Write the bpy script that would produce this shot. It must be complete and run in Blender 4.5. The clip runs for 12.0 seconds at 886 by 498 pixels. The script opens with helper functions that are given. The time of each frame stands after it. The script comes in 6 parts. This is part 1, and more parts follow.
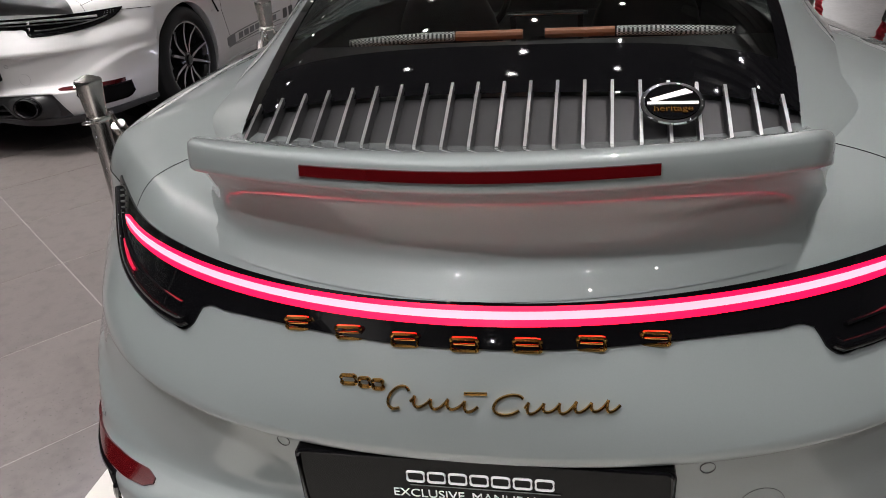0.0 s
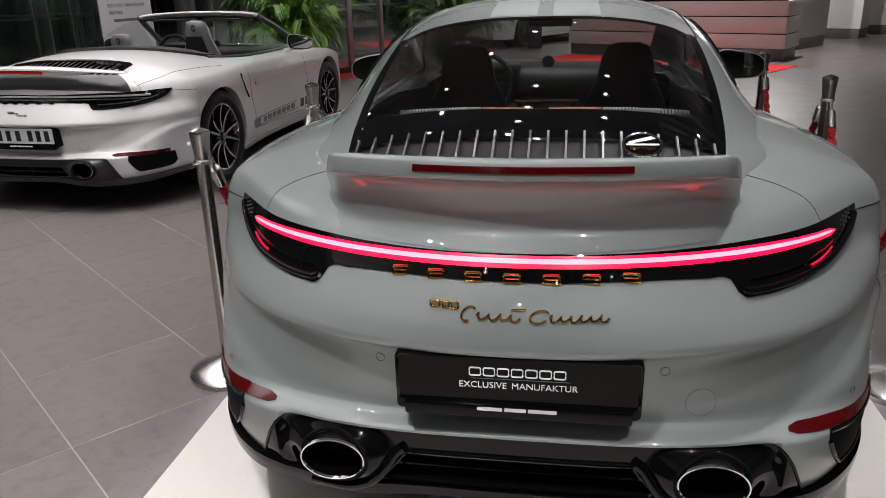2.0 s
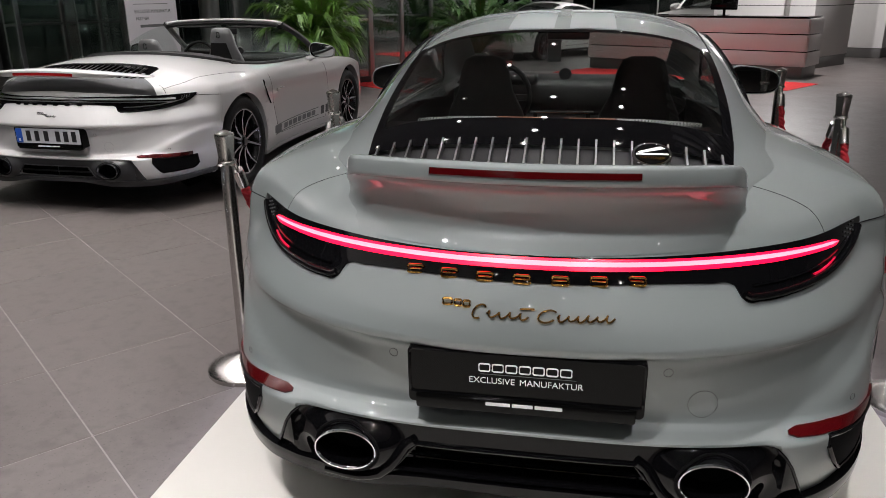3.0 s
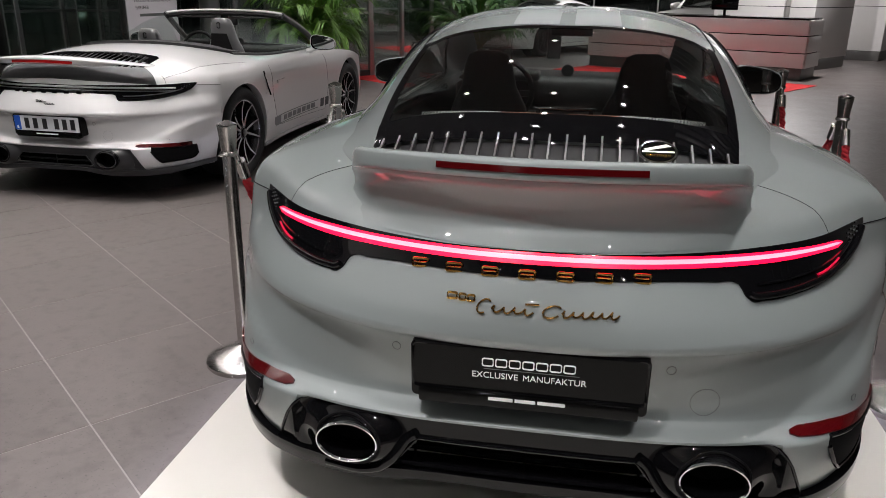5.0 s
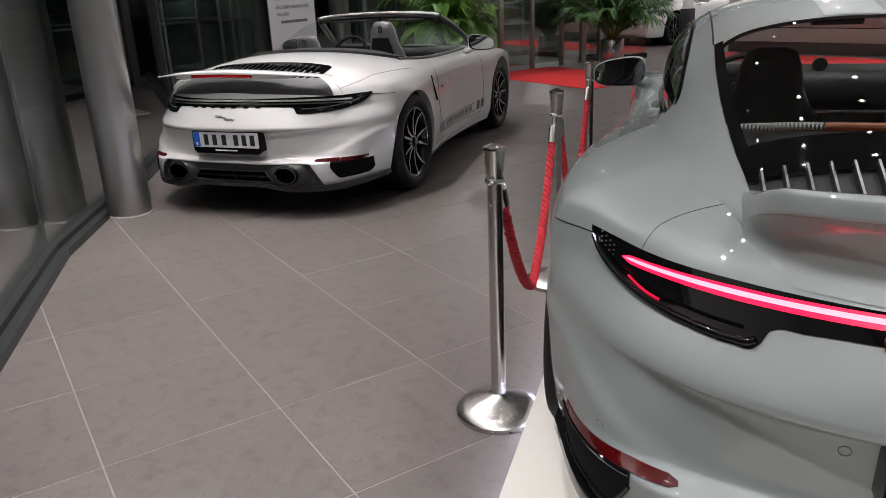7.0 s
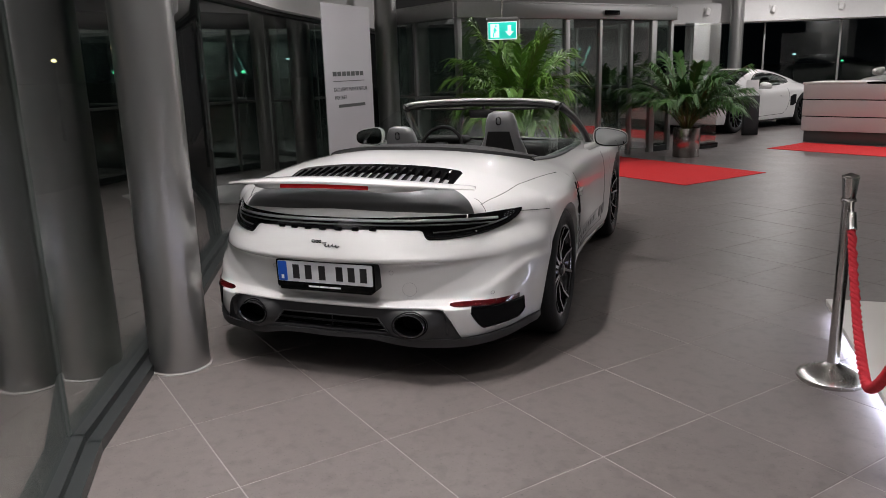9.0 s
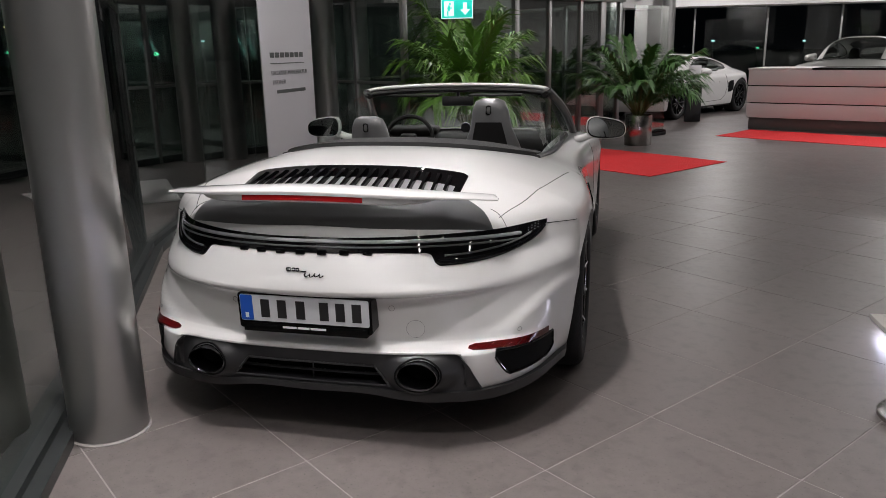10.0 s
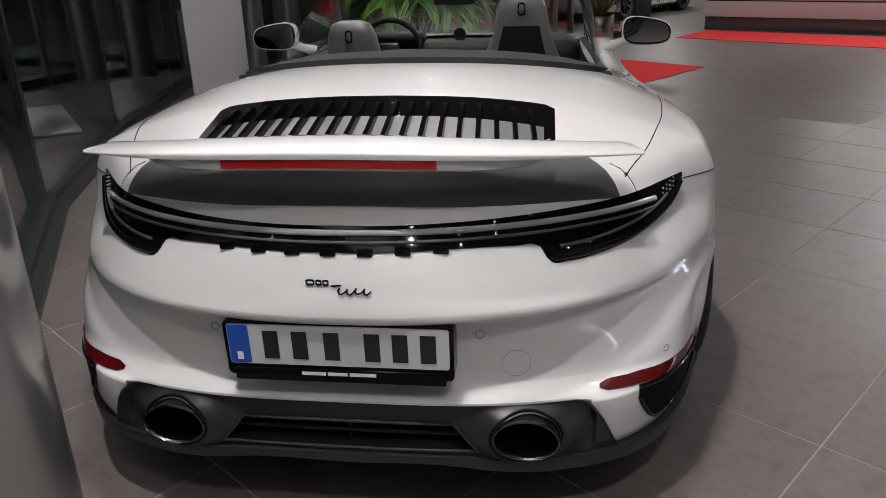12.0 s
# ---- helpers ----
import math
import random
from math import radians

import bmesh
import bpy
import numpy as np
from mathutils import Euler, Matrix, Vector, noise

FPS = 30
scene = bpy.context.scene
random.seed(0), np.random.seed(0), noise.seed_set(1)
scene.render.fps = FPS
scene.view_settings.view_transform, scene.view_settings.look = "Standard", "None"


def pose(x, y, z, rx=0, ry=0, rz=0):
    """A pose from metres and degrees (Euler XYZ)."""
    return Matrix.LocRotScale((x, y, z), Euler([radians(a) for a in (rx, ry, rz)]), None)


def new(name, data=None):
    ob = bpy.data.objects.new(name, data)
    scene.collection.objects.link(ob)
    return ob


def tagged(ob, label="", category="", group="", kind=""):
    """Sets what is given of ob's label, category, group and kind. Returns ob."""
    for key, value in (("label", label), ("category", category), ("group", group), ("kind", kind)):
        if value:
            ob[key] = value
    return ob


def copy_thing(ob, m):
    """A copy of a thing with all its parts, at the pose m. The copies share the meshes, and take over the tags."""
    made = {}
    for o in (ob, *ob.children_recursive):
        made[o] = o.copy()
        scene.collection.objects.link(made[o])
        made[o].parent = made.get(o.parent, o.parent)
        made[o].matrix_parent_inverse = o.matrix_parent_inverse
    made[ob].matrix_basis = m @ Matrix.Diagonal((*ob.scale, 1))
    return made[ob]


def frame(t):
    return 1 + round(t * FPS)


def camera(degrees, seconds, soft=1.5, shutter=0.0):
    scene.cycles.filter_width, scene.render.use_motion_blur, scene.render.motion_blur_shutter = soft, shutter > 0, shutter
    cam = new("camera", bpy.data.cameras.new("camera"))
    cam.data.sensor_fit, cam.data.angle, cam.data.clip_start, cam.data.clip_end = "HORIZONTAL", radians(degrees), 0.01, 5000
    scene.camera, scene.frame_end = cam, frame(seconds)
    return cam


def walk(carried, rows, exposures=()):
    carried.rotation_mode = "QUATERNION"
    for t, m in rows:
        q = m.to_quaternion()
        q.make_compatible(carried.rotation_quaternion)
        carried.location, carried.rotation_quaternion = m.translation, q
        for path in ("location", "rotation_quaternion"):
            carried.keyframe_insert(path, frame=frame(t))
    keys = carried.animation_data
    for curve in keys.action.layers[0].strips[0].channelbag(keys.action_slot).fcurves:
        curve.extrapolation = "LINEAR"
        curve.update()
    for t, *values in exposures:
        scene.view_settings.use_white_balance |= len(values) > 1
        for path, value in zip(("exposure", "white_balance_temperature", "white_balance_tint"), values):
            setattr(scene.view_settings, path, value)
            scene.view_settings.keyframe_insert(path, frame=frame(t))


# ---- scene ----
cam = camera(60.65, 12.0, soft=0.7)
ROWS = [
    (0.0, 0.077, 0.044, 1.429, 63.29, 3.92, 11.32),
    (0.5, -0.036, -0.280, 1.453, 66.60, 4.76, 10.42),
    (1.0, -0.051, -0.467, 1.464, 68.97, 3.88, 9.46),
    (1.5, 0.013, -0.562, 1.461, 69.89, 2.53, 9.88),
    (2.0, 0.046, -0.620, 1.455, 70.66, 1.46, 10.56),
    (2.5, 0.053, -0.660, 1.457, 71.10, 0.69, 11.24),
    (3.0, 0.063, -0.692, 1.455, 71.50, 0.49, 12.09),
    (5.0, 0.040, -0.695, 1.451, 71.15, -0.56, 12.06),
    (5.5, 0.042, -0.679, 1.455, 70.64, -0.25, 11.96),
    (6.0, -0.064, -0.640, 1.455, 70.09, -0.94, 11.51),
    (6.5, -0.368, -0.590, 1.467, 69.44, 0.47, 14.07),
    (7.0, -0.688, -0.445, 1.473, 70.79, 2.42, 18.71),
    (7.5, -1.048, -0.180, 1.516, 72.61, 2.70, 20.74),
    (7.7, -1.185, -0.078, 1.510, 73.37, 2.46, 20.65),
    (9.3, -2.232, 0.922, 1.501, 76.61, 1.46, 17.57),
    (9.5, -2.372, 1.060, 1.509, 76.31, 1.31, 16.31),
    (10.0, -2.624, 1.386, 1.475, 75.30, 1.24, 12.79),
    (10.5, -2.825, 1.700, 1.452, 73.17, 1.11, 11.34),
    (11.0, -3.005, 1.881, 1.441, 71.95, 1.11, 9.36),
    (11.5, -3.176, 2.062, 1.418, 69.88, 1.04, 8.03),
    (12.0, -3.322, 2.387, 1.385, 68.32, 1.61, 5.91),
]
walk(cam, [(t, pose(x, y, z, rx, ry, rz)) for t, x, y, z, rx, ry, rz in ROWS], [(0.0, 0.34), (0.5, 0.2), (1.0, 0.18), (6.0, 0.19), (7.5, 0.16), (9.3, 0.12), (10.5, 0.06), (12.0, -0.08)])

# ---- light: a showroom at night, lit by rows of ceiling spots and added fill ----
world = bpy.data.worlds.new("night")
scene.world = world
world.use_nodes = True
world.node_tree.nodes["Background"].inputs[0].default_value = (0.012, 0.014, 0.02, 1)
world.node_tree.nodes["Background"].inputs[1].default_value = 0.15

CEILING = 4.3
# added fill lamps below the ceiling, tuned by area: x, y, watts, beam in degrees
LAMPS = [(-0.9, -0.6, 42, 105), (1.2, -0.8, 22, 105), (-0.2, -3.6, 22, 120), (0.9, 1.5, 24, 100), (-0.2, 3.2, 16, 46), (-2.8, 1.5, 32, 105), (1.9, 5.0, 8, 110), (-1.9, 0.5, 6, 100), (-3.85, 3.1, 36, 100), (-3.6, 4.1, 25, 105), (-3.8, 6.4, 20, 95),
         (-5.4, 7.2, 22, 110), (-4.0, 9.6, 28, 115), (-1.6, 9.2, 6, 100), (3.2, 8.6, 6, 120), (-4.6, 12.6, 45, 172), (-1.7, 12.4, 20, 140), (0.9, 13.2, 24, 172), (3.4, 14.6, 200, 172), (-1.0, 18.0, 40, 172), (3.8, 17.0, 110, 172),
         (0.0, 22.4, 130, 172), (4.8, 22.8, 150, 172), (-5.0, 21.0, 60, 172)]


def fill_lamp(x, y, watts, beam, size):
    data = bpy.data.lights.new("ceiling_fill_light", "AREA")
    data.shape, data.size, data.energy, data.color = "DISK", size, watts, (1.0, 0.955, 0.96)
    data.spread = radians(beam)
    ob = new("ceiling_fill_light", data)
    ob.matrix_world = pose(x, y, CEILING - 0.32)
    return ob


for lx, ly, watts, beam in LAMPS:
    fill_lamp(lx, ly, watts, beam, 0.07)

# ---- materials ----
def material(name, color, rough=0.5, metal=0.0, coat=0.0, vary=0.0, scale=8.0, bump=0.0, bump_scale=60.0, emit=0.0, spec=0.5, rough_vary=0.0, aniso=0.0, per_object=0.0, coat_rough=0.012):
    m = bpy.data.materials.new(name)
    m.use_nodes = True
    t = m.node_tree
    b = t.nodes["Principled BSDF"]
    b.inputs["Base Color"].default_value = (*color, 1)
    b.inputs["Roughness"].default_value = rough
    b.inputs["Metallic"].default_value = metal
    b.inputs["Coat Weight"].default_value = coat
    b.inputs["Coat Roughness"].default_value = coat_rough
    b.inputs["Specular IOR Level"].default_value = spec
    b.inputs["Anisotropic"].default_value = aniso
    if emit:
        b.inputs["Emission Color"].default_value = (*color, 1)
        b.inputs["Emission Strength"].default_value = emit
    at = t.nodes.new("ShaderNodeTexCoord").outputs["Object"]
    if vary or rough_vary or per_object:
        n1 = t.nodes.new("ShaderNodeTexNoise")
        n1.inputs["Scale"].default_value, n1.inputs["Detail"].default_value = scale, 6
        t.links.new(at, n1.inputs["Vector"])
        n2 = t.nodes.new("ShaderNodeTexNoise")
        n2.inputs["Scale"].default_value, n2.inputs["Detail"].default_value = scale * 9, 4
        t.links.new(at, n2.inputs["Vector"])
        add = t.nodes.new("ShaderNodeMath")
        add.operation = "ADD"
        t.links.new(n1.outputs["Fac"], add.inputs[0])
        t.links.new(n2.outputs["Fac"], add.inputs[1])
        half = t.nodes.new("ShaderNodeMath")
        half.operation, half.inputs[1].default_value = "MULTIPLY", 0.5
        t.links.new(add.outputs[0], half.inputs[0])
        if vary or per_object:
            ramp = t.nodes.new("ShaderNodeMapRange")
            ramp.inputs["From Min"].default_value, ramp.inputs["From Max"].default_value = 0.3, 0.7
            ramp.inputs["To Min"].default_value, ramp.inputs["To Max"].default_value = 1 - vary, 1 + vary
            t.links.new(half.outputs[0], ramp.inputs["Value"])
            value = ramp.outputs["Result"]
            if per_object:
                info = t.nodes.new("ShaderNodeObjectInfo")
                r2 = t.nodes.new("ShaderNodeMapRange")
                r2.inputs["To Min"].default_value, r2.inputs["To Max"].default_value = 1 - per_object, 1 + per_object
                t.links.new(info.outputs["Random"], r2.inputs["Value"])
                mul = t.nodes.new("ShaderNodeMath")
                mul.operation = "MULTIPLY"
                t.links.new(value, mul.inputs[0])
                t.links.new(r2.outputs["Result"], mul.inputs[1])
                value = mul.outputs[0]
            mix = t.nodes.new("ShaderNodeVectorMath")
            mix.operation = "SCALE"
            mix.inputs[0].default_value = color
            t.links.new(value, mix.inputs["Scale"])
            t.links.new(mix.outputs[0], b.inputs["Base Color"])
        if rough_vary:
            r3 = t.nodes.new("ShaderNodeMapRange")
            r3.inputs["From Min"].default_value, r3.inputs["From Max"].default_value = 0.3, 0.7
            r3.inputs["To Min"].default_value, r3.inputs["To Max"].default_value = max(0.0, rough - rough_vary), rough + rough_vary
            t.links.new(half.outputs[0], r3.inputs["Value"])
            t.links.new(r3.outputs["Result"], b.inputs["Roughness"])
    if bump:
        n3 = t.nodes.new("ShaderNodeTexNoise")
        n3.inputs["Scale"].default_value, n3.inputs["Detail"].default_value = bump_scale, 3
        t.links.new(at, n3.inputs["Vector"])
        bp = t.nodes.new("ShaderNodeBump")
        bp.inputs["Strength"].default_value, bp.inputs["Distance"].default_value = bump, 0.01
        t.links.new(n3.outputs["Fac"], bp.inputs["Height"])
        t.links.new(bp.outputs["Normal"], b.inputs["Normal"])
    return m


def glass_material(name, tint, ior=1.5, faces=2, curve=3.4):
    """Thin glass: it lets light straight through, tinted, and mirrors by Fresnel."""
    m = bpy.data.materials.new(name)
    m.use_nodes = True
    t = m.node_tree
    t.nodes.clear()
    out = t.nodes.new("ShaderNodeOutputMaterial")
    clear = t.nodes.new("ShaderNodeBsdfTransparent")
    clear.inputs[0].default_value = (*tint, 1)
    gloss = t.nodes.new("ShaderNodeBsdfGlossy")
    gloss.inputs["Roughness"].default_value = 0.0
    face = t.nodes.new("ShaderNodeLayerWeight")
    face.inputs[0].default_value = 0.5
    power = t.nodes.new("ShaderNodeMath")
    power.operation, power.inputs[1].default_value = "POWER", curve
    t.links.new(face.outputs["Facing"], power.inputs[0])
    r0 = faces * ((ior - 1) / (ior + 1)) ** 2
    fres = t.nodes.new("ShaderNodeMath")
    fres.operation, fres.inputs[1].default_value, fres.inputs[2].default_value = "MULTIPLY_ADD", 0.95 - r0, r0
    t.links.new(power.outputs[0], fres.inputs[0])
    mix = t.nodes.new("ShaderNodeMixShader")
    t.links.new(fres.outputs[0], mix.inputs[0])
    t.links.new(clear.outputs[0], mix.inputs[1])
    t.links.new(gloss.outputs[0], mix.inputs[2])
    t.links.new(mix.outputs[0], out.inputs[0])
    return m


M_GREY = material("grey_car_paint", (0.208, 0.232, 0.232), 0.5, 0.16, 1.0, vary=0.03, scale=400)
M_WHITE = material("white_car_paint", (0.60, 0.595, 0.585), 0.4, 0.0, 1.0, vary=0.015, scale=300)
M_WHITE_STRIPE = material("pale_grey_stripe_paint", (0.34, 0.37, 0.373), 0.42, 0.1, 1.0)
M_GLOSS_BLACK = material("gloss_black_plastic", (0.003, 0.003, 0.0035), 0.04, spec=0.28)
M_ALU = material("satin_aluminium", (0.62, 0.62, 0.63), 0.3, 1.0)
M_SATIN_BLACK = material("satin_black_plastic", (0.022, 0.022, 0.0235), 0.4, vary=0.1, scale=60, bump=0.05, bump_scale=900)
M_DARK_GREY = material("dark_grey_plastic", (0.07, 0.072, 0.075), 0.5, vary=0.08, scale=50)
M_GAP = material("shut_line", (0.004, 0.004, 0.0045), 0.8, spec=0.1)
M_RUBBER = material("tyre_rubber", (0.009, 0.009, 0.0095), 0.65, spec=0.25, vary=0.2, scale=30, bump=0.2, bump_scale=120)
M_RIM = material("dark_machined_rim", (0.045, 0.045, 0.05), 0.25, 0.7, 0.5)
M_RIM_CUT = material("bright_cut_rim_face", (0.36, 0.36, 0.38), 0.22, 1.0)
M_CHROME = material("chrome", (0.78, 0.78, 0.8), 0.08, 1.0)
M_GOLD = material("gold_plated_trim", (0.6, 0.33, 0.085), 0.18, 1.0)
M_STEEL = material("brushed_steel", (0.52, 0.5, 0.48), 0.24, 1.0, rough_vary=0.05, scale=5, aniso=0.6, bump=0.02, bump_scale=400)
M_RED_LENS = material("dark_red_lens", (0.06, 0.002, 0.003), 0.1, 0, 0.5)
M_RED_BRIGHT = material("red_lens", (0.42, 0.01, 0.012), 0.15, 0, 1.0)
M_TAIL_GLOW = material("tail_light_glow", (1.0, 0.17, 0.21), 0.3, emit=2.6)
M_TAIL_EDGE = material("tail_light_edge_glow", (1.0, 0.003, 0.036), 0.3, emit=2.2)
M_TAIL_INNER = material("tail_light_inner_glow", (0.4, 0.004, 0.03), 0.3, emit=0.8)
M_CLEAR_STRIP = material("clear_light_strip", (0.55, 0.56, 0.58), 0.12, 0.45, 1.0)
M_SEAT = material("black_leather", (0.018, 0.017, 0.017), 0.5, spec=0.18, vary=0.15, scale=25, bump=0.15, bump_scale=250)
M_SEAT_SHELL = material("silver_grey_seat_shell", (0.2, 0.2, 0.203), 0.3, 0.35)
M_TAN = material("tan_leather", (0.27, 0.085, 0.032), 0.5, vary=0.15, scale=40)
M_CLOTH = material("black_roof_cloth", (0.022, 0.022, 0.023), 0.85, vary=0.2, scale=60, bump=0.2, bump_scale=700)
M_MIRROR = material("mirror_glass", (0.42, 0.44, 0.44), 0.01, 1.0)
M_PLATE_BLACK = material("matt_black_plate", (0.003, 0.003, 0.003), 0.14, spec=0.12)
M_TRAY = material("shaded_grey_wing_tray", (0.07, 0.071, 0.073), 0.35, vary=0.05, scale=20)
M_DIFFUSER_SATIN = material("satin_black_diffuser", (0.019, 0.019, 0.02), 0.38, vary=0.08, scale=40, spec=0.4)
M_PIPE_RING = material("dark_metal_ring", (0.14, 0.14, 0.15), 0.2, 1.0)
M_CAR_GLASS = glass_material("tinted_car_glass", (0.8, 0.83, 0.82))
M_SIDE_GLASS = glass_material("dark_side_glass", (0.36, 0.4, 0.39))
M_CLEAR_GLASS = glass_material("windscreen_glass", (0.78, 0.84, 0.81), 1.3, 1, 6.5)
M_FACADE_GLASS = glass_material("facade_glass", (0.76, 0.83, 0.8), 1.6, 4, 2.35)
M_FAR_GLASS = glass_material("far_dark_glass", (0.5, 0.56, 0.54), 1.5, 1)
M_PLATE_WHITE = material("plate_white", (0.55, 0.56, 0.58), 0.35)
M_PLATE_BLUE = material("plate_blue", (0.01, 0.08, 0.42), 0.35)
M_PRINT_BLACK = material("black_print", (0.01, 0.01, 0.011), 0.4)
M_PRINT_WHITE = material("white_print", (0.8, 0.8, 0.8), 0.4)
M_PRINT_GREY = material("grey_print", (0.1, 0.105, 0.105), 0.4)
M_TILE = material("grey_stone_tile", (0.136, 0.119, 0.113), 0.38, spec=0.32, vary=0.13, scale=3.0, bump=0.03, bump_scale=160, rough_vary=0.07, per_object=0.05)
M_GROUT = material("pale_grout", (0.27, 0.25, 0.24), 0.8, vary=0.15, scale=6)
M_WHITE_WALL = material("white_painted_wall", (0.72, 0.71, 0.7), 0.6, vary=0.03, scale=2, bump=0.03, bump_scale=120)
M_WHITE_BOARD = material("white_laminate", (0.68, 0.665, 0.65), 0.35, vary=0.02, scale=3)
M_PLATFORM = material("white_platform_laminate", (0.62, 0.6, 0.56), 0.3, vary=0.012, scale=2, rough_vary=0.015)
M_PLINTH = material("grey_metal_plinth", (0.16, 0.155, 0.15), 0.35, 0.6)
M_FRAME = material("grey_anodised_frame", (0.30, 0.30, 0.295), 0.4, 0.5, vary=0.05, scale=20)
M_DARK_FRAME = material("dark_base_channel", (0.045, 0.05, 0.05), 0.35, 0.4)
M_COLUMN = material("grey_lacquered_column", (0.38, 0.38, 0.37), 0.28, 0.85, vary=0.02, scale=1.5)
M_CARPET = material("red_carpet", (0.55, 0.012, 0.014), 0.95, vary=0.12, scale=12, bump=0.4, bump_scale=500)
M_ROPE = material("red_rope", (0.5, 0.016, 0.03), 0.75, vary=0.2, scale=60, bump=0.3, bump_scale=500)
M_LEAF = material("palm_leaf", (0.11, 0.24, 0.03), 0.42, vary=0.35, scale=6, per_object=0.2)
M_LEAF_DARK = material("dark_palm_leaf", (0.05, 0.135, 0.026), 0.42, vary=0.35, scale=6)
M_STEM = material("palm_stem", (0.12, 0.14, 0.04), 0.6, vary=0.2, scale=20)
M_SOIL = material("plant_soil", (0.03, 0.022, 0.016), 0.95, vary=0.3, scale=30, bump=0.6, bump_scale=80)
M_ASPHALT = material("night_paving", (0.06, 0.062, 0.06), 0.75, vary=0.2, scale=2, bump=0.2, bump_scale=80)
M_CEILING = material("grey_ceiling", (0.12, 0.12, 0.12), 0.8, vary=0.04, scale=2)
M_BAFFLE = material("grey_ceiling_baffle", (0.2, 0.2, 0.2), 0.6)
M_DARK_WALL = material("dark_grey_wall", (0.035, 0.035, 0.036), 0.7, vary=0.05, scale=2)
M_DIFFUSER = material("gloss_black_diffuser", (0.003, 0.003, 0.0035), 0.05, spec=0.26)
M_SIGN_GREEN = material("exit_sign_green", (0.02, 0.62, 0.5), 0.4, emit=0.75)
M_SIGN_WHITE = material("exit_sign_white", (0.85, 1.0, 0.97), 0.4, emit=0.9)
M_SPOT_GLOW = material("downlight_glow", (1.0, 0.96, 0.9), 0.4, emit=130.0)
M_LED = material("led_edge_strip", (0.76, 0.79, 1.0), 0.4, emit=20.0)
M_BANNER = material("white_display_board", (0.62, 0.61, 0.64), 0.4)
M_LAMP_WARM = material("street_lamp_glow", (1.0, 0.75, 0.35), 0.4, emit=9.0)
M_LAMP_GREEN = material("green_signal_glow", (0.1, 1.0, 0.45), 0.4, emit=4.0)
M_LAMP_COOL = material("cool_window_glow", (0.55, 0.92, 0.95), 0.4, emit=4.0)
M_GRILLE_SILVER = material("silver_grille_plate", (0.25, 0.25, 0.255), 0.32, 0.6, vary=0.05, scale=60)
M_CHECK = material("checked_cloth", (0.5, 0.5, 0.49), 0.85)
check = M_CHECK.node_tree.nodes.new("ShaderNodeTexChecker")
check.inputs["Scale"].default_value = 170
check.inputs["Color1"].default_value, check.inputs["Color2"].default_value = (0.6, 0.6, 0.58, 1), (0.02, 0.02, 0.02, 1)
where = M_CHECK.node_tree.nodes.new("ShaderNodeTexCoord")
M_CHECK.node_tree.links.new(where.outputs["Object"], check.inputs["Vector"])
M_CHECK.node_tree.links.new(check.outputs["Color"], M_CHECK.node_tree.nodes["Principled BSDF"].inputs["Base Color"])
M_SILVER = material("silver_car_paint", (0.4, 0.4, 0.38), 0.35, 0.5, 1.0)


def speckled(m, scale, low, high, depth):
    """Small dark pits in a stone surface."""
    t = m.node_tree
    b = t.nodes["Principled BSDF"]
    at = t.nodes.new("ShaderNodeTexCoord").outputs["Object"]
    info = t.nodes.new("ShaderNodeObjectInfo")
    shift = t.nodes.new("ShaderNodeVectorMath")
    shift.operation = "ADD"
    big = t.nodes.new("ShaderNodeVectorMath")
    big.operation, big.inputs["Scale"].default_value = "SCALE", 37.0
    grey = t.nodes.new("ShaderNodeCombineXYZ")
    t.links.new(info.outputs["Random"], grey.inputs[0])
    t.links.new(info.outputs["Random"], grey.inputs[1])
    t.links.new(grey.outputs[0], big.inputs[0])
    t.links.new(at, shift.inputs[0])
    t.links.new(big.outputs[0], shift.inputs[1])
    n = t.nodes.new("ShaderNodeTexNoise")
    n.inputs["Scale"].default_value, n.inputs["Detail"].default_value = scale, 2
    t.links.new(shift.outputs[0], n.inputs["Vector"])
    r = t.nodes.new("ShaderNodeMapRange")
    r.inputs["From Min"].default_value, r.inputs["From Max"].default_value = low, high
    r.inputs["To Min"].default_value, r.inputs["To Max"].default_value = 1.0, depth
    t.links.new(n.outputs["Fac"], r.inputs["Value"])
    old = b.inputs["Base Color"].links[0].from_socket
    s = t.nodes.new("ShaderNodeVectorMath")
    s.operation = "SCALE"
    t.links.new(old, s.inputs[0])
    t.links.new(r.outputs["Result"], s.inputs["Scale"])
    t.links.new(s.outputs[0], b.inputs["Base Color"])


speckled(M_TILE, 95.0, 0.62, 0.74, 0.6)
speckled(M_TILE, 14.0, 0.50, 0.72, 0.82)

# the display board lets some of the room through
t = M_BANNER.node_tree
see = t.nodes.new("ShaderNodeBsdfTransparent")
both = t.nodes.new("ShaderNodeMixShader")
both.inputs[0].default_value = 0.15
t.links.new(t.nodes["Principled BSDF"].outputs[0], both.inputs[1])
t.links.new(see.outputs[0], both.inputs[2])
t.links.new(both.outputs[0], t.nodes["Material Output"].inputs[0])

import functools
from mathutils.bvhtree import BVHTree


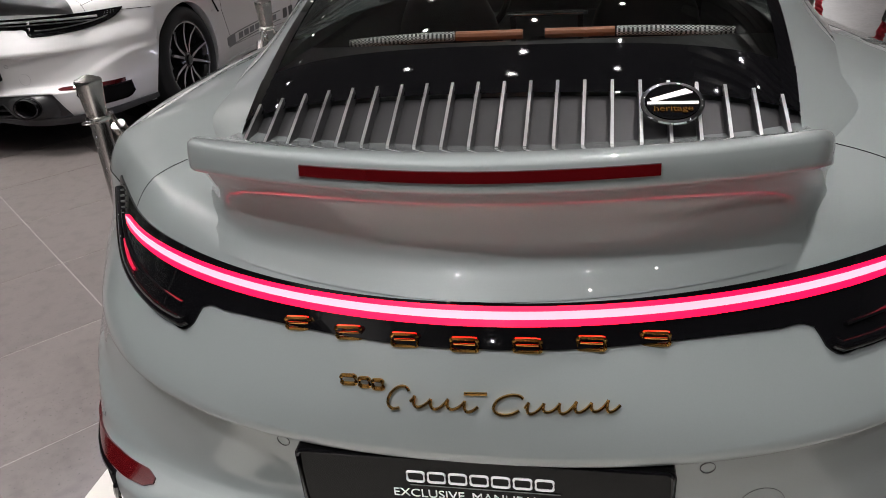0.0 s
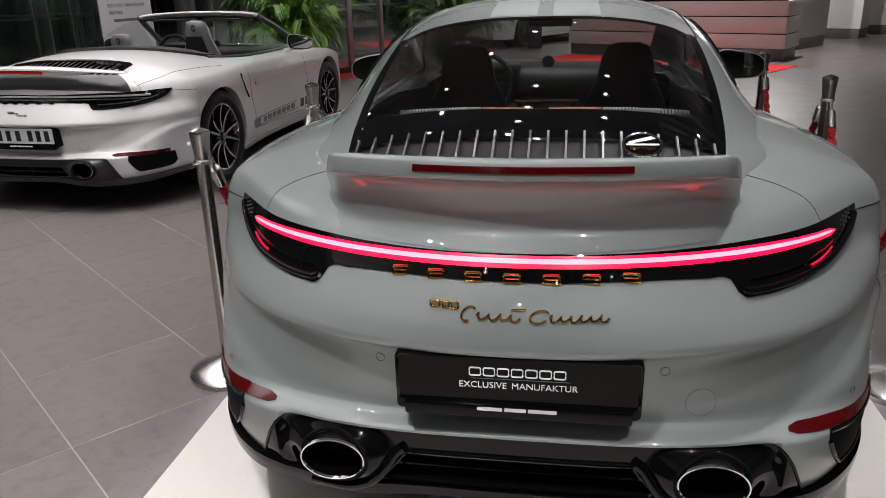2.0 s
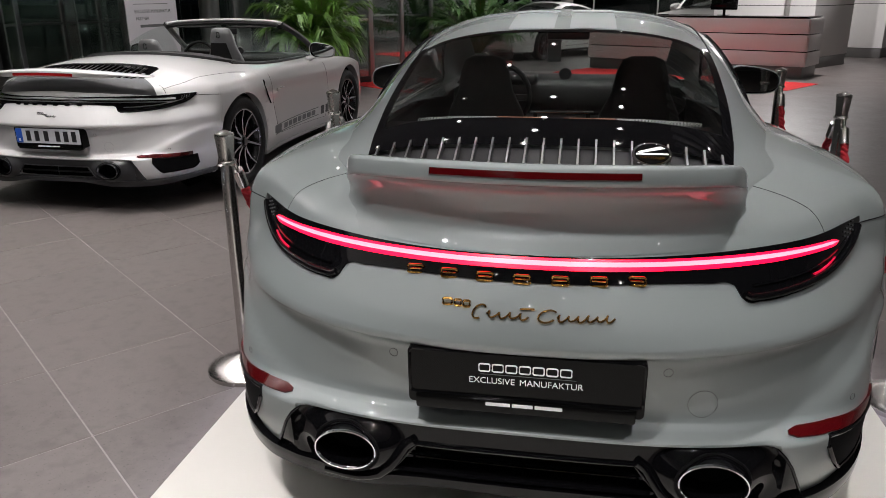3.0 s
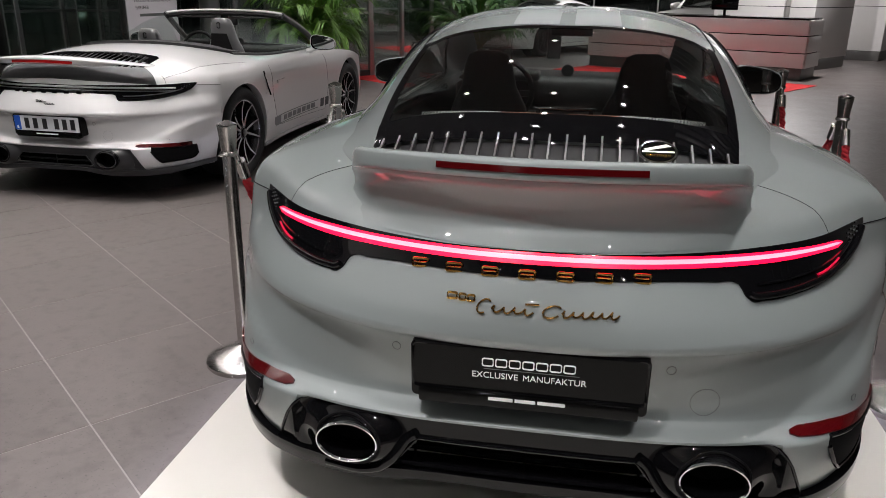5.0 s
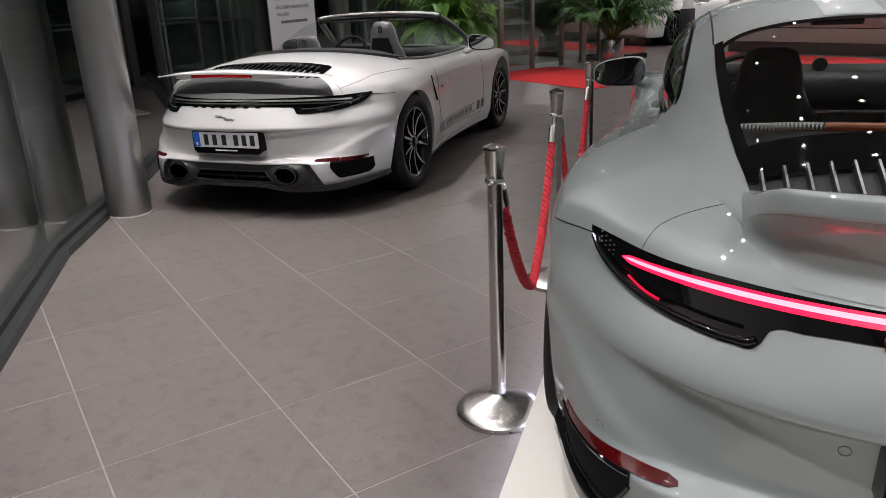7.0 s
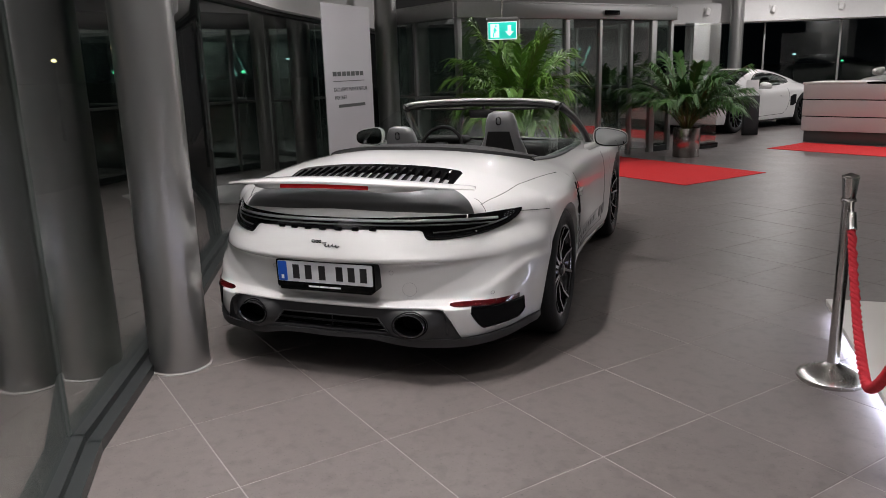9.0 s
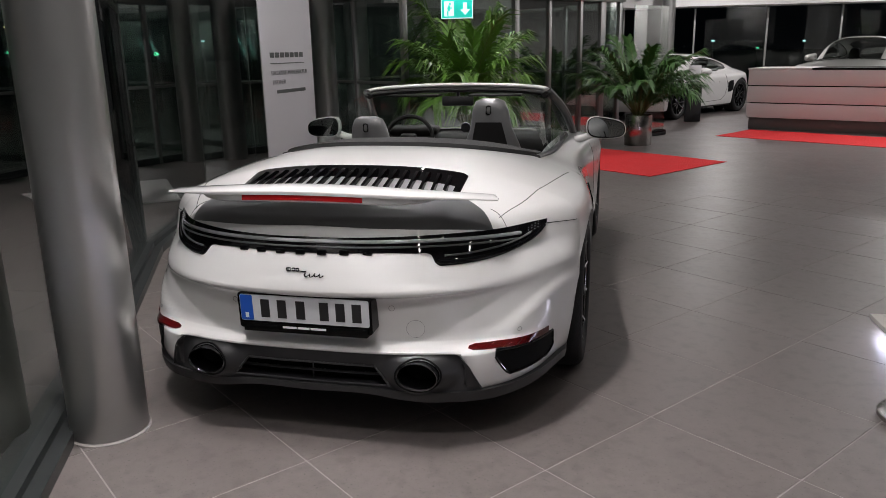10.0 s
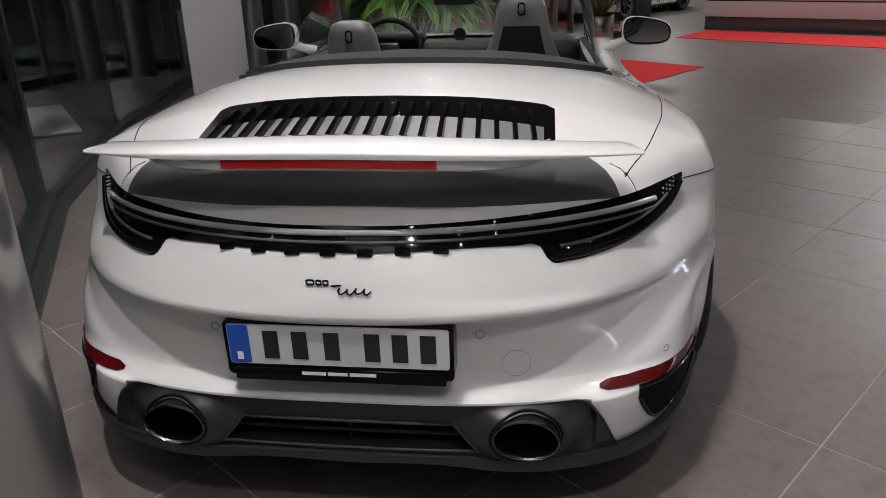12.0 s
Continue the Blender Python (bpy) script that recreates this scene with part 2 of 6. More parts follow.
# ---- mesh helpers ----
def curve_of(*points):
    """A smooth function through (t, value) pairs, level outside them."""
    ts, vs = [float(p[0]) for p in points], [float(p[1]) for p in points]
    slopes = [float(s) for s in np.gradient(np.array(vs), np.array(ts))]
    last = len(ts) - 2

    def at(t):
        t = min(max(t, ts[0]), ts[-1])
        i = min(max(bisect_left(ts, t) - 1, 0), last)
        h = ts[i + 1] - ts[i]
        f = (t - ts[i]) / h
        g = f * f
        k = g * f
        return (2 * k - 3 * g + 1) * vs[i] + (k - 2 * g + f) * h * slopes[i] + (3 * g - 2 * k) * vs[i + 1] + (k - g) * h * slopes[i + 1]
    return at


def bisect_left(ts, t):
    lo, hi = 0, len(ts)
    while lo < hi:
        mid = (lo + hi) // 2
        if ts[mid] < t:
            lo = mid + 1
        else:
            hi = mid
    return lo


def shape(name, verts, faces, mat, sharp=35):
    me = bpy.data.meshes.new(name)
    me.from_pydata([tuple(map(float, v)) for v in verts], [], faces)
    me.materials.append(mat)
    me.validate()
    if sharp is not None:
        me.shade_smooth()
        me.set_sharp_from_angle(angle=radians(sharp))
    return me


def part(name, mesh, parent=None, label="", at=None):
    """Links a mesh as one object, under a thing or part where one is given."""
    ob = new(name, mesh)
    if parent is not None:
        ob.parent = parent
    if at is not None:
        ob.matrix_basis = at
    if label:
        tagged(ob, label)
    return ob


def thing(name, at, label, category, group="", kind=""):
    """An empty at a thing's base, that its parts hang under."""
    ob = new(name)
    ob.empty_display_size = 0.1
    ob.matrix_basis = at
    return tagged(ob, label, category, group, kind)


def grid(points, wrap_u=False, wrap_v=False):
    """Vertices and quads of a grid of points, rows by columns."""
    p = np.asarray(points, float)
    n, m = p.shape[:2]
    faces = []
    for i in range(n if wrap_u else n - 1):
        for j in range(m if wrap_v else m - 1):
            i2, j2 = (i + 1) % n, (j + 1) % m
            faces.append((i * m + j, i * m + j2, i2 * m + j2, i2 * m + j))
    return [tuple(v) for v in p.reshape(-1, 3)], faces


def merged(*pieces):
    verts, faces = [], []
    for v, f in pieces:
        k = len(verts)
        verts += list(v)
        faces += [tuple(i + k for i in face) for face in f]
    return verts, faces


def moved(piece, m):
    return [tuple(m @ Vector(v)) for v in piece[0]], piece[1]


def box(sx, sy, sz, bevel=0.004, at=(0, 0, 0), turn=0.0, segments=2):
    """A bevelled box; at is the middle of its base."""
    bm = bmesh.new()
    bmesh.ops.create_cube(bm, size=1.0)
    bmesh.ops.scale(bm, vec=(sx, sy, sz), verts=bm.verts)
    if bevel:
        bmesh.ops.bevel(bm, geom=bm.edges[:], offset=min(bevel, 0.45 * min(sx, sy, sz)), segments=segments, affect="EDGES", profile=0.5)
    m = pose(at[0], at[1], at[2] + sz / 2, 0, 0, turn)
    verts = [tuple(m @ v.co) for v in bm.verts]
    bm.verts.index_update()
    faces = [tuple(v.index for v in f.verts) for f in bm.faces]
    bm.free()
    return verts, faces


def lathe(profile, n=32, at=(0, 0, 0), capped=False):
    """A solid turned about z from (radius, height) pairs."""
    rows = [[(at[0] + r * math.cos(2 * math.pi * k / n), at[1] + r * math.sin(2 * math.pi * k / n), at[2] + z) for k in range(n)] for r, z in profile]
    verts, faces = grid(rows, wrap_v=True)
    if capped:
        faces.append(tuple(range(n))[::-1])
        faces.append(tuple((len(profile) - 1) * n + k for k in range(n)))
    return verts, faces


def tube(path, radius, n=10, closed=False, flat=1.0):
    """A round bar along a path; radius a number or a list."""
    path = [Vector(p) for p in path]
    rows = []
    up = Vector((0, 0, 1))
    for i, p in enumerate(path):
        a, b = path[(i - 1) % len(path)] if closed or i else p, path[(i + 1) % len(path)] if closed or i < len(path) - 1 else p
        d = (b - a).normalized()
        side = d.cross(up)
        side = side.normalized() if side.length > 1e-4 else Vector((1, 0, 0))
        top = side.cross(d).normalized()
        r = radius[i] if isinstance(radius, (list, tuple)) else radius
        rows.append([tuple(p + side * (r * math.cos(2 * math.pi * k / n)) + top * (r * flat * math.sin(2 * math.pi * k / n))) for k in range(n)])
    verts, faces = grid(rows, wrap_u=closed, wrap_v=True)
    if not closed:
        faces.append(tuple(range(n))[::-1])
        faces.append(tuple((len(path) - 1) * n + k for k in range(n)))
    return verts, faces


def slab_of(front, back):
    """A closed slab between two grids of the same size."""
    front, back = np.asarray(front, float), np.asarray(back, float)
    n, m = front.shape[:2]
    v1, f1 = grid(front)
    v2, f2 = grid(back)
    k = n * m
    faces = f1 + [tuple(i + k for i in f[::-1]) for f in f2]
    ring = [j for j in range(m)] + [i * m + m - 1 for i in range(1, n)] + [(n - 1) * m + j for j in range(m - 2, -1, -1)] + [i * m for i in range(n - 2, 0, -1)]
    for a, b in zip(ring, ring[1:] + ring[:1]):
        faces.append((b, a, a + k, b + k))
    return v1 + v2, faces


def prism(outline, depth, bevel=0.0):
    """A plate from a flat outline of (x, z) pairs, its face at y = 0 and its back at y = depth."""
    n = len(outline)
    verts = [(x, 0, z) for x, z in outline] + [(x, depth, z) for x, z in outline]
    faces = [tuple(range(n)), tuple(range(2 * n - 1, n - 1, -1))] + [((i + 1) % n, i, i + n, (i + 1) % n + n) for i in range(n)]
    return verts, faces


def rounded(w, h, r, n=5):
    """The outline of a rounded rectangle about its middle."""
    pts = []
    for cx, cz, a0 in ((w / 2 - r, h / 2 - r, 0), (-w / 2 + r, h / 2 - r, 90), (-w / 2 + r, -h / 2 + r, 180), (w / 2 - r, -h / 2 + r, 270)):
        pts += [(cx + r * math.cos(radians(a0 + 90 * k / n)), cz + r * math.sin(radians(a0 + 90 * k / n))) for k in range(n + 1)]
    return pts


def lettering(text, size, mat, depth=0.0008):
    """A line of writing as a mesh, about its middle, in the x-z plane and facing -y."""
    data = bpy.data.curves.new("writing", "FONT")
    data.body, data.size, data.extrude, data.align_x, data.align_y = text, size, depth, "CENTER", "CENTER"
    ob = bpy.data.objects.new("writing", data)
    scene.collection.objects.link(ob)
    bpy.context.view_layer.update()
    me = bpy.data.meshes.new_from_object(ob.evaluated_get(bpy.context.evaluated_depsgraph_get()))
    bpy.data.objects.remove(ob)
    me.transform(Matrix.Rotation(radians(90), 4, "X"))
    me.materials.clear()
    me.materials.append(mat)
    return me


# ---- the showroom ----
GRID_TURN = -38.24                      # the tile grid, and with it the entrance
E1 = Vector((math.cos(radians(GRID_TURN)), math.sin(radians(GRID_TURN)), 0))
E2 = Vector((-E1.y, E1.x, 0))
PITCH_U, PITCH_V, GRID_AT = 0.628, 0.624, Vector((-2.622, 2.087, 0))

# the corners of the curved glass front, pane by pane
FACADE = [Vector(p) for p in ((-1.35, -8.35, 0), (-1.35, -6.35, 0), (-1.5, -4.4, 0), (-1.85, -2.45, 0), (-2.45, -0.55, 0), (-3.32, 1.24, 0), (-4.42, 2.88, 0), (-5.272, 4.667, 0), (-6.16, 6.42, 0), (-6.72, 8.33, 0),
                              (-7.12, 10.27, 0), (-7.5, 12.2, 0), (-7.9, 14.12, 0))]
GLASS_TOP, BULKHEAD_TOP = 2.18, CEILING


def quad_wall(a, b, z0, z1, thick):
    """An upright slab from a to b in plan, thickened to the right of its way."""
    d = (b - a).normalized()
    n = Vector((d.y, -d.x, 0)) * thick
    v = [(*p.xy, z) for z in (z0, z1) for p in (a, b, b + n, a + n)]
    return v, [(3, 2, 1, 0), (4, 5, 6, 7), (0, 1, 5, 4), (1, 2, 6, 5), (2, 3, 7, 6), (3, 0, 4, 7)]


def build_facade():
    glass = thing("window_1", pose(0, 0, 0), "curved wall of frameless dark night-time glass panes", "glass wall", kind="structure")
    for a, b in zip(FACADE, FACADE[1:]):
        d = (b - a).normalized()
        part("pane", shape("pane", *quad_wall(a + d * 0.004, b - d * 0.004, 0.08, GLASS_TOP, 0.012), M_FACADE_GLASS, None), glass).visible_shadow = False
        part("joint", shape("joint", *box(0.012, 0.02, GLASS_TOP - 0.08, 0, (*b.xy, 0.08)), M_FRAME), glass)
        part("base_channel", shape("base_channel", *merged(quad_wall(a - d * 0.004, b + d * 0.004, 0.0, 0.085, 0.06), quad_wall(a, b, 0.0, 0.05, 0.12)), M_DARK_FRAME, 30), glass)
    head = thing("wall_west", pose(0, 0, 0), "white painted bulkhead over the glass front", "wall", kind="structure")
    for a, b in zip(FACADE, FACADE[1:]):
        part("bulkhead", shape("bulkhead", *quad_wall(a, b, GLASS_TOP, BULKHEAD_TOP, 0.18), M_WHITE_WALL, None), head)
        part("head_channel", shape("head_channel", *quad_wall(a, b, GLASS_TOP - 0.04, GLASS_TOP - 0.002, 0.07), M_DARK_FRAME, None), head)


build_facade()

FAR_A, FAR_B = Vector((-8.6, 24.6, 0)), Vector((11.5, 26.6, 0))


def build_far_wall():
    glass = thing("window_2", pose(0, 0, 0), "far glass wall of dark panes at night", "glass wall", kind="structure")
    d = (FAR_B - FAR_A).normalized()
    n = 10
    step = (FAR_B - FAR_A).length / n
    for k in range(n):
        a, b = FAR_A + d * step * k, FAR_A + d * step * (k + 1)
        part("pane", shape("pane", *quad_wall(a + d * 0.01, b - d * 0.01, 0.06, 2.5, 0.012), M_FAR_GLASS, None), glass).visible_shadow = False
        part("mullion", shape("mullion", *box(0.05, 0.09, 2.5, 0.003, (*b.xy, 0)), M_FRAME), glass)
    part("base_channel", shape("base_channel", *quad_wall(FAR_A, FAR_B, 0, 0.06, 0.08), M_DARK_FRAME), glass)
    part("bulkhead", shape("bulkhead", *quad_wall(FAR_A, FAR_B, 2.5, CEILING, 0.3), M_WHITE_WALL, None), glass)
    part("beam", shape("beam", *quad_wall(FAR_A - Vector((0, 0.5, 0)), FAR_B - Vector((0, 0.5, 0)), 2.52, 3.05, 0.14), M_WHITE_WALL, None), glass)
    # small track spots on the beam
    for k in range(9):
        p = FAR_A + d * (6.4 + 1.75 * k) - Vector((0, 0.62, 0))
        spot = thing("track_spotlight", pose(p.x, p.y, 2.86), "small white track spotlight on the far beam", "spotlight", "far track spots")
        part("arm", shape("arm", *box(0.05, 0.1, 0.1, 0.01), M_WHITE_BOARD), spot)
        part("head", shape("head", *lathe([(0.0, -0.16), (0.062, -0.16), (0.066, -0.13), (0.066, 0.02), (0.03, 0.05), (0.0, 0.05)], 14), M_WHITE_BOARD), spot, at=pose(0.09, -0.04, 0.02, -20, 12, 0))


build_far_wall()

# plain walls that close the room; the dark ones are added to cut bounce and reflections
right_wall = part("wall_east", shape("wall_east", *merged(quad_wall(Vector((11.5, 26.6, 0)), Vector((11.5, -8.35, 0)), 0, CEILING, -0.2)), M_WHITE_WALL, None))
tagged(right_wall, "plain white painted showroom wall", "wall", kind="structure")
back_wall = part("wall_south", shape("wall_south", *quad_wall(Vector((11.5, -8.35, 0)), Vector((-1.35, -8.35, 0)), 0, CEILING, -0.2), M_DARK_WALL, None))
tagged(back_wall, "unseen dark grey wall added to close the room", "wall", kind="structure")
north_west = part("wall_northwest", shape("wall_northwest", *quad_wall(Vector((-7.9, 14.12, 0)), Vector((-8.6, 24.6, 0)), 0, CEILING, 0.2), M_DARK_WALL, None))
tagged(north_west, "added dark wall in place of glass, to keep reflections dark", "wall", kind="structure")


def build_ceiling():
    ob = part("ceiling", shape("ceiling", *box(21.0, 36.4, 0.15, 0, (1.5, 9.2, CEILING)), M_CEILING, None))
    tagged(ob, "grey showroom ceiling", "ceiling", kind="structure")
    pieces = [box(7.0, 0.05, 0.16, 0, (4.6, 1.6 + 0.36 * k, CEILING - 0.28)) for k in range(22)]      # hanging baffles
    ob2 = part("ceiling_baffles", shape("ceiling_baffles", *merged(*pieces), M_BAFFLE, None))
    tagged(ob2, "dark slatted baffles hanging under the ceiling", "ceiling", kind="structure")


build_ceiling()


def downlights():
    """Rows of small recessed spots in the ceiling."""
    bulb = shape("bulb", *lathe([(0.0, -0.001), (0.022, -0.001), (0.022, 0.004)], 12), M_SPOT_GLOW, None)
    ring = shape("ring", *lathe([(0.024, 0.0), (0.045, 0.0), (0.047, 0.006), (0.047, 0.02)], 16), M_WHITE_BOARD)
    first = None
    for row, (x0, y0, dx, dy, n) in enumerate(((-1.2, -2.6, -0.12, 0.62, 9), (-0.3, -3.2, -0.02, 0.75, 6), (-2.7, 1.2, -0.1, 0.55, 5), (0.9, -3.0, 0.05, 0.7, 12), (2.3, -1.5, 0.0, 0.9, 12), (-3.8, 3.4, -0.12, 0.8, 9), (-1.6, 6.0, 0.5, 1.1, 8), (-0.75, 0.9, 0.04, 0.62, 9), (0.2, 1.2, 0.03, 0.74, 8), (-1.5, 1.6, 0.0, 0.9, 5))):
        for k in range(n):
            m = pose(x0 + dx * k, y0 + dy * k, CEILING - 0.02)
            if first is None:
                first = thing("downlight", m, "small round lit ceiling downlight", "ceiling light", "ceiling downlights")
                part("ring", ring, first)
                part("bulb", bulb, first)
            else:
                copy_thing(first, m)


downlights()


def column(x, y, r, height=CEILING):
    ob = thing("column", pose(x, y, 0), "round grey lacquered steel column on the tiled floor", "column", "columns", "structure")
    part("shaft", shape("shaft", *lathe([(r, 0.012), (r, height)], 48), M_COLUMN), ob)
    part("collar", shape("collar", *lathe([(r + 0.008, 0.0), (r + 0.008, 0.006), (r + 0.001, 0.012)], 48), M_GROUT), ob)
    return ob


column(-4.61, 3.83, 0.15)
column(-6.72, 11.8, 0.17)
column(-8.4, 11.1, 0.165)
column(-8.25, 12.95, 0.165)
column(-1.36, 24.4, 0.19)
column(5.2, 24.9, 0.19)

# outside: dark paving and a few lights of the night
ground = part("ground", shape("ground", *box(400, 400, 0.1, 0, (0, 0, -0.14)), M_ASPHALT, None))
tagged(ground, "dark paving outside at night", "ground", kind="structure")


def night_lights():
    spots = [(-14, 9, 2.3, 0), (-17.5, 16, 1.9, 0), (-12.5, 12.5, 1.55, 1), (-21, 22, 2.4, 0), (-15, 20.5, 1.5, 1), (-19, 30, 2.0, 2), (-9, 33, 1.9, 1), (-11.5, 36, 2.3, 2),
             (2, 44, 1.6, 2), (7, 47, 1.5, 2), (4.5, 46, 1.2, 1), (11, 42, 1.4, 2), (-12, 4, 1.7, 1), (-9.5, -1.5, 1.9, 0)]
    for x, y, z, k in spots:
        lamp = thing("street_lamp", pose(x, y, 0), "small distant lamp shining outside in the dark", "lamp", "distant night lamps")
        part("pole", shape("pole", *lathe([(0.05, -0.04), (0.03, z)], 8), M_DARK_FRAME), lamp)
        size = (0.06, 0.07, 0.09)[k]
        part("bulb", shape("bulb", *lathe([(0.0, z), (size, z + 0.02), (size, z + 0.07), (0.0, z + 0.1)], 10), (M_LAMP_WARM, M_LAMP_GREEN, M_LAMP_COOL)[k]), lamp)


night_lights()


def tube_lamps(x, y, z, label):
    lamp = thing("outdoor_lamp", pose(x, y, 0, 0, 0, 12), label, "lamp", "pairs of slanted tube lamps outside")
    part("pole", shape("pole", *lathe([(0.06, -0.04), (0.04, z - 0.35)], 10), M_DARK_FRAME), lamp)
    part("arm", shape("arm", *box(0.7, 0.06, 0.05, 0.005, (0, 0, z - 0.37)), M_DARK_FRAME), lamp)
    for k in (-0.16, 0.16):
        part("tube", shape("tube", *tube([(k - 0.12, 0, z - 0.32), (k + 0.12, 0, z + 0.28)], 0.035, 8), M_LAMP_COOL), lamp)


tube_lamps(-11.06, 25.56, 1.72, "pair of slanted cool white tube lamps outside")
tube_lamps(-6.08, 26.79, 1.74, "pair of slanted cool white tube lamps outside")

# ---- the entrance ----
Q0 = Vector((-5.33, 11.06, 0))
Q1 = Q0 + E2 * 4.3


def beam_between(a, b, z0, z1, thick, bevel=0.004):
    d = b - a
    m = (a + b) / 2
    return box(d.length, thick, z1 - z0, bevel, (m.x, m.y, z0), math.degrees(math.atan2(d.y, d.x)))


def build_vestibule():
    ves = thing("entrance_vestibule", pose(0, 0, 0), "glazed entrance vestibule with grey metal frame and sliding doors", "entrance", kind="structure")
    top0, top1 = 2.16, 2.36
    back0, back1 = Q0 - E1 * 2.3, Q1 - E1 * 2.3
    part("fascia", shape("fascia", *merged(beam_between(Q0 - E2 * 0.06, Q1 + E2 * 0.06, top0, top1, 0.16), beam_between(Q0, back0, top0, top1, 0.16), beam_between(Q1, back1, top0, top1, 0.16)), M_FRAME), ves)
    part("roof", shape("roof", *box(2.3, 4.3, 0.04, 0.004, (*((Q0 + back1) / 2).xy, top1), GRID_TURN), M_FRAME), ves)
    for f, w in ((0.0, 0.07), (0.24, 0.05), (0.46, 0.09), (0.62, 0.06), (0.78, 0.06), (0.9, 0.12), (1.0, 0.07)):
        p = Q0.lerp(Q1, f)
        part("post", shape("post", *box(w, 0.08, top0, 0.004, (p.x, p.y, 0), GRID_TURN + 90), M_FRAME), ves)
    for q, bk in ((Q0, back0), (Q1, back1)):
        for f in (0.5, 1.0):
            p = q.lerp(bk, f)
            part("post", shape("post", *box(0.06, 0.06, top0, 0.004, (p.x, p.y, 0), GRID_TURN), M_FRAME), ves)
    for a, b in ((Q0, back0), (Q1, back1), (back0, back1), (Q0, Q0.lerp(Q1, 0.46)), (Q0.lerp(Q1, 0.9), Q1)):
        part("rail", shape("rail", *beam_between(a, b, 1.05, 1.09, 0.04), M_FRAME), ves)
        part("base_rail", shape("base_rail", *beam_between(a, b, 0.0, 0.1, 0.06), M_DARK_FRAME), ves)
        d = (b - a).normalized()
        part("pane", shape("pane", *quad_wall(a + d * 0.03, b - d * 0.03, 0.1, top0, 0.01), M_FACADE_GLASS, None), ves).visible_shadow = False
    for f0, f1 in ((0.46, 0.62), (0.62, 0.78), (0.78, 0.9)):
        a, b = Q0.lerp(Q1, f0), Q0.lerp(Q1, f1)
        part("door_pane", shape("door_pane", *quad_wall(a, b, 0.08, top0 - 0.02, 0.01), M_FACADE_GLASS, None), ves).visible_shadow = False
    s = Q0.lerp(Q1, 0.66) + E1 * 0.1
    part("door_sensor", shape("door_sensor", *box(0.28, 0.06, 0.07, 0.01, (s.x, s.y, 2.22), GRID_TURN + 90), M_GLOSS_BLACK), ves)
    # a free glass screen with a black foot beside the entrance
    scr = thing("glass_screen", pose(0, 0, 0), "free-standing glass screen with a black base rail", "screen")
    a, b = Q1 + E1 * 0.3, Q1 + E1 * 0.3 - E2 * -0.9
    part("pane", shape("pane", *quad_wall(a, b, 0.08, 2.1, 0.012), M_FACADE_GLASS, None), scr).visible_shadow = False
    part("base_rail", shape("base_rail", *beam_between(a, b, 0.0, 0.09, 0.14, 0.01), M_GLOSS_BLACK), scr)


build_vestibule()


def exit_sign():
    sign = thing("exit_sign", pose(-4.34, 9.66, 1.80, 0, 0, 12), "lit green exit sign hung from the ceiling", "sign")
    part("case", shape("case", *box(0.34, 0.02, 0.2, 0.004), M_SIGN_WHITE), sign)
    for y, turn in ((-0.0125, 0),):
        part("face", shape("face", *box(0.325, 0.004, 0.185, 0.001, (0, -0.0125, 0.0075)), M_SIGN_GREEN), sign)
    part("door_mark", shape("door_mark", *box(0.1, 0.003, 0.15, 0.0, (-0.085, -0.0165, 0.025)), M_SIGN_WHITE), sign)
    part("figure_mark", shape("figure_mark", *merged(box(0.02, 0.003, 0.06, 0, (-0.085, -0.0195, 0.075)), box(0.018, 0.003, 0.05, 0, (-0.1, -0.0195, 0.03), 0), box(0.05, 0.003, 0.014, 0, (-0.08, -0.0195, 0.1)), box(0.022, 0.003, 0.022, 0, (-0.075, -0.0195, 0.14))), M_SIGN_GREEN), sign)
    arrow = [(0.065, 0.16), (0.065, 0.09), (0.035, 0.09), (0.085, 0.035), (0.135, 0.09), (0.105, 0.09), (0.105, 0.16)]
    part("arrow_mark", shape("arrow_mark", *moved(prism(arrow, 0.003), pose(0, -0.0185, 0)), M_SIGN_WHITE, None), sign)
    part("case_top", shape("case_top", *box(0.36, 0.03, 0.05, 0.004, (0, 0, 0.2)), M_FRAME), sign)
    part("hanger", shape("hanger", *tube([(0, 0, 0.25), (0, 0, CEILING - 1.80)], 0.008, 8), M_STEEL), sign)


exit_sign()


# ---- red carpets ----
def carpet(a, along, across, label):
    n, m = 14, 10
    rows = [[tuple(a + along * (i / n) + across * (j / m) + Vector((0, 0, 0.007 + 0.0015 * math.sin(i * 1.7 + j * 0.9)))) for j in range(m + 1)] for i in range(n + 1)]
    back = [[(x, y, 0.002) for x, y, z in r] for r in rows]
    ob = part("carpet", shape("carpet", *slab_of(rows, back), M_CARPET))
    return tagged(ob, label, "carpet")


carpet(Vector((-2.24, 10.42, 0)), E2 * 1.62, -E1 * 2.75, "bright red entrance carpet lying on the tiles")
DESK_TURN = -27.5
D1 = Vector((math.cos(radians(DESK_TURN)), math.sin(radians(DESK_TURN)), 0))
carpet(Vector((-1.04, 14.69, 0)), Vector((0.83, -0.557, 0)) * 4.6, Vector((0.557, 0.83, 0)) * 1.25, "bright red carpet laid before the reception desk")


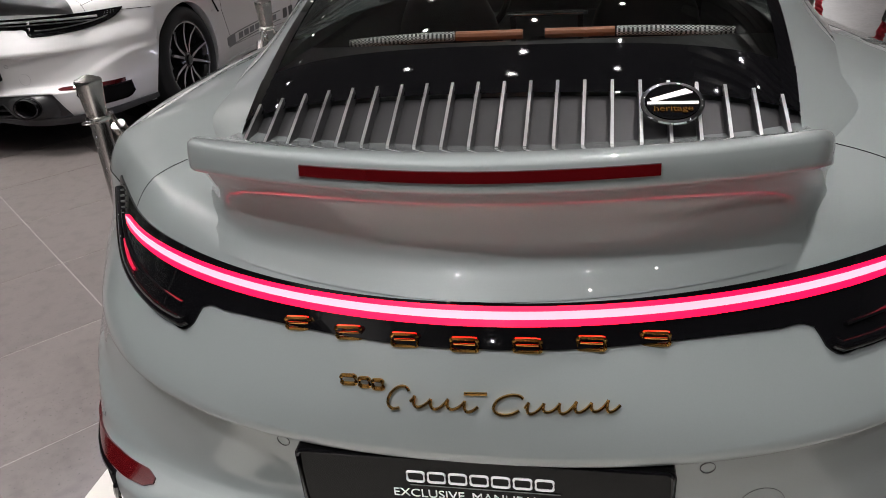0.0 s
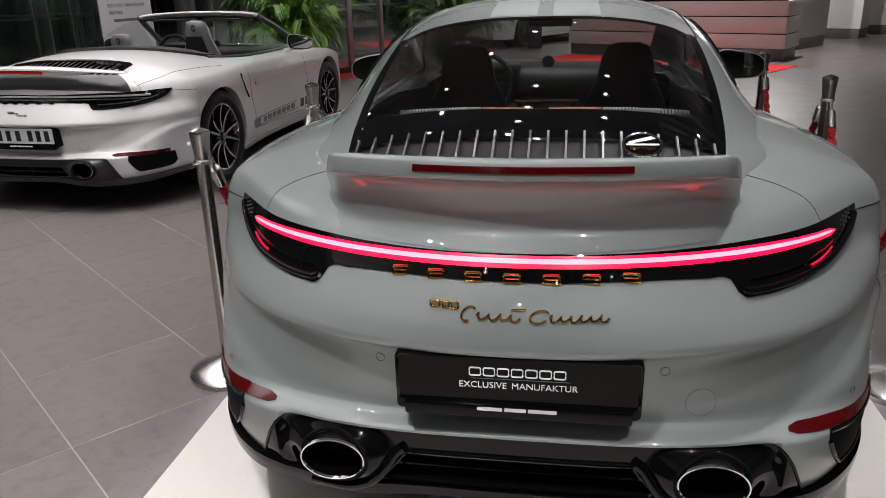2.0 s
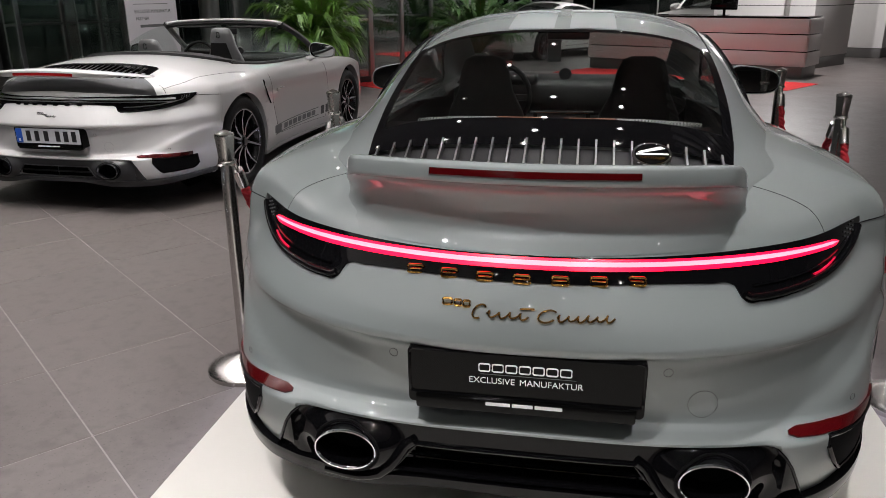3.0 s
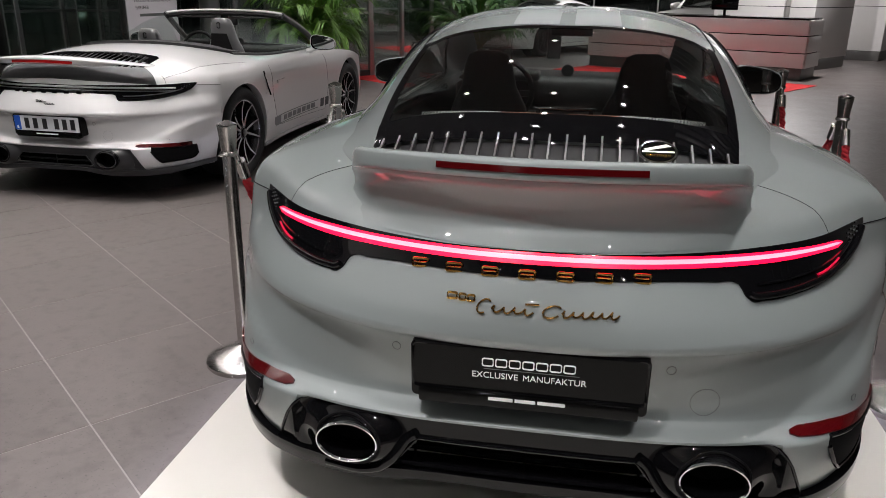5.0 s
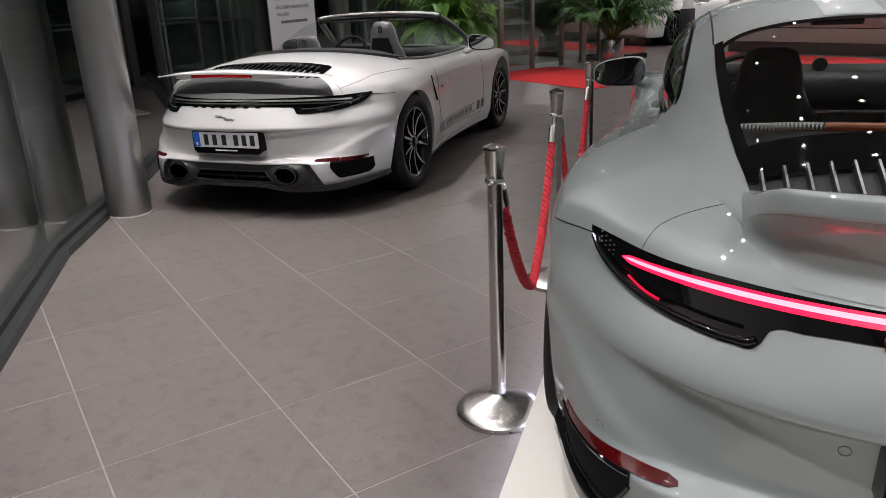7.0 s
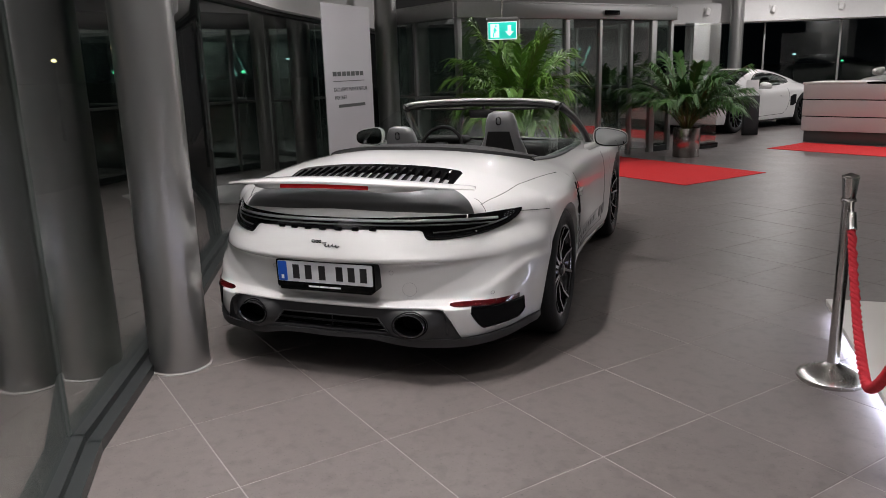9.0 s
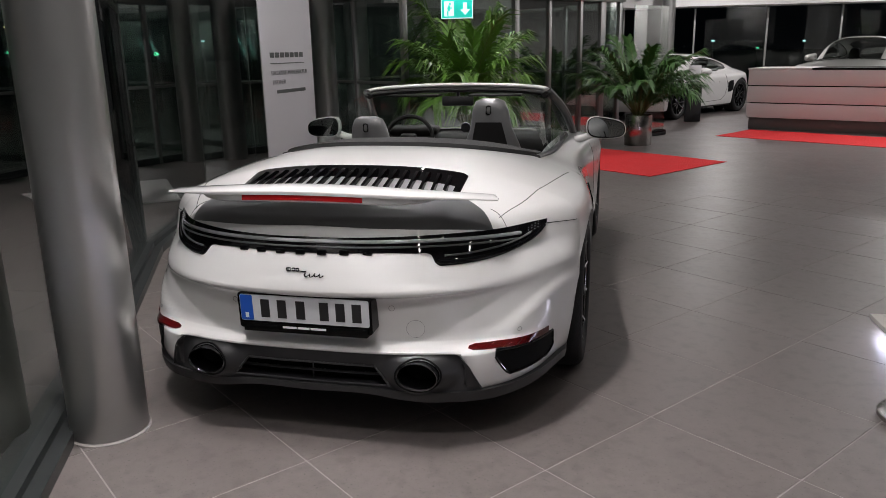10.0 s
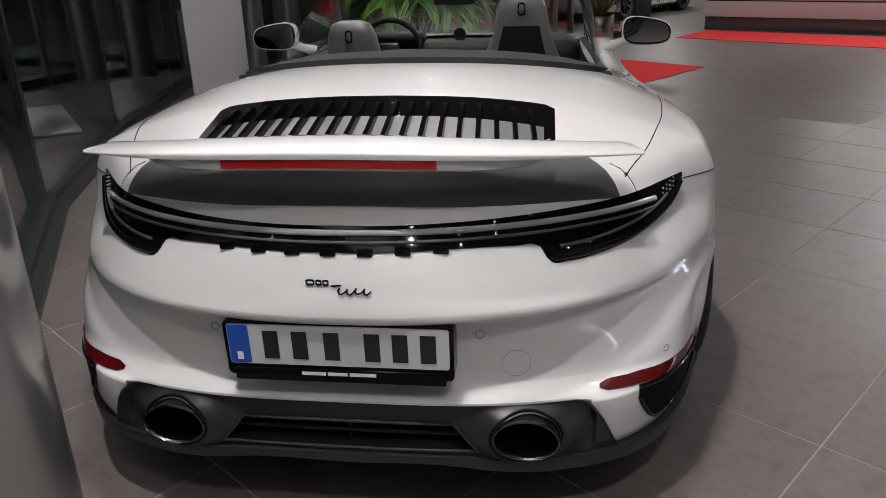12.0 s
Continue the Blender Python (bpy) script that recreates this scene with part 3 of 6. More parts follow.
# ---- reception desk ----
def desk():
    w, h = 4.27, 1.06
    ob = thing("reception_desk", pose(-0.4, 15.93, 0, 0, 0, DESK_TURN), "white panelled reception desk with dark joints and a grey plinth", "desk")
    part("plinth", shape("plinth", *box(w - 0.06, 0.85, 0.2, 0.004, (w / 2, 0.47, 0)), M_PLINTH), ob)
    part("core", shape("core", *box(w - 0.05, 0.82, h - 0.21, 0.002, (w / 2, 0.47, 0.2)), M_GLOSS_BLACK), ob)
    for z0, z1 in ((0.205, 0.45), (0.468, 0.745), (0.763, 1.02)):
        part("panel", shape("panel", *box(w, 0.04, z1 - z0, 0.004, (w / 2, 0.02, z0)), M_WHITE_BOARD), ob)
        part("end_panel", shape("end_panel", *box(0.04, 0.86, z1 - z0, 0.004, (0.0, 0.46, z0)), M_WHITE_BOARD), ob)
        part("end_panel", shape("end_panel", *box(0.04, 0.86, z1 - z0, 0.004, (w, 0.46, z0)), M_WHITE_BOARD), ob)
    part("worktop", shape("worktop", *box(1.05, 0.9, 0.03, 0.004, (0.5, 0.45, 1.025)), M_WHITE_BOARD), ob)
    part("dark_worktop", shape("dark_worktop", *box(w - 1.05, 0.9, 0.025, 0.004, (0.5 + w / 2, 0.45, 1.03)), M_GLOSS_BLACK), ob)
    # what stands on it
    m = ob.matrix_basis
    pad = part("desk_screen", shape("desk_screen", *merged(box(0.5, 0.03, 0.32, 0.006, (0, 0, 0.1)), box(0.2, 0.16, 0.012, 0.004), box(0.05, 0.02, 0.14, 0.003, (0, 0.02, 0.01))), M_GLOSS_BLACK), at=m @ pose(2.6, 0.45, 1.0555))
    tagged(pad, "black monitor standing on the reception desk", "monitor")


desk()


def tall_unit(x, y, w, d, h, turn, label):
    ob = thing("wall_unit", pose(x, y, 0, 0, 0, turn), label, "cabinet", "white wall units")
    part("plinth", shape("plinth", *box(w - 0.04, d - 0.04, 0.22, 0.003, (w / 2, d / 2, 0)), M_PLINTH), ob)
    part("body", shape("body", *box(w, d, h - 0.225, 0.006, (w / 2, d / 2, 0.225)), M_WHITE_BOARD), ob)
    part("joint", shape("joint", *box(w + 0.003, d + 0.003, 0.012, 0, (w / 2, d / 2, 1.2)), M_GAP), ob)
    return ob


tall_unit(2.2, 17.35, 1.45, 0.5, 2.4, -24, "long white wall unit with a grey plinth")
tall_unit(3.87, 15.76, 1.85, 0.5, 2.9, 54.2, "tall white pillar unit with a grey plinth")
tall_unit(5.25, 19.32, 0.97, 0.9, 2.7, -28, "white wall unit standing further back")
tall_unit(6.7, 20.3, 2.6, 0.8, 2.5, -6, "white wall unit standing further back")


# ---- standing display board ----
def banner():
    ob = thing("display_board", pose(-5.97, 8.85, 0, 0, 0, 85), "tall white standing display board with printed lines", "board")
    part("panel", shape("panel", *box(1.05, 0.012, 2.2, 0.003, (0, -0.02, 0.02)), M_BANNER), ob)
    part("foot", shape("foot", *box(1.5, 0.5, 0.02, 0.004, (0.5, 0.2, 0)), M_WHITE_BOARD), ob)
    for k in range(7):
        part("logo_bar", shape("logo_bar", *box(0.078, 0.002, 0.05, 0, (-0.33 + 0.1 * k, -0.0268, 1.44)), M_PRINT_GREY, None), ob)
    part("rule", shape("rule", *box(0.7, 0.002, 0.008, 0, (-0.02, -0.0268, 1.38)), M_PRINT_GREY, None), ob)
    for word, x in (("EXCLUSIVE", -0.213), ("MANUFAKTUR", 0.175)):
        text = part("writing", lettering(word, 0.062, M_PRINT_GREY), ob)
        text.matrix_basis = pose(x, -0.0275, 1.29)
    text2 = part("writing", lettering("PARTNER", 0.062, M_PRINT_GREY), ob)
    text2.matrix_basis = pose(-0.22, -0.0275, 1.2)
    part("text_bar", shape("text_bar", *box(0.6, 0.002, 0.035, 0, (0.02, -0.0268, 1.09)), M_PRINT_GREY, None), ob)


banner()


# ---- platform under the grey car ----
PLAT_TURN, PLAT_Z = 1.7, 0.09


def platform():
    w, l = 2.21, 5.9
    ob = thing("display_platform", pose(-0.106, 2.63, 0, 0, 0, PLAT_TURN), "low white laminate platform with a lit edge under the grey car", "platform")
    part("top", shape("top", *box(w, l, 0.03, 0.003, (0, 0, PLAT_Z - 0.03)), M_PLATFORM), ob)
    part("base", shape("base", *box(w - 0.16, l - 0.16, PLAT_Z - 0.032, 0.002), M_WHITE_BOARD), ob)
    for sx, sy, px, py in ((0.02, l - 0.12, w / 2 - 0.035, 0), (0.02, l - 0.07, -w / 2 + 0.035, 0), (w - 0.12, 0.02, 0, l / 2 - 0.035), (w - 0.07, 0.02, 0, -l / 2 + 0.035)):
        part("led_strip", shape("led_strip", *box(sx, sy, 0.012, 0.001, (px, py, 0.044)), M_LED), ob)
    return ob


platform()


# ---- stanchions and ropes ----
def stanchion():
    ob = thing("stanchion", pose(0, 0, 0), "brushed steel stanchion post with a domed round base", "stanchion", "rope stanchions")
    part("base", shape("base", *lathe([(0.0, 0.0), (0.152, 0.0), (0.156, 0.006), (0.156, 0.02), (0.15, 0.027), (0.12, 0.042), (0.075, 0.062), (0.04, 0.077), (0.03, 0.085), (0.0, 0.085)], 56), M_STEEL), ob)
    part("pole", shape("pole", *lathe([(0.0265, 0.08), (0.0255, 0.86)], 32), M_STEEL), ob)
    part("collar", shape("collar", *lathe([(0.03, 0.858), (0.034, 0.862), (0.034, 0.868), (0.03, 0.874)], 32), M_STEEL), ob)
    part("cap", shape("cap", *lathe([(0.027, 0.872), (0.028, 0.88), (0.036, 0.965), (0.037, 0.972), (0.035, 0.977), (0.016, 0.985), (0.006, 0.989), (0.0, 0.989)], 32), M_STEEL), ob)
    for a in (90, 270):
        ring = [(0.042 * math.cos(radians(a)) + 0.0, 0.042 * math.sin(radians(a)) + 0.014 * math.cos(q), 0.866 + 0.0) for q in (0,)]
        cx, cy = 0.047 * math.cos(radians(a)), 0.047 * math.sin(radians(a))
        part("eye", shape("eye", *tube([(cx + 0.014 * math.cos(2 * math.pi * k / 12), cy + 0.014 * math.sin(2 * math.pi * k / 12), 0.866) for k in range(12)], 0.003, 6, closed=True), M_STEEL), ob)
    return ob


POSTS_LEFT = [Vector((-1.325, 1.88, 0)), Vector((-1.365, 3.17, 0)), Vector((-1.4, 4.5, 0))]
POSTS_RIGHT = [Vector((1.2, 2.1, 0)), Vector((1.2, 3.41, 0)), Vector((1.165, 4.74, 0))]
first_post = stanchion()
first_post.matrix_basis = Matrix.Translation(POSTS_LEFT[0])
for p in POSTS_LEFT[1:] + POSTS_RIGHT:
    copy_thing(first_post, Matrix.Translation(p))


def rope(a, b, sag):
    """A twisted rope of three strands, with steel ends, hung between two posts."""
    ob = thing("barrier_rope", pose(0, 0, 0), "twisted red barrier rope with steel ends hung between posts", "rope", "barrier ropes")
    a, b = a.copy(), b.copy()
    d = (b - a).normalized()
    a, b = a + d * 0.062 + Vector((0, 0, 0.865)), b - d * 0.062 + Vector((0, 0, 0.865))
    n = 150
    line = []
    for k in range(n + 1):
        f = k / n
        drop = sag * (1 - (2 * f - 1) ** 2) ** 0.9 if 0 < f < 1 else 0
        line.append(a.lerp(b, 0.5 + 0.5 * math.copysign(abs(2 * f - 1) ** 1.35, 2 * f - 1)) - Vector((0, 0, drop)))
    total = [0.0]
    for p, q in zip(line, line[1:]):
        total.append(total[-1] + (q - p).length)
    skip = [k for k in range(n + 1) if 0.1 < total[k] < total[-1] - 0.1]
    for s in range(3):
        path = []
        for k in skip:
            t = (line[min(k + 1, n)] - line[max(k - 1, 0)]).normalized()
            side = Vector((d.y, -d.x, 0))
            top = side.cross(t).normalized()
            w = 2 * math.pi * (total[k] / 0.075 + s / 3)
            path.append(line[k] + side * (0.0105 * math.cos(w)) + top * (0.0105 * math.sin(w)))
        part("strand", shape("strand", *tube(path, 0.0115, 7), M_ROPE, 60), ob)
    for k0, k1 in ((0, skip[0] + 1), (skip[-1] - 1, n)):
        pts = line[k0:k1 + 1]
        part("end_cap", shape("end_cap", *tube(pts[2:] if k0 == 0 else pts[:-2], 0.0215 if len(pts) > 3 else 0.02, 12), M_STEEL), ob)
        part("hook", shape("hook", *tube(pts[:3] if k0 == 0 else pts[-3:], 0.006, 8), M_STEEL), ob)


for row in (POSTS_LEFT, POSTS_RIGHT):
    for p, q in zip(row, row[1:]):
        rope(p, q, 0.62)


# ---- palms ----
def palm(x, y, height, fronds, seed, dark, pot, spread=1.0, droop=0.95):
    rnd = random.Random(seed)
    ob = thing("potted_palm", pose(x, y, 0), "green potted palm with long feathery fronds in a steel planter", "plant", "potted palms")
    h = 0.46
    if pot:
        part("planter", shape("planter", *lathe([(0.0, 0.0), (0.2, 0.0), (0.205, 0.01), (0.205, h - 0.01), (0.2, h), (0.19, h), (0.188, h - 0.06), (0.0, h - 0.06)], 40), M_STEEL), ob)
        part("soil", shape("soil", *lathe([(0.188, h - 0.05), (0.1, h - 0.04), (0.0, h - 0.045)], 20), M_SOIL), ob)
    for k in range(fronds):
        a = 2 * math.pi * (k * 0.381966 + rnd.random() * 0.06)
        lean = 0.22 + droop * ((k + 0.5) / fronds) ** 0.8
        length = height * (0.55 + 0.3 * rnd.random()) * (1.05 - 0.25 * lean / 1.2)
        out = Vector((math.cos(a), math.sin(a), 0))
        p, ang, spine = Vector((0, 0, h - 0.05)) + out * 0.05 * rnd.random(), radians(90) - lean * 0.55, []
        steps = 16
        for s in range(steps + 1):
            spine.append(p.copy())
            ang -= lean * (0.05 + 0.13 * (s / steps) ** 1.5)
            p = p + (out * math.cos(ang) * spread + Vector((0, 0, math.sin(ang)))) * (length / steps)
        verts, faces = [], []
        side = Vector((-out.y, out.x, 0))
        leaves = 44
        for s in range(leaves):
            f = 0.28 + 0.72 * s / (leaves - 1)
            q = f * steps
            i = min(int(q), steps - 1)
            base = spine[i].lerp(spine[i + 1], q - i)
            fwd = (spine[i + 1] - spine[i]).normalized()
            up = side.cross(fwd).normalized()
            blade = (0.3 * math.sin(math.pi * min(1, 0.15 + 0.85 * (1 - f) ** 0.6 + 0.12)) + 0.1) * height * 0.42 * (0.85 + 0.3 * rnd.random())
            for sgn in (-1, 1):
                way = (side * sgn * (0.6 + 0.35 * rnd.random()) + fwd * (0.6 + 0.5 * f + 0.25 * rnd.random()) + up * (0.35 - 0.5 * rnd.random())).normalized()
                wide = fwd.cross(way).cross(way).normalized() * (0.010 + 0.005 * rnd.random())
                mid = base + way * blade * 0.5 + Vector((0, 0, -0.02 * blade))
                tip = base + way * blade + Vector((0, 0, -(0.25 + 0.4 * rnd.random()) * blade))
                n0 = len(verts)
                verts += [tuple(base - wide * 0.5), tuple(base + wide * 0.5), tuple(mid + wide), tuple(mid - wide), tuple(tip)]
                faces += [(n0, n0 + 1, n0 + 2, n0 + 3), (n0 + 3, n0 + 2, n0 + 4)]
        fr = part("frond", shape("frond", verts, faces, M_LEAF_DARK if dark else M_LEAF, None), ob)
        part("stalk", shape("stalk", *tube(spine, [0.011 - 0.009 * s / steps for s in range(steps + 1)], 6), M_STEM), fr)
    return ob


palm(-4.5, 11.0, 2.25, 46, 3, False, True, 0.68, 0.85)
palm(-2.32, 13.5, 1.65, 46, 7, True, True, 1.2, 0.72)
palm(6.6, 23.6, 2.9, 16, 9, False, True)


# ---- black info stand ----
def info_stand():
    ob = thing("info_stand", pose(-1.2, 17.3, 0, 0, 0, 12), "black free-standing information stand with a white card", "stand")
    part("body", shape("body", *box(0.3, 0.1, 0.78, 0.01), M_SATIN_BLACK), ob)
    part("card", shape("card", *box(0.24, 0.012, 0.3, 0.002, (0, -0.02, 0.784)), M_PRINT_WHITE), ob)


info_stand()


# ---- sports cars: the shape ----
# y runs forward from the rear number plate, x to the right, z up from the ground
REAR_C, FRONT_C, AXLE_R, AXLE_F, ARCH = 0.72, 3.98, 1.0, 3.58, 0.385
rear_y = curve_of((0.16, 0.22), (0.22, 0.19), (0.30, 0.15), (0.35, 0.10), (0.368, 0.05), (0.376, 0.018), (0.382, 0.004), (0.390, -0.002), (0.398, 0.006), (0.408, 0.026), (0.418, 0.042), (0.435, 0.049), (0.47, 0.047), (0.53, 0.037), (0.57, 0.027), (0.590, 0.016), (0.599, -0.002), (0.604, -0.020), (0.609, -0.031), (0.616, -0.036), (0.65, -0.0335), (0.69, -0.019), (0.74, 0.008), (0.78, 0.034), (0.82, 0.066), (0.845, 0.10))
rear_soft = curve_of((0.16, 0.08), (0.20, 0.035), (0.25, -0.002), (0.30, -0.015), (0.38, -0.024), (0.44, -0.024), (0.48, -0.008), (0.53, 0.008), (0.57, 0.004), (0.62, -0.016), (0.66, -0.022), (0.70, -0.014), (0.74, 0.008), (0.78, 0.034), (0.82, 0.066), (0.845, 0.10))
front_y = curve_of((0.16, 4.5), (0.3, 4.58), (0.5, 4.56), (0.62, 4.47), (0.7, 4.34), (0.8, 4.19))
side_in = curve_of((0.16, 0.06), (0.24, 0.024), (0.34, 0.006), (0.5, 0.0), (0.62, 0.0), (0.70, 0.003), (0.76, 0.012), (0.80, 0.026), (0.84, 0.056), (0.87, 0.105))
half_w = curve_of((-0.05, 0.83), (0.3, 0.876), (0.48, 0.906), (0.62, 0.95), (0.76, 0.98), (1.0, 1.003), (1.4, 0.98), (1.8, 0.925), (2.3, 0.9), (2.9, 0.91), (3.55, 0.945), (3.98, 0.91), (4.5, 0.8))
corner_n = curve_of((0.16, 3.6), (0.34, 3.45), (0.46, 3.0), (0.62, 2.32), (0.70, 2.05), (0.77, 1.88), (0.85, 1.82))
shoulder_z = curve_of((0.0, 0.84), (0.3, 0.845), (0.6, 0.85), (1.0, 0.862), (1.4, 0.86), (1.9, 0.855), (2.6, 0.85), (3.3, 0.845), (3.7, 0.81), (4.1, 0.71), (4.5, 0.6))
spine_z = curve_of((0.1, 0.842), (0.25, 0.882), (0.45, 0.932), (0.6, 0.968), (0.8, 1.0), (1.0, 1.018), (1.4, 1.01), (2.0, 0.95), (2.8, 0.92), (3.3, 0.90), (3.8, 0.82), (4.2, 0.72))
SILL = 0.2


def smooth(f):
    f = min(max(f, 0.0), 1.0)
    return f * f * (3 - 2 * f)


def spear(k, z):
    """The ledge that sweeps from the reflectors up round the rear corners."""
    if not 0.36 < k < 1.09 or z < 0.22:
        return 0.0
    strong = smooth((k - 0.37) / 0.12) * smooth((1.085 - k) / 0.07)
    d = z - (0.437 + 0.125 * smooth((k - 0.40) / 0.52))
    shelf = smooth(0.5 - d / 0.04) * (1.0 if d > -0.02 else 0.35 + 0.65 * math.exp((d + 0.02) / 0.05))
    return strong * 0.012 * shelf


def wall_point(k, z):
    """A point on the side shell: k from 0 (middle of the tail) over 1 and 2 (the side) to 3 (middle of the nose)."""
    bulge = spear(k, z)
    if k <= 1:
        fade = smooth((k - 0.42) / 0.38)
        if z < 0.40:
            fade += (smooth((k - 0.32) / 0.06) - fade) * smooth((0.40 - z) / 0.02)
        n, y0 = corner_n(z), rear_y(z) * (1 - fade) + rear_soft(z) * fade
        a = k * math.pi / 2
        y = REAR_C - (REAR_C - y0) * abs(math.cos(a)) ** (2 / n)
        tuck = 0.044 * smooth((z - 0.62) / 0.11) * smooth((REAR_C - y) / 0.16)
        x = (half_w(y) - side_in(z) - tuck) * abs(math.sin(a)) ** (2 / n)
        x, y = x + bulge * math.sin(a), y - bulge * math.cos(a)
    elif k <= 2:
        y = REAR_C + (FRONT_C - REAR_C) * (k - 1)
        x = half_w(y) - side_in(z) + bulge
    else:
        a = (3 - k) * math.pi / 2
        y1 = front_y(z)
        y = FRONT_C + (y1 - FRONT_C) * abs(math.cos(a)) ** (2 / 2.3)
        x = (half_w(y) - side_in(z)) * abs(math.sin(a)) ** (2 / 2.3)
    return x, y


def arch_z(y):
    z = SILL
    for c in (AXLE_R, AXLE_F):
        if abs(y - c) < ARCH:
            z = max(z, 0.36 + math.sqrt(ARCH**2 - (y - c) ** 2) if abs(y - c) < ARCH * 0.999 else SILL)
    return z


def wall_samples():
    side = sorted(set([REAR_C + (FRONT_C - REAR_C) * i / 40 for i in range(41)] + [c + s * ARCH * math.sin(radians(a)) for c in (AXLE_R, AXLE_F) for s in (-1, 1) for a in (0, 12, 24, 36, 47, 57, 66, 73, 79, 84, 88, 89.9, 92)
                                                                                  if REAR_C < c + s * ARCH * math.sin(radians(a)) < FRONT_C]))
    thin = [side[0]]
    for y in side[1:]:
        if y - thin[-1] > 0.0004:
            thin.append(y)
    return [i / 30 for i in range(24)] + [0.8 + 0.2 * i / 22 for i in range(22)] + [1 + (y - REAR_C) / (FRONT_C - REAR_C) for y in thin] + [2 + i / 16 for i in range(1, 17)]


def body_columns(cockpit=None):
    """Columns of points from the sill over the shoulder to the middle line, for the right half of the body."""
    cols = []
    for k in wall_samples():
        col = []
        y_side = wall_point(k, 0.5)[1]
        z0 = SILL
        if 0.7 <= k <= 2:
            for _ in range(4):
                z0 = arch_z(wall_point(k, z0)[1])
        ys = wall_point(k, 0.8)[1]
        zs = shoulder_z(ys)
        x0, y0 = wall_point(k, z0)
        arch = z0 > SILL + 0.01
        col.append((max(0, x0 - (0.07 if arch else 0.12)), y0 + (0.08 if k < 0.9 else 0), z0 + (0.004 if arch else -0.01)))
        levels = [z0 + (zs - z0) * j / 46 for j in range(47)] + [max(z0 + 0.0006 * j, zc) for j, zc in enumerate((0.363, 0.372, 0.379, 0.386, 0.392, 0.400, 0.408, 0.418, 0.590, 0.598, 0.6035, 0.608, 0.6125, 0.618, 0.628))]
        for z in sorted(levels):
            x, y = wall_point(k, z)
            col.append((x, y, z))
        x, y, z = col[-1]
        # over the top, to the middle line
        if k <= 1:
            y_mid = 0.42 + (REAR_C - 0.42) * k**1.3
        elif k <= 2:
            y_mid = y
        else:
            y_mid = FRONT_C + (y - FRONT_C) * 0.55
        z_mid = spine_z(y_mid)
        for j in range(1, 21):
            s = j / 20
            h = 1 - (1 - s) ** 2.8
            rise = 0.35 + 0.65 * (1 if k > 1 else max(0, (k - 0.3) / 0.7) if k > 0.3 else 0)
            flat = s ** 0.85
            hh = rise * h + (1 - rise) * flat
            col.append((x * (1 - s), y + (y_mid - y) * s, z + (z_mid - z) * hh))
        cols.append(col)
    return cols


def body_shell(cockpit):
    """Vertices and faces of the whole painted shell; cockpit = (x, y0, y1) is left open."""
    cols = body_columns()
    n, m = len(cols), len(cols[0])
    verts, faces = [], []
    for sgn in (1, -1):
        for c in cols:
            verts += [(sgn * x, y, z) for x, y, z in c]
    for side in range(2):
        o = side * n * m
        for i in range(n - 1):
            for j in range(m - 1):
                q = [o + i * m + j, o + (i + 1) * m + j, o + (i + 1) * m + j + 1, o + i * m + j + 1]
                cx = sum(abs(verts[t][0]) for t in q) / 4
                cy = sum(verts[t][1] for t in q) / 4
                if j > 63 and cx < cockpit[0] and cockpit[1] < cy < cockpit[2]:
                    continue
                faces.append(tuple(q if side == 0 else q[::-1]))
    return verts, faces


def weld(piece, dist=0.0005):
    bm = bmesh.new()
    vs = [bm.verts.new(v) for v in piece[0]]
    for f in piece[1]:
        try:
            bm.faces.new([vs[i] for i in f])
        except ValueError:
            pass
    bmesh.ops.remove_doubles(bm, verts=bm.verts, dist=dist)
    bmesh.ops.recalc_face_normals(bm, faces=bm.faces)
    bm.verts.index_update()
    out = [tuple(v.co) for v in bm.verts], [tuple(v.index for v in f.verts) for f in bm.faces]
    bm.free()
    return out


@functools.lru_cache(maxsize=None)
def tail_y(x, z):
    """How far forward the tail lies at x across and z up."""
    x = abs(x)
    lo, hi = 0.0, 1.0
    if x >= wall_point(1.0, z)[0]:
        k = 1.0
        for i in range(60):
            k += 0.004
            if wall_point(k, z)[0] >= x:
                break
        return wall_point(k, z)[1]
    for _ in range(18):
        mid = (lo + hi) / 2
        if wall_point(mid, z)[0] < x:
            lo = mid
        else:
            hi = mid
    return wall_point(lo, z)[1]


def tail_point(x, z, off=0.0):
    y = tail_y(x, z)
    if not off:
        return (x, y, z)
    e = 0.006
    dx = Vector((2 * e, tail_y(x + e, z) - tail_y(x - e, z), 0))
    dz = Vector((0, tail_y(x, z + e) - tail_y(x, z - e), 2 * e))
    n = dx.cross(dz).normalized()
    if n.y > 0:
        n = -n
    p = Vector((x, y, z)) + n * off
    return tuple(p)


PIPE_X, PIPE_Z = 0.431, 0.314


def diffuser_y(x, z):
    """The black panel under the bumper: set back at its top, swelling round the tail pipes, out to the corner's own surface."""
    x = abs(x)
    y = tail_y(round(x, 4), 0.392) + 0.010 - 0.012 * (0.39 - z) / 0.15
    r = math.hypot((x - PIPE_X) / 0.158, (z - PIPE_Z + 0.004) / 0.098)
    y -= 0.040 * (1 - smooth((r - 0.42) / 0.58)) * smooth((0.393 - z) / 0.035)
    out = smooth((0.78 - x) / 0.16)
    y = y * out + tail_y(round(x, 4), z) * (1 - out)
    return y + (min(y, tail_y(round(x, 4), z) - 0.003) - y) * smooth((x - 0.53) / 0.07)


def diffuser_point(x, z, off=0.0):
    return (x, diffuser_y(x, z) - off, z)


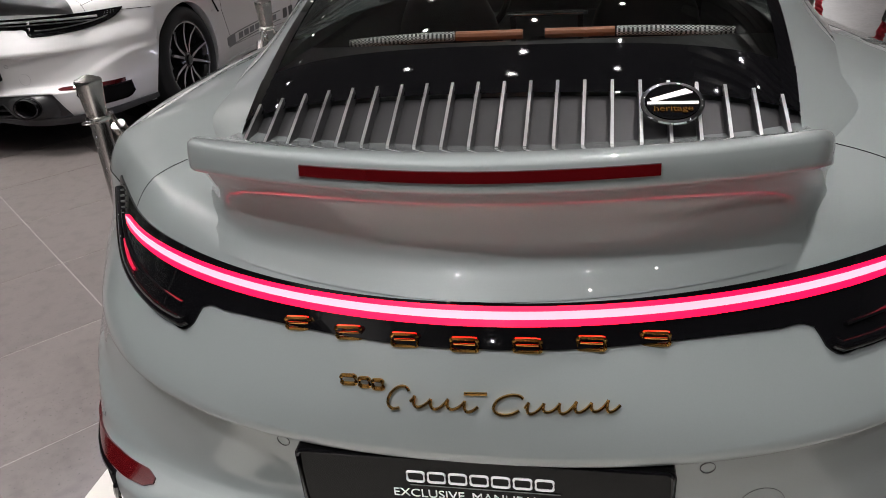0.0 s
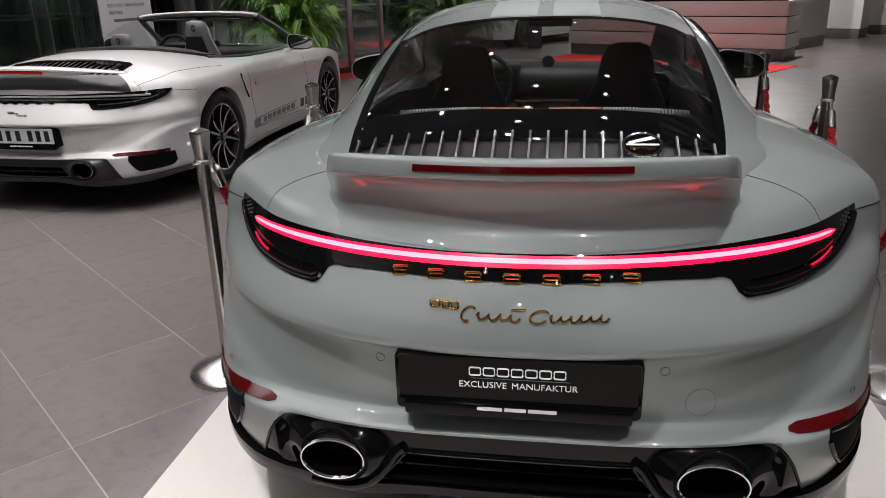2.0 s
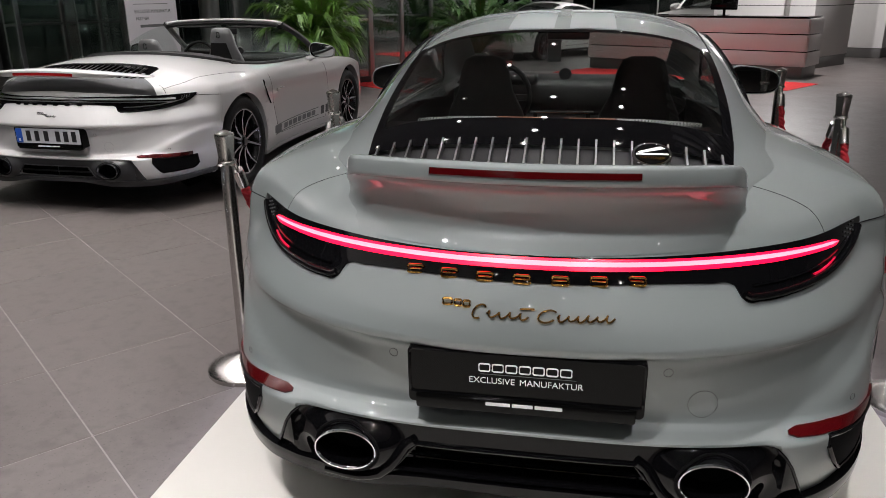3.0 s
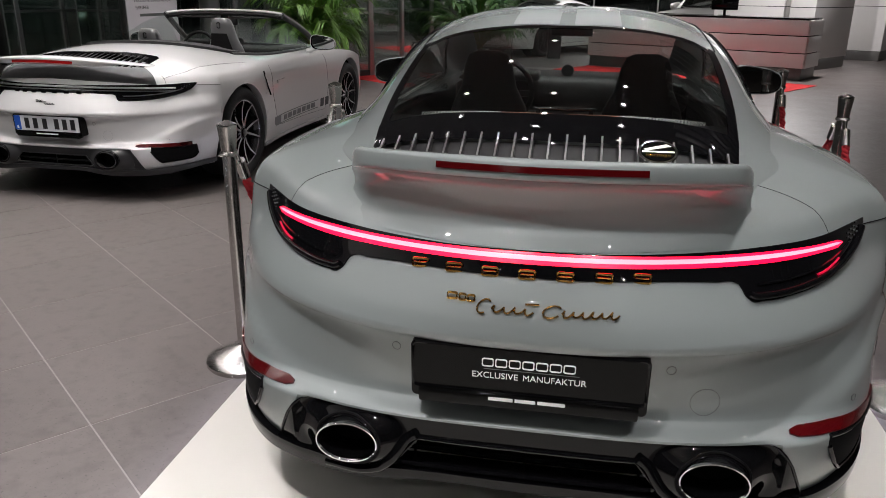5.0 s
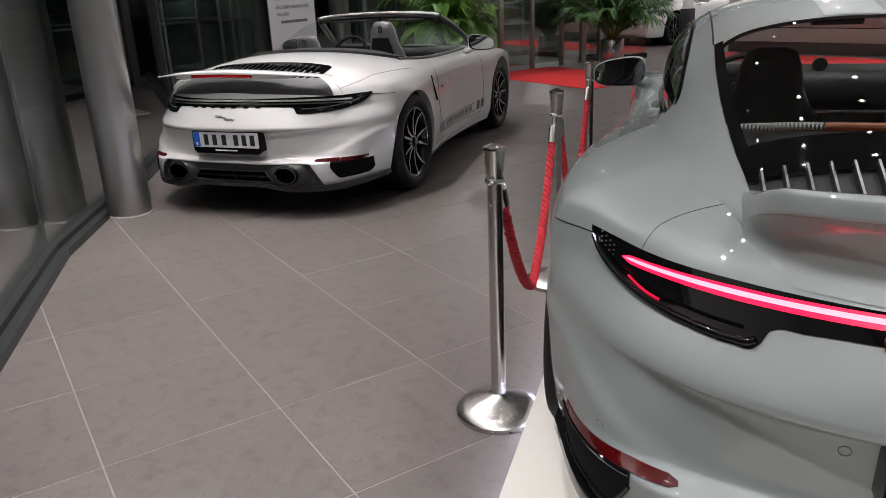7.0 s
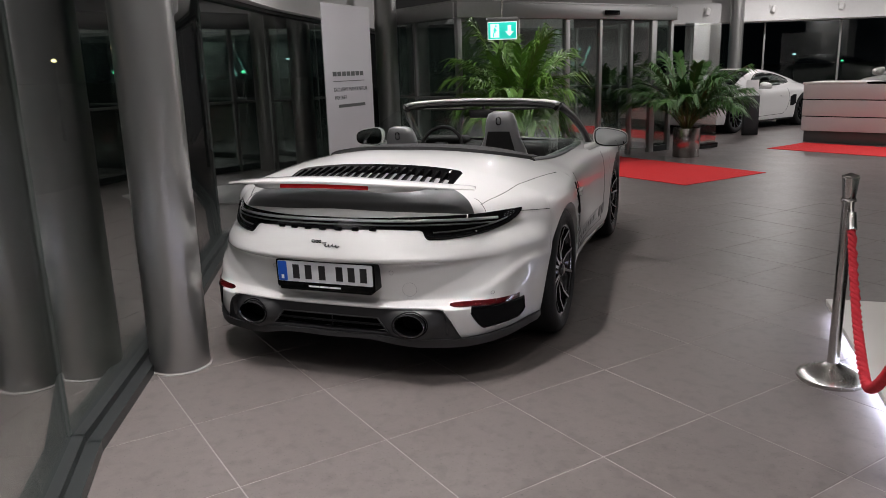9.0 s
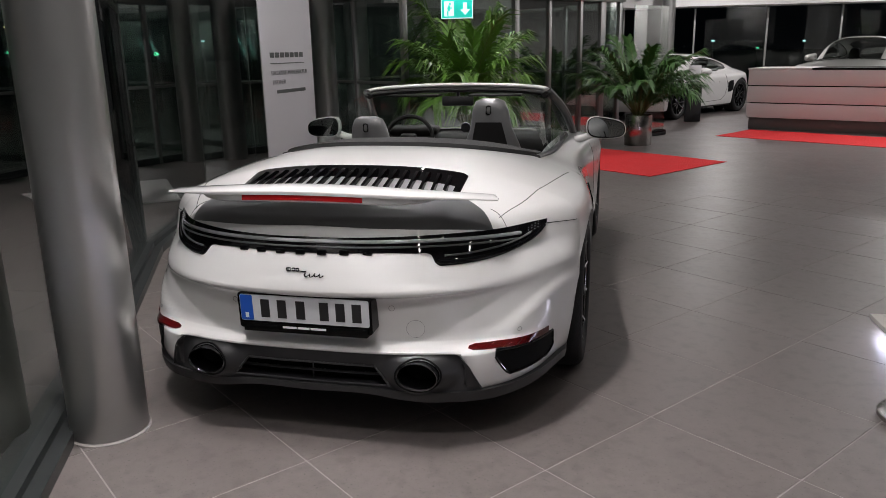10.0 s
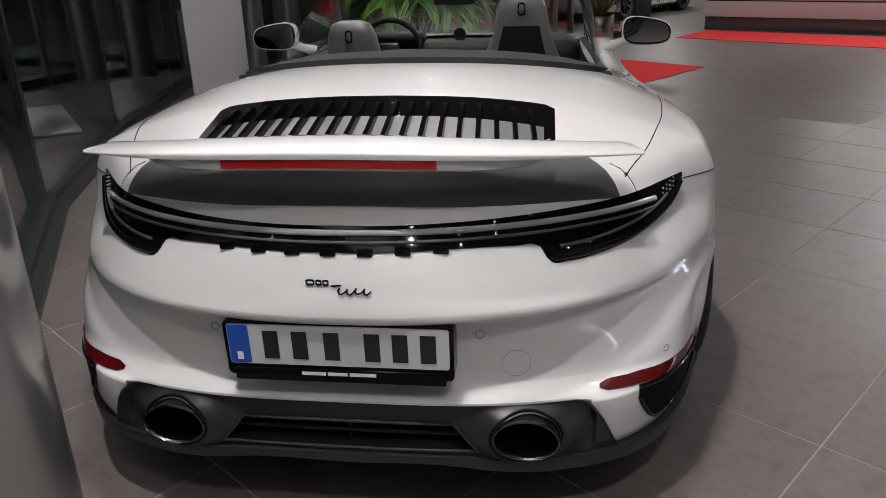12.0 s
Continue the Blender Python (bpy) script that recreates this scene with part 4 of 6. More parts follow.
def tail_slab(x0, x1, low, high, off=0.004, nx=24, nz=6, back=-0.012, point=tail_point):
    """A panel that follows the tail between two curves of z over x."""
    xs = [x0 + (x1 - x0) * i / nx for i in range(nx + 1)]
    front, rear = [], []
    for x in xs:
        zl, zh = low(x), high(x)
        front.append([point(x, zl + (zh - zl) * j / nz, off) for j in range(nz + 1)])
        rear.append([point(x, zl + (zh - zl) * j / nz, back) for j in range(nz + 1)])
    if x1 > x0:
        return slab_of(front, rear)
    return slab_of(front[::-1], rear[::-1])


def deck_z(x, y, tree):
    hit = tree.ray_cast(Vector((x, y, 2.0)), Vector((0, 0, -1)))
    return hit[0].z if hit[0] else 0.85


# ---- wheels ----
def wheel(parent, x, y, r=0.36, width=0.29, turn=0.0):
    """A ten-spoke wheel with its outer face at x; its axis lies across the car."""
    sgn = 1 if x > 0 else -1
    m = pose(x, y, r, 0, 90 * sgn, 0)
    hub = part("wheel", shape("wheel", *lathe([(0.0, -0.02), (0.034, -0.02), (0.036, -0.03), (0.05, -0.034), (0.07, -0.05), (0.07, -0.16), (0.0, -0.16)], 24), M_RIM), parent, at=m)
    rr = r - 0.105
    part("tyre", shape("tyre", *lathe([(rr, -0.03), (rr + 0.012, -0.012), (rr + 0.045, -0.002), (rr + 0.075, -0.006), (r - 0.012, -0.02), (r - 0.002, -0.036), (r, -0.06), (r, -width + 0.06), (r - 0.01, -width + 0.025), (rr + 0.06, -width), (rr, -width + 0.02)], 56), M_RUBBER, 45), hub)
    part("rim", shape("rim", *lathe([(rr - 0.004, -0.024), (rr + 0.006, -0.018), (rr + 0.006, -0.026), (rr - 0.012, -0.05), (rr - 0.022, -0.12), (rr - 0.02, -width + 0.03)], 56), M_RIM), hub)
    part("rim_edge", shape("rim_edge", *lathe([(rr - 0.007, -0.022), (rr - 0.004, -0.0195), (rr + 0.001, -0.0195), (rr + 0.002, -0.022)], 56), M_RIM_CUT), hub)
    part("brake_disc", shape("brake_disc", *lathe([(0.06, -0.13), (0.19, -0.13), (0.19, -0.15), (0.06, -0.15)], 40), M_DARK_GREY), hub)
    for i in range(5):
        for d in (-1, 1):
            a0, a1 = radians(72 * i + d * 11 + turn), radians(72 * i + d * 17 + turn)
            rows, cut = [], []
            for f in (0.0, 0.3, 0.65, 1.0):
                rad = 0.052 + (rr - 0.052 - 0.006) * f
                a = a0 + (a1 - a0) * f
                z = -0.034 + 0.02 * f ** 2 - 0.012 * math.sin(math.pi * f)
                c, t = Vector((math.cos(a), math.sin(a), 0)), Vector((-math.sin(a), math.cos(a), 0))
                w = 0.011 - 0.003 * f
                rows.append([tuple(c * rad + t * (w * s) + Vector((0, 0, zz))) for s, zz in ((-1.5, z - 0.05), (-1, z), (1, z), (1.5, z - 0.05))])
                cut.append([tuple(c * rad + t * (w * s * 0.8) + Vector((0, 0, z + 0.0025))) for s in (-1, 1)])
            sp = part("spoke", shape("spoke", *grid(rows), M_RIM), hub)
            part("cut_face", shape("cut_face", *grid(cut), M_RIM_CUT, None), sp)
    part("hub_cap", shape("hub_cap", *lathe([(0.0, -0.012), (0.024, -0.013), (0.027, -0.018), (0.027, -0.03)], 20), M_SATIN_BLACK), hub)
    return hub


def wheel_well(parent, sgn, y):
    rows = [[(sgn * x, y + (ARCH + 0.005) * math.cos(a), 0.36 + (ARCH + 0.005) * math.sin(a)) for x in (0.5, 0.84)] for a in [radians(-28 + 236 * k / 28) for k in range(29)]]
    part("wheel_housing", shape("wheel_housing", *merged(grid(rows), lathe_disc(sgn * 0.5, y)), M_GAP), parent)


def lathe_disc(x, y):
    n = 28
    return [(x, y, 0.36)] + [(x, y + ARCH * math.cos(2 * math.pi * k / n), 0.36 + ARCH * math.sin(2 * math.pi * k / n)) for k in range(n)], [(0, 1 + k, 1 + (k + 1) % n) for k in range(n)]


# ---- the cabin of the coupe ----
roof_z = curve_of((0.34, 0.918), (0.5, 0.983), (0.75, 1.058), (1.05, 1.132), (1.5, 1.226), (1.9, 1.278), (2.25, 1.295), (2.6, 1.275), (2.88, 1.17), (3.08, 1.04), (3.24, 0.92))
roof_w = curve_of((0.34, 0.50), (0.5, 0.545), (0.75, 0.60), (1.0, 0.643), (1.5, 0.697), (2.0, 0.727), (2.5, 0.727), (2.8, 0.718), (3.24, 0.68))
roof_base = curve_of((0.34, 0.86), (0.8, 0.865), (1.3, 0.87), (2.0, 0.875), (3.24, 0.87))
WIN_EDGE, ROUND = curve_of((0.34, 0.472), (0.5, 0.493), (0.65, 0.514), (0.9, 0.536), (1.2, 0.549), (1.6, 0.553)), 3.0


def cabin_at(x, y):
    """The height of the cabin's skin at x across."""
    w, zb, zt = roof_w(y), roof_base(y), roof_z(y)
    q = min(abs(x) / w, 1.0)
    return zb + (zt - zb) * (1 - q**ROUND) ** (1 / ROUND)


def cabin_x(y, z):
    """How far out the cabin's skin lies at y and z."""
    w, zb, zt = roof_w(y), roof_base(y), roof_z(y)
    q = min(max((z - zb) / (zt - zb), 0.0), 1.0)
    return w * (1 - q**ROUND) ** (1 / ROUND)


def win_edge(y):
    """Half the width of the rear window's opening."""
    return WIN_EDGE(y)


def win_top(x):
    q = min(abs(x) / win_edge(1.5), 1.0)
    return 1.56 - 0.05 * q**2 - 0.10 * max(0.0, (q - 0.8) / 0.2) ** 2


def screen_top(x):
    return 2.62 - 0.06 * (abs(x) / 0.55) ** 2


def cabin_side_skin(sgn, cut=None):
    """Pillar and roof edge of one side: from the base up to the edge of the rear window."""
    ys = [0.34 + (3.24 - 0.34) * i / 90 for i in range(91)]
    na = 30
    verts, faces = [], []
    for y in ys:
        e = win_edge(y)
        w, zb, zt = roof_w(y), roof_base(y), roof_z(y)
        e = min(e, w)
        a1 = math.acos(min(1.0, (e / w) ** (ROUND / 2)))
        for j in range(na + 1):
            a = a1 * j / na
            z = zb + (zt - zb) * math.sin(a) ** (2 / ROUND)
            foot = 0.09 * max(0.0, 1 - max(0.0, z - 0.90) / 0.15) ** 2 * smooth((1.7 - y) / 0.5) * smooth((y - 0.4) / 0.3) * (1 - smooth(1.25 * j / na - 0.25))
            verts.append((sgn * (w * max(0.0, math.cos(a)) ** (2 / ROUND) + foot), y, z))
    for i in range(len(ys) - 1):
        for j in range(na):
            q = [i * (na + 1) + j, (i + 1) * (na + 1) + j, (i + 1) * (na + 1) + j + 1, i * (na + 1) + j + 1]
            c = [sum(verts[t][k] for t in q) / 4 for k in range(3)]
            if cut is None or not cut(c[1], c[2]):
                faces.append(tuple(q if sgn == 1 else q[::-1]))
    return verts, faces


def cabin_patch(low, high, edge, off=0.0, nx=28, ny=24):
    """A patch of the cabin's skin between two curves of y over x."""
    rows = []
    for i in range(nx + 1):
        f = -1 + 2 * i / nx
        row = []
        for j in range(ny + 1):
            g = j / ny
            y0, y1 = low(f * edge(1.0)), high(f * edge(1.0))
            y = y0 + (y1 - y0) * g
            x = f * edge(y)
            row.append((x, y, cabin_at(x, y) + off))
        rows.append(row)
    return grid(rows)


SIDE_WIN = [(2.86, 0.915), (2.6, 0.91), (2.2, 0.912), (1.8, 0.918), (1.5, 0.928), (1.28, 0.945), (1.2, 0.975), (1.27, 1.02), (1.42, 1.07), (1.65, 1.125), (1.95, 1.17), (2.25, 1.185), (2.5, 1.165), (2.7, 1.08)]


def in_outline(y, z, outline):
    inside = False
    for (y0, z0), (y1, z1) in zip(outline, outline[1:] + outline[:1]):
        if (z0 > z) != (z1 > z) and y < (y1 - y0) * (z - z0) / (z1 - z0) + y0:
            inside = not inside
    return inside


def rounded_path(outline, n=6):
    """A closed smooth line through the corners of an outline."""
    pts = []
    m = len(outline)
    for i in range(m):
        p0, p1, p2, p3 = (Vector(outline[(i + k - 1) % m]) for k in range(4))
        for k in range(n):
            t = k / n
            pts.append(0.5 * ((2 * p1) + (p2 - p0) * t + (2 * p0 - 5 * p1 + 4 * p2 - p3) * t**2 + (3 * p1 - p0 - 3 * p2 + p3) * t**3))
    return [tuple(p) for p in pts]


def seat(parent, x, y, shell, high=1.0):
    s = part("seat", shape("seat", *merged(box(0.5, 0.5, 0.16, 0.05, (x, y, 0.28), 0, 3)), M_SEAT), parent)
    rows = []
    for f, w, d, yy in ((0, 0.23, 0.07, 0.0), (0.25, 0.235, 0.075, -0.05), (0.5, 0.2, 0.07, -0.1), (0.68, 0.165, 0.06, -0.13), (0.8, 0.122, 0.05, -0.15), (0.92, 0.105, 0.05, -0.17), (0.98, 0.085, 0.04, -0.178), (1.0, 0.05, 0.02, -0.18)):
        z = 0.36 + f * 0.72 * high
        rows.append([(x + w * math.copysign(abs(math.cos(t)) ** 0.6, math.cos(t)), y - 0.2 + yy + d * math.copysign(abs(math.sin(t)) ** 0.8, math.sin(t)), z) for t in [2 * math.pi * k / 24 for k in range(24)]])
    v, f = grid(rows, wrap_v=True)
    f.append(tuple((len(rows) - 1) * 24 + k for k in range(24)))
    part("backrest", shape("backrest", v, f, shell, 50), s)
    return s


def steering_wheel(parent, x, y, z):
    ring = [(x + 0.175 * math.cos(2 * math.pi * k / 36), y + 0.06 * math.sin(2 * math.pi * k / 36) * 1.0, z + 0.165 * math.sin(2 * math.pi * k / 36)) for k in range(36)]
    s = part("steering_wheel", shape("steering_wheel", *tube(ring, 0.015, 8, closed=True), M_SEAT), parent)
    part("spokes", shape("spokes", *merged(box(0.33, 0.02, 0.035, 0.006, (x, y, z - 0.02)), box(0.04, 0.02, 0.14, 0.006, (x, y - 0.02, z - 0.15)), box(0.12, 0.05, 0.1, 0.02, (x, y, z - 0.05))), M_SATIN_BLACK), s)
    return s


def mirror(parent, sgn, paint, x=0.99, y=2.78, z=0.93):
    """A door mirror: painted back, glass towards the tail, and a foot."""
    turn = [2 * math.pi * k / 32 for k in range(32)]

    def ring(w, h, f):
        pts = []
        for t in turn:
            c, d = math.copysign(abs(math.cos(t)) ** 0.6, math.cos(t)), math.copysign(abs(math.sin(t)) ** 0.7, math.sin(t))
            pts.append((sgn * (x + w * c - 0.02 * f), y + 0.15 * f + 0.012 * c, z + h * d * (1.0 - 0.16 * c) - 0.010 * c))
        return pts

    shell = [ring(w, h, f) for f, w, h in ((0, 0.122, 0.065), (0.02, 0.128, 0.070), (0.3, 0.123, 0.067), (0.7, 0.095, 0.050), (0.93, 0.05, 0.027), (1.0, 0.01, 0.006))]
    ob = part("door_mirror", shape("door_mirror", *grid(shell, wrap_v=True), paint, 50), parent)
    face = [(px, py + 0.013 - 0.10 * (abs(px) - x), pz) for px, py, pz in ring(0.116, 0.059, 0)]
    part("mirror_glass", shape("mirror_glass", face, [tuple(range(32))], M_MIRROR, None), ob)
    part("mirror_rim", shape("mirror_rim", *grid([shell[0], face], wrap_v=True), M_GLOSS_BLACK, None), ob)
    part("mirror_foot", shape("mirror_foot", *tube([(sgn * 0.80, y + 0.10, 0.865), (sgn * 0.86, y + 0.08, 0.885), (sgn * (x - 0.05), y + 0.06, z - 0.03)], [0.026, 0.02, 0.022], 10, flat=1.2), paint), ob)
    return ob


# ---- parts that both cars share ----
def car_base(at, paint, label, cockpit):
    car = thing("car", at, label, "car", "sports cars")
    shell = weld(body_shell(cockpit))
    part("body", shape("body", *shell, paint, 40), car)
    tree = BVHTree.FromPolygons([Vector(v) for v in shell[0]], shell[1])
    for y, r in ((AXLE_R, 0.36), (AXLE_F, 0.345)):
        for sgn in (1, -1):
            xo = half_w(y) - 0.016
            wheel(car, sgn * xo, y, r, 0.3 if y < 2 else 0.25, turn=18 if y < 2 else 40)
            wheel_well(car, sgn, y)
    part("underbody", shape("underbody", *box(1.5, 4.0, 0.06, 0.02, (0, 2.25, 0.17)), M_GAP), car)
    return car, tree


def deck_slab(tree, x0, x1, low, high, off=0.004, nx=28, ny=8, back=-0.01):
    """A panel that lies on the tail deck between two curves of y over x."""
    front, rear = [], []
    for i in range(nx + 1):
        x = x0 + (x1 - x0) * i / nx
        y0, y1 = low(x), high(x)
        front.append([(x, y0 + (y1 - y0) * j / ny, deck_z(x, y0 + (y1 - y0) * j / ny, tree) + off) for j in range(ny + 1)])
        rear.append([(x, y, z - off + back) for x, y, z in front[-1]])
    return slab_of(front, rear)


def tail_line(points, off, radius, n=6, point=tail_point):
    """A bar that follows the tail through (x, z) points."""
    path = []
    for (xa, za), (xb, zb) in zip(points, points[1:]):
        steps = max(2, int(abs(xb - xa) / 0.02))
        path += [point(xa + (xb - xa) * k / steps, za + (zb - za) * k / steps, off) for k in range(steps)]
    path.append(point(*points[-1], off))
    return tube(path, radius, n)


LAMP_LOW = curve_of((0.0, 0.762), (0.40, 0.748), (0.448, 0.742), (0.459, 0.735), (0.468, 0.719), (0.481, 0.707), (0.52, 0.701), (0.60, 0.700), (0.66, 0.703), (0.72, 0.711), (0.77, 0.726), (0.81, 0.750), (0.836, 0.786))
LAMP_HIGH = curve_of((0.0, 0.812), (0.5, 0.801), (0.7, 0.795), (0.8, 0.797), (0.836, 0.797))


def strip_z(x):
    """The light strip droops a little towards the corners."""
    return 0.798 - 0.032 * (abs(x) / 0.745) ** 1.55
DIFF_HIGH = curve_of((0.0, 0.388), (0.46, 0.388), (0.54, 0.384), (0.58, 0.372), (0.605, 0.345), (0.63, 0.29), (0.655, 0.23))


lip_low = curve_of((0.0, 0.226), (0.26, 0.225), (0.36, 0.207), (0.45, 0.196), (0.62, 0.194), (0.80, 0.2), (0.925, 0.214))
lip_high = curve_of((0.0, 0.252), (0.26, 0.25), (0.40, 0.238), (0.62, 0.236), (0.75, 0.240), (0.925, 0.246))


def LIP_LOW(x):
    return lip_low(abs(x))


def LIP_HIGH(x):
    return lip_high(abs(x))


def round_end(x, half):
    return math.sqrt(max(0.01, 1 - (max(0.0, abs(x) - half + 0.03) / 0.0301) ** 2)) * (1 - 0.28 * smooth((abs(x) - 0.5) / 0.25))


def tail_details(car, tree, paint, diffuser, lit, ring_metal):
    # lamps: one dark glossy band with a lobe at each end
    xs = 0.836
    part("light_bar", shape("light_bar", *tail_slab(-xs, xs, lambda x: LAMP_LOW(abs(x)), lambda x: LAMP_HIGH(abs(x)), 0.004, 220, 8), M_GLOSS_BLACK, 40), car, "black glossy full-width tail light band")
    line = [(0.1 * i * 0.745, strip_z(0.1 * i * 0.745)) for i in range(-10, 11)]
    if lit:
        part("light_strip", shape("light_strip", *tail_slab(-0.742, 0.742, lambda x: strip_z(x) - 0.0038 * round_end(x, 0.742), lambda x: strip_z(x) + 0.0046 * round_end(x, 0.742), 0.0085, 90, 3, 0.0), M_TAIL_GLOW), car, "glowing pink-white light strip")
        part("strip_edge", shape("strip_edge", *tail_slab(-0.749, 0.749, lambda x: strip_z(x) - 0.0118 * round_end(x, 0.749), lambda x: strip_z(x) + 0.0102 * round_end(x, 0.749), 0.0066, 90, 3, 0.0), M_TAIL_EDGE), car, "glowing red edge of the light strip")
        for sgn in (1, -1):
            part("lamp_glow", shape("lamp_glow", *tail_line([(sgn * (0.66 + 0.014 * k), 0.722 + 0.0006 * k * k) for k in range(6)], 0.006, 0.003), M_TAIL_INNER), car, "dim red inner lamp line")
    else:
        part("light_strip", shape("light_strip", *tail_line(line, 0.006, 0.0075, 8), M_CLEAR_STRIP), car, "unlit clear light strip")
        part("strip_edge", shape("strip_edge", *tail_line([(x, z - 0.018) for x, z in line], 0.005, 0.004, 8), M_DARK_GREY), car)
    for sgn in (1, -1):
        part("lamp_rim", shape("lamp_rim", *tail_line([(sgn * x, LAMP_LOW(x) + 0.008) for x in (0.478, 0.49, 0.51, 0.54, 0.57, 0.6, 0.63, 0.66, 0.69, 0.72, 0.745, 0.77, 0.79, 0.81, 0.825)], 0.006, 0.009, 10), M_GLOSS_BLACK, 60), car)
        part("lamp_fin", shape("lamp_fin", *tail_line([(sgn * x, LAMP_LOW(x) + 0.03) for x in (0.5, 0.53, 0.56, 0.59, 0.62, 0.65, 0.68, 0.71, 0.74, 0.76, 0.78)], 0.005, 0.004, 6), M_GLOSS_BLACK if lit else M_DARK_GREY), car)
        # cluster of small lamp cells near the corner
        for r in range(3):
            for c in range(4):
                p = tail_point(sgn * (0.772 + 0.011 * c), 0.757 + 0.010 * r + 0.005 * c, 0.005)
                part("lamp_cell", shape("lamp_cell", *box(0.004, 0.004, 0.004, 0.001, p), M_CLEAR_STRIP if not lit else M_DARK_GREY), car)
    # under the plate: diffuser with a deep slot, and tail pipes
    nx, nz = 168, 26
    half_slot = lambda z: 0.318 - 0.9 * max(0.0, z - 0.268)
    verts, faces = [], []
    for i in range(nx + 1):
        x = -0.66 + 1.32 * i / nx
        top = max(0.236, DIFF_HIGH(abs(x)))
        for j in range(nz + 1):
            z = 0.225 + (top - 0.225) * j / nz
            verts.append(diffuser_point(x, z, 0.0))
    for i in range(nx):
        for j in range(nz):
            q = (i * (nz + 1) + j, (i + 1) * (nz + 1) + j, (i + 1) * (nz + 1) + j + 1, i * (nz + 1) + j + 1)
            cx, cz = abs(sum(verts[t][0] for t in q) / 4), sum(verts[t][2] for t in q) / 4
            if math.hypot((cx - PIPE_X) / 0.0755, (cz - PIPE_Z) / 0.052) < 1 or (0.262 < cz < 0.334 and cx < half_slot(cz)):
                continue
            faces.append(q)
    part("diffuser", shape("diffuser", verts, faces, diffuser, 50), car, "black rear diffuser")
    rim = [(sgn * x, max(0.236, DIFF_HIGH(x))) for sgn, row in ((-1, range(22, -1, -1)), (1, range(1, 23))) for x in [0.655 * (1 - (1 - k / 22) ** 1.6) for k in row]]
    part("diffuser_edge", shape("diffuser_edge", *tail_line(rim, 0.0015, 0.0035, 8, diffuser_point), diffuser, 60), car)
    back = [[(x, tail_y(round(abs(x), 4), 0.392) + 0.075, z) for z in (0.25, 0.35)] for x in [-0.36 + 0.72 * i / 12 for i in range(13)]]
    part("slot", shape("slot", *grid(back), M_GAP, None), car)
    slot = [(-half_slot(0.262), 0.262), (-half_slot(0.334), 0.334), (half_slot(0.334), 0.334), (half_slot(0.262), 0.262), (-half_slot(0.262), 0.262)]
    part("slot_edge", shape("slot_edge", *tail_line(slot, 0.003, 0.006 if lit else 0.004, 8, diffuser_point), diffuser), car)
    inner = lambda x, z, off=0.0: (x, tail_y(round(abs(x), 4), 0.392) + 0.03 - off, z)
    part("slot_blade", shape("slot_blade", *tail_line([(-0.30, 0.292), (0.30, 0.292)], 0.0, 0.006, 8, inner), diffuser), car)
    for x in (-0.27, 0.0, 0.27) if lit else (0.0,):
        part("slot_fin", shape("slot_fin", *tail_line([(x, 0.258), (x + 0.001, 0.334)], 0.0, 0.0035, 6, inner), diffuser), car)
    for sgn in (1, -1) if lit else ():
        part("slot_strut", shape("slot_strut", *tail_line([(sgn * 0.262, 0.342), (sgn * 0.285, 0.325), (sgn * 0.318, 0.275), (sgn * 0.35, 0.243), (sgn * 0.40, 0.226), (sgn * 0.50, 0.219)], 0.004, 0.013, 12, diffuser_point), diffuser, 60), car)
    part("lip", shape("lip", *tail_slab(-0.925, 0.925, LIP_LOW, LIP_HIGH, 0.012, 100, 5, -0.07, lambda x, z, off=0.0: (x, tail_y(round(abs(x), 4), 0.392) - 0.002 + 0.25 * max(0.0, 0.225 - z) - off, z)), diffuser, 40), car, "black lower lip of the bumper")
    for sgn in (1, -1):
        cx, cz = sgn * PIPE_X, PIPE_Z
        y = diffuser_y(cx, cz) - 0.004
        pipe = []
        for a, b, yy in ((0.079, 0.0555, y + 0.04), (0.079, 0.0555, y - 0.001), (0.0775, 0.054, y - 0.007), (0.0745, 0.051, y - 0.0075), (0.0715, 0.048, y - 0.002), (0.063, 0.042, y + 0.075)):
            pipe.append([(cx + a * math.cos(2 * math.pi * k / 48), yy, cz + b * math.sin(2 * math.pi * k / 48)) for k in range(48)])
        tp = part("tail_pipe", shape("tail_pipe", *merged(grid(pipe[:2], wrap_v=True), grid(pipe[4:], wrap_v=True)), M_GLOSS_BLACK, 40), car, "oval black tail pipe")
        part("pipe_ring", shape("pipe_ring", *grid(pipe[1:5], wrap_v=True), ring_metal, 60), tp, "thin metal ring")
        part("pipe_end", shape("pipe_end", pipe[5], [tuple(range(48))], M_GAP, None), tp)
        part("pipe_seam", shape("pipe_seam", *tube([(cx + 0.084 * math.cos(t), diffuser_y(cx + 0.084 * math.cos(t), cz + 0.060 * math.sin(t)) - 0.001, cz + 0.060 * math.sin(t)) for t in [2 * math.pi * k / 48 for k in range(48)]], 0.004, 6, closed=True), M_GAP), tp)
    # reflectors and side vents
    for sgn in (1, -1):
        mid = lambda x: 0.401 - 0.012 * max(0.0, (abs(x) - 0.70) / 0.18)
        half = lambda x: 0.0065 + 0.0055 * min(1.0, max(0.0, (abs(x) - 0.6) / 0.2))
        tip = lambda x: 0.4 + 0.6 * min(1.0, max(0.0, (abs(x) - 0.602) / 0.02))
        part("reflector", shape("reflector", *tail_slab(sgn * 0.602, sgn * 0.868, lambda x: mid(x) - half(x) * tip(x), lambda x: mid(x) + half(x) * tip(x), 0.004, 64, 4), M_RED_LENS, 40), car, "dark red reflector")
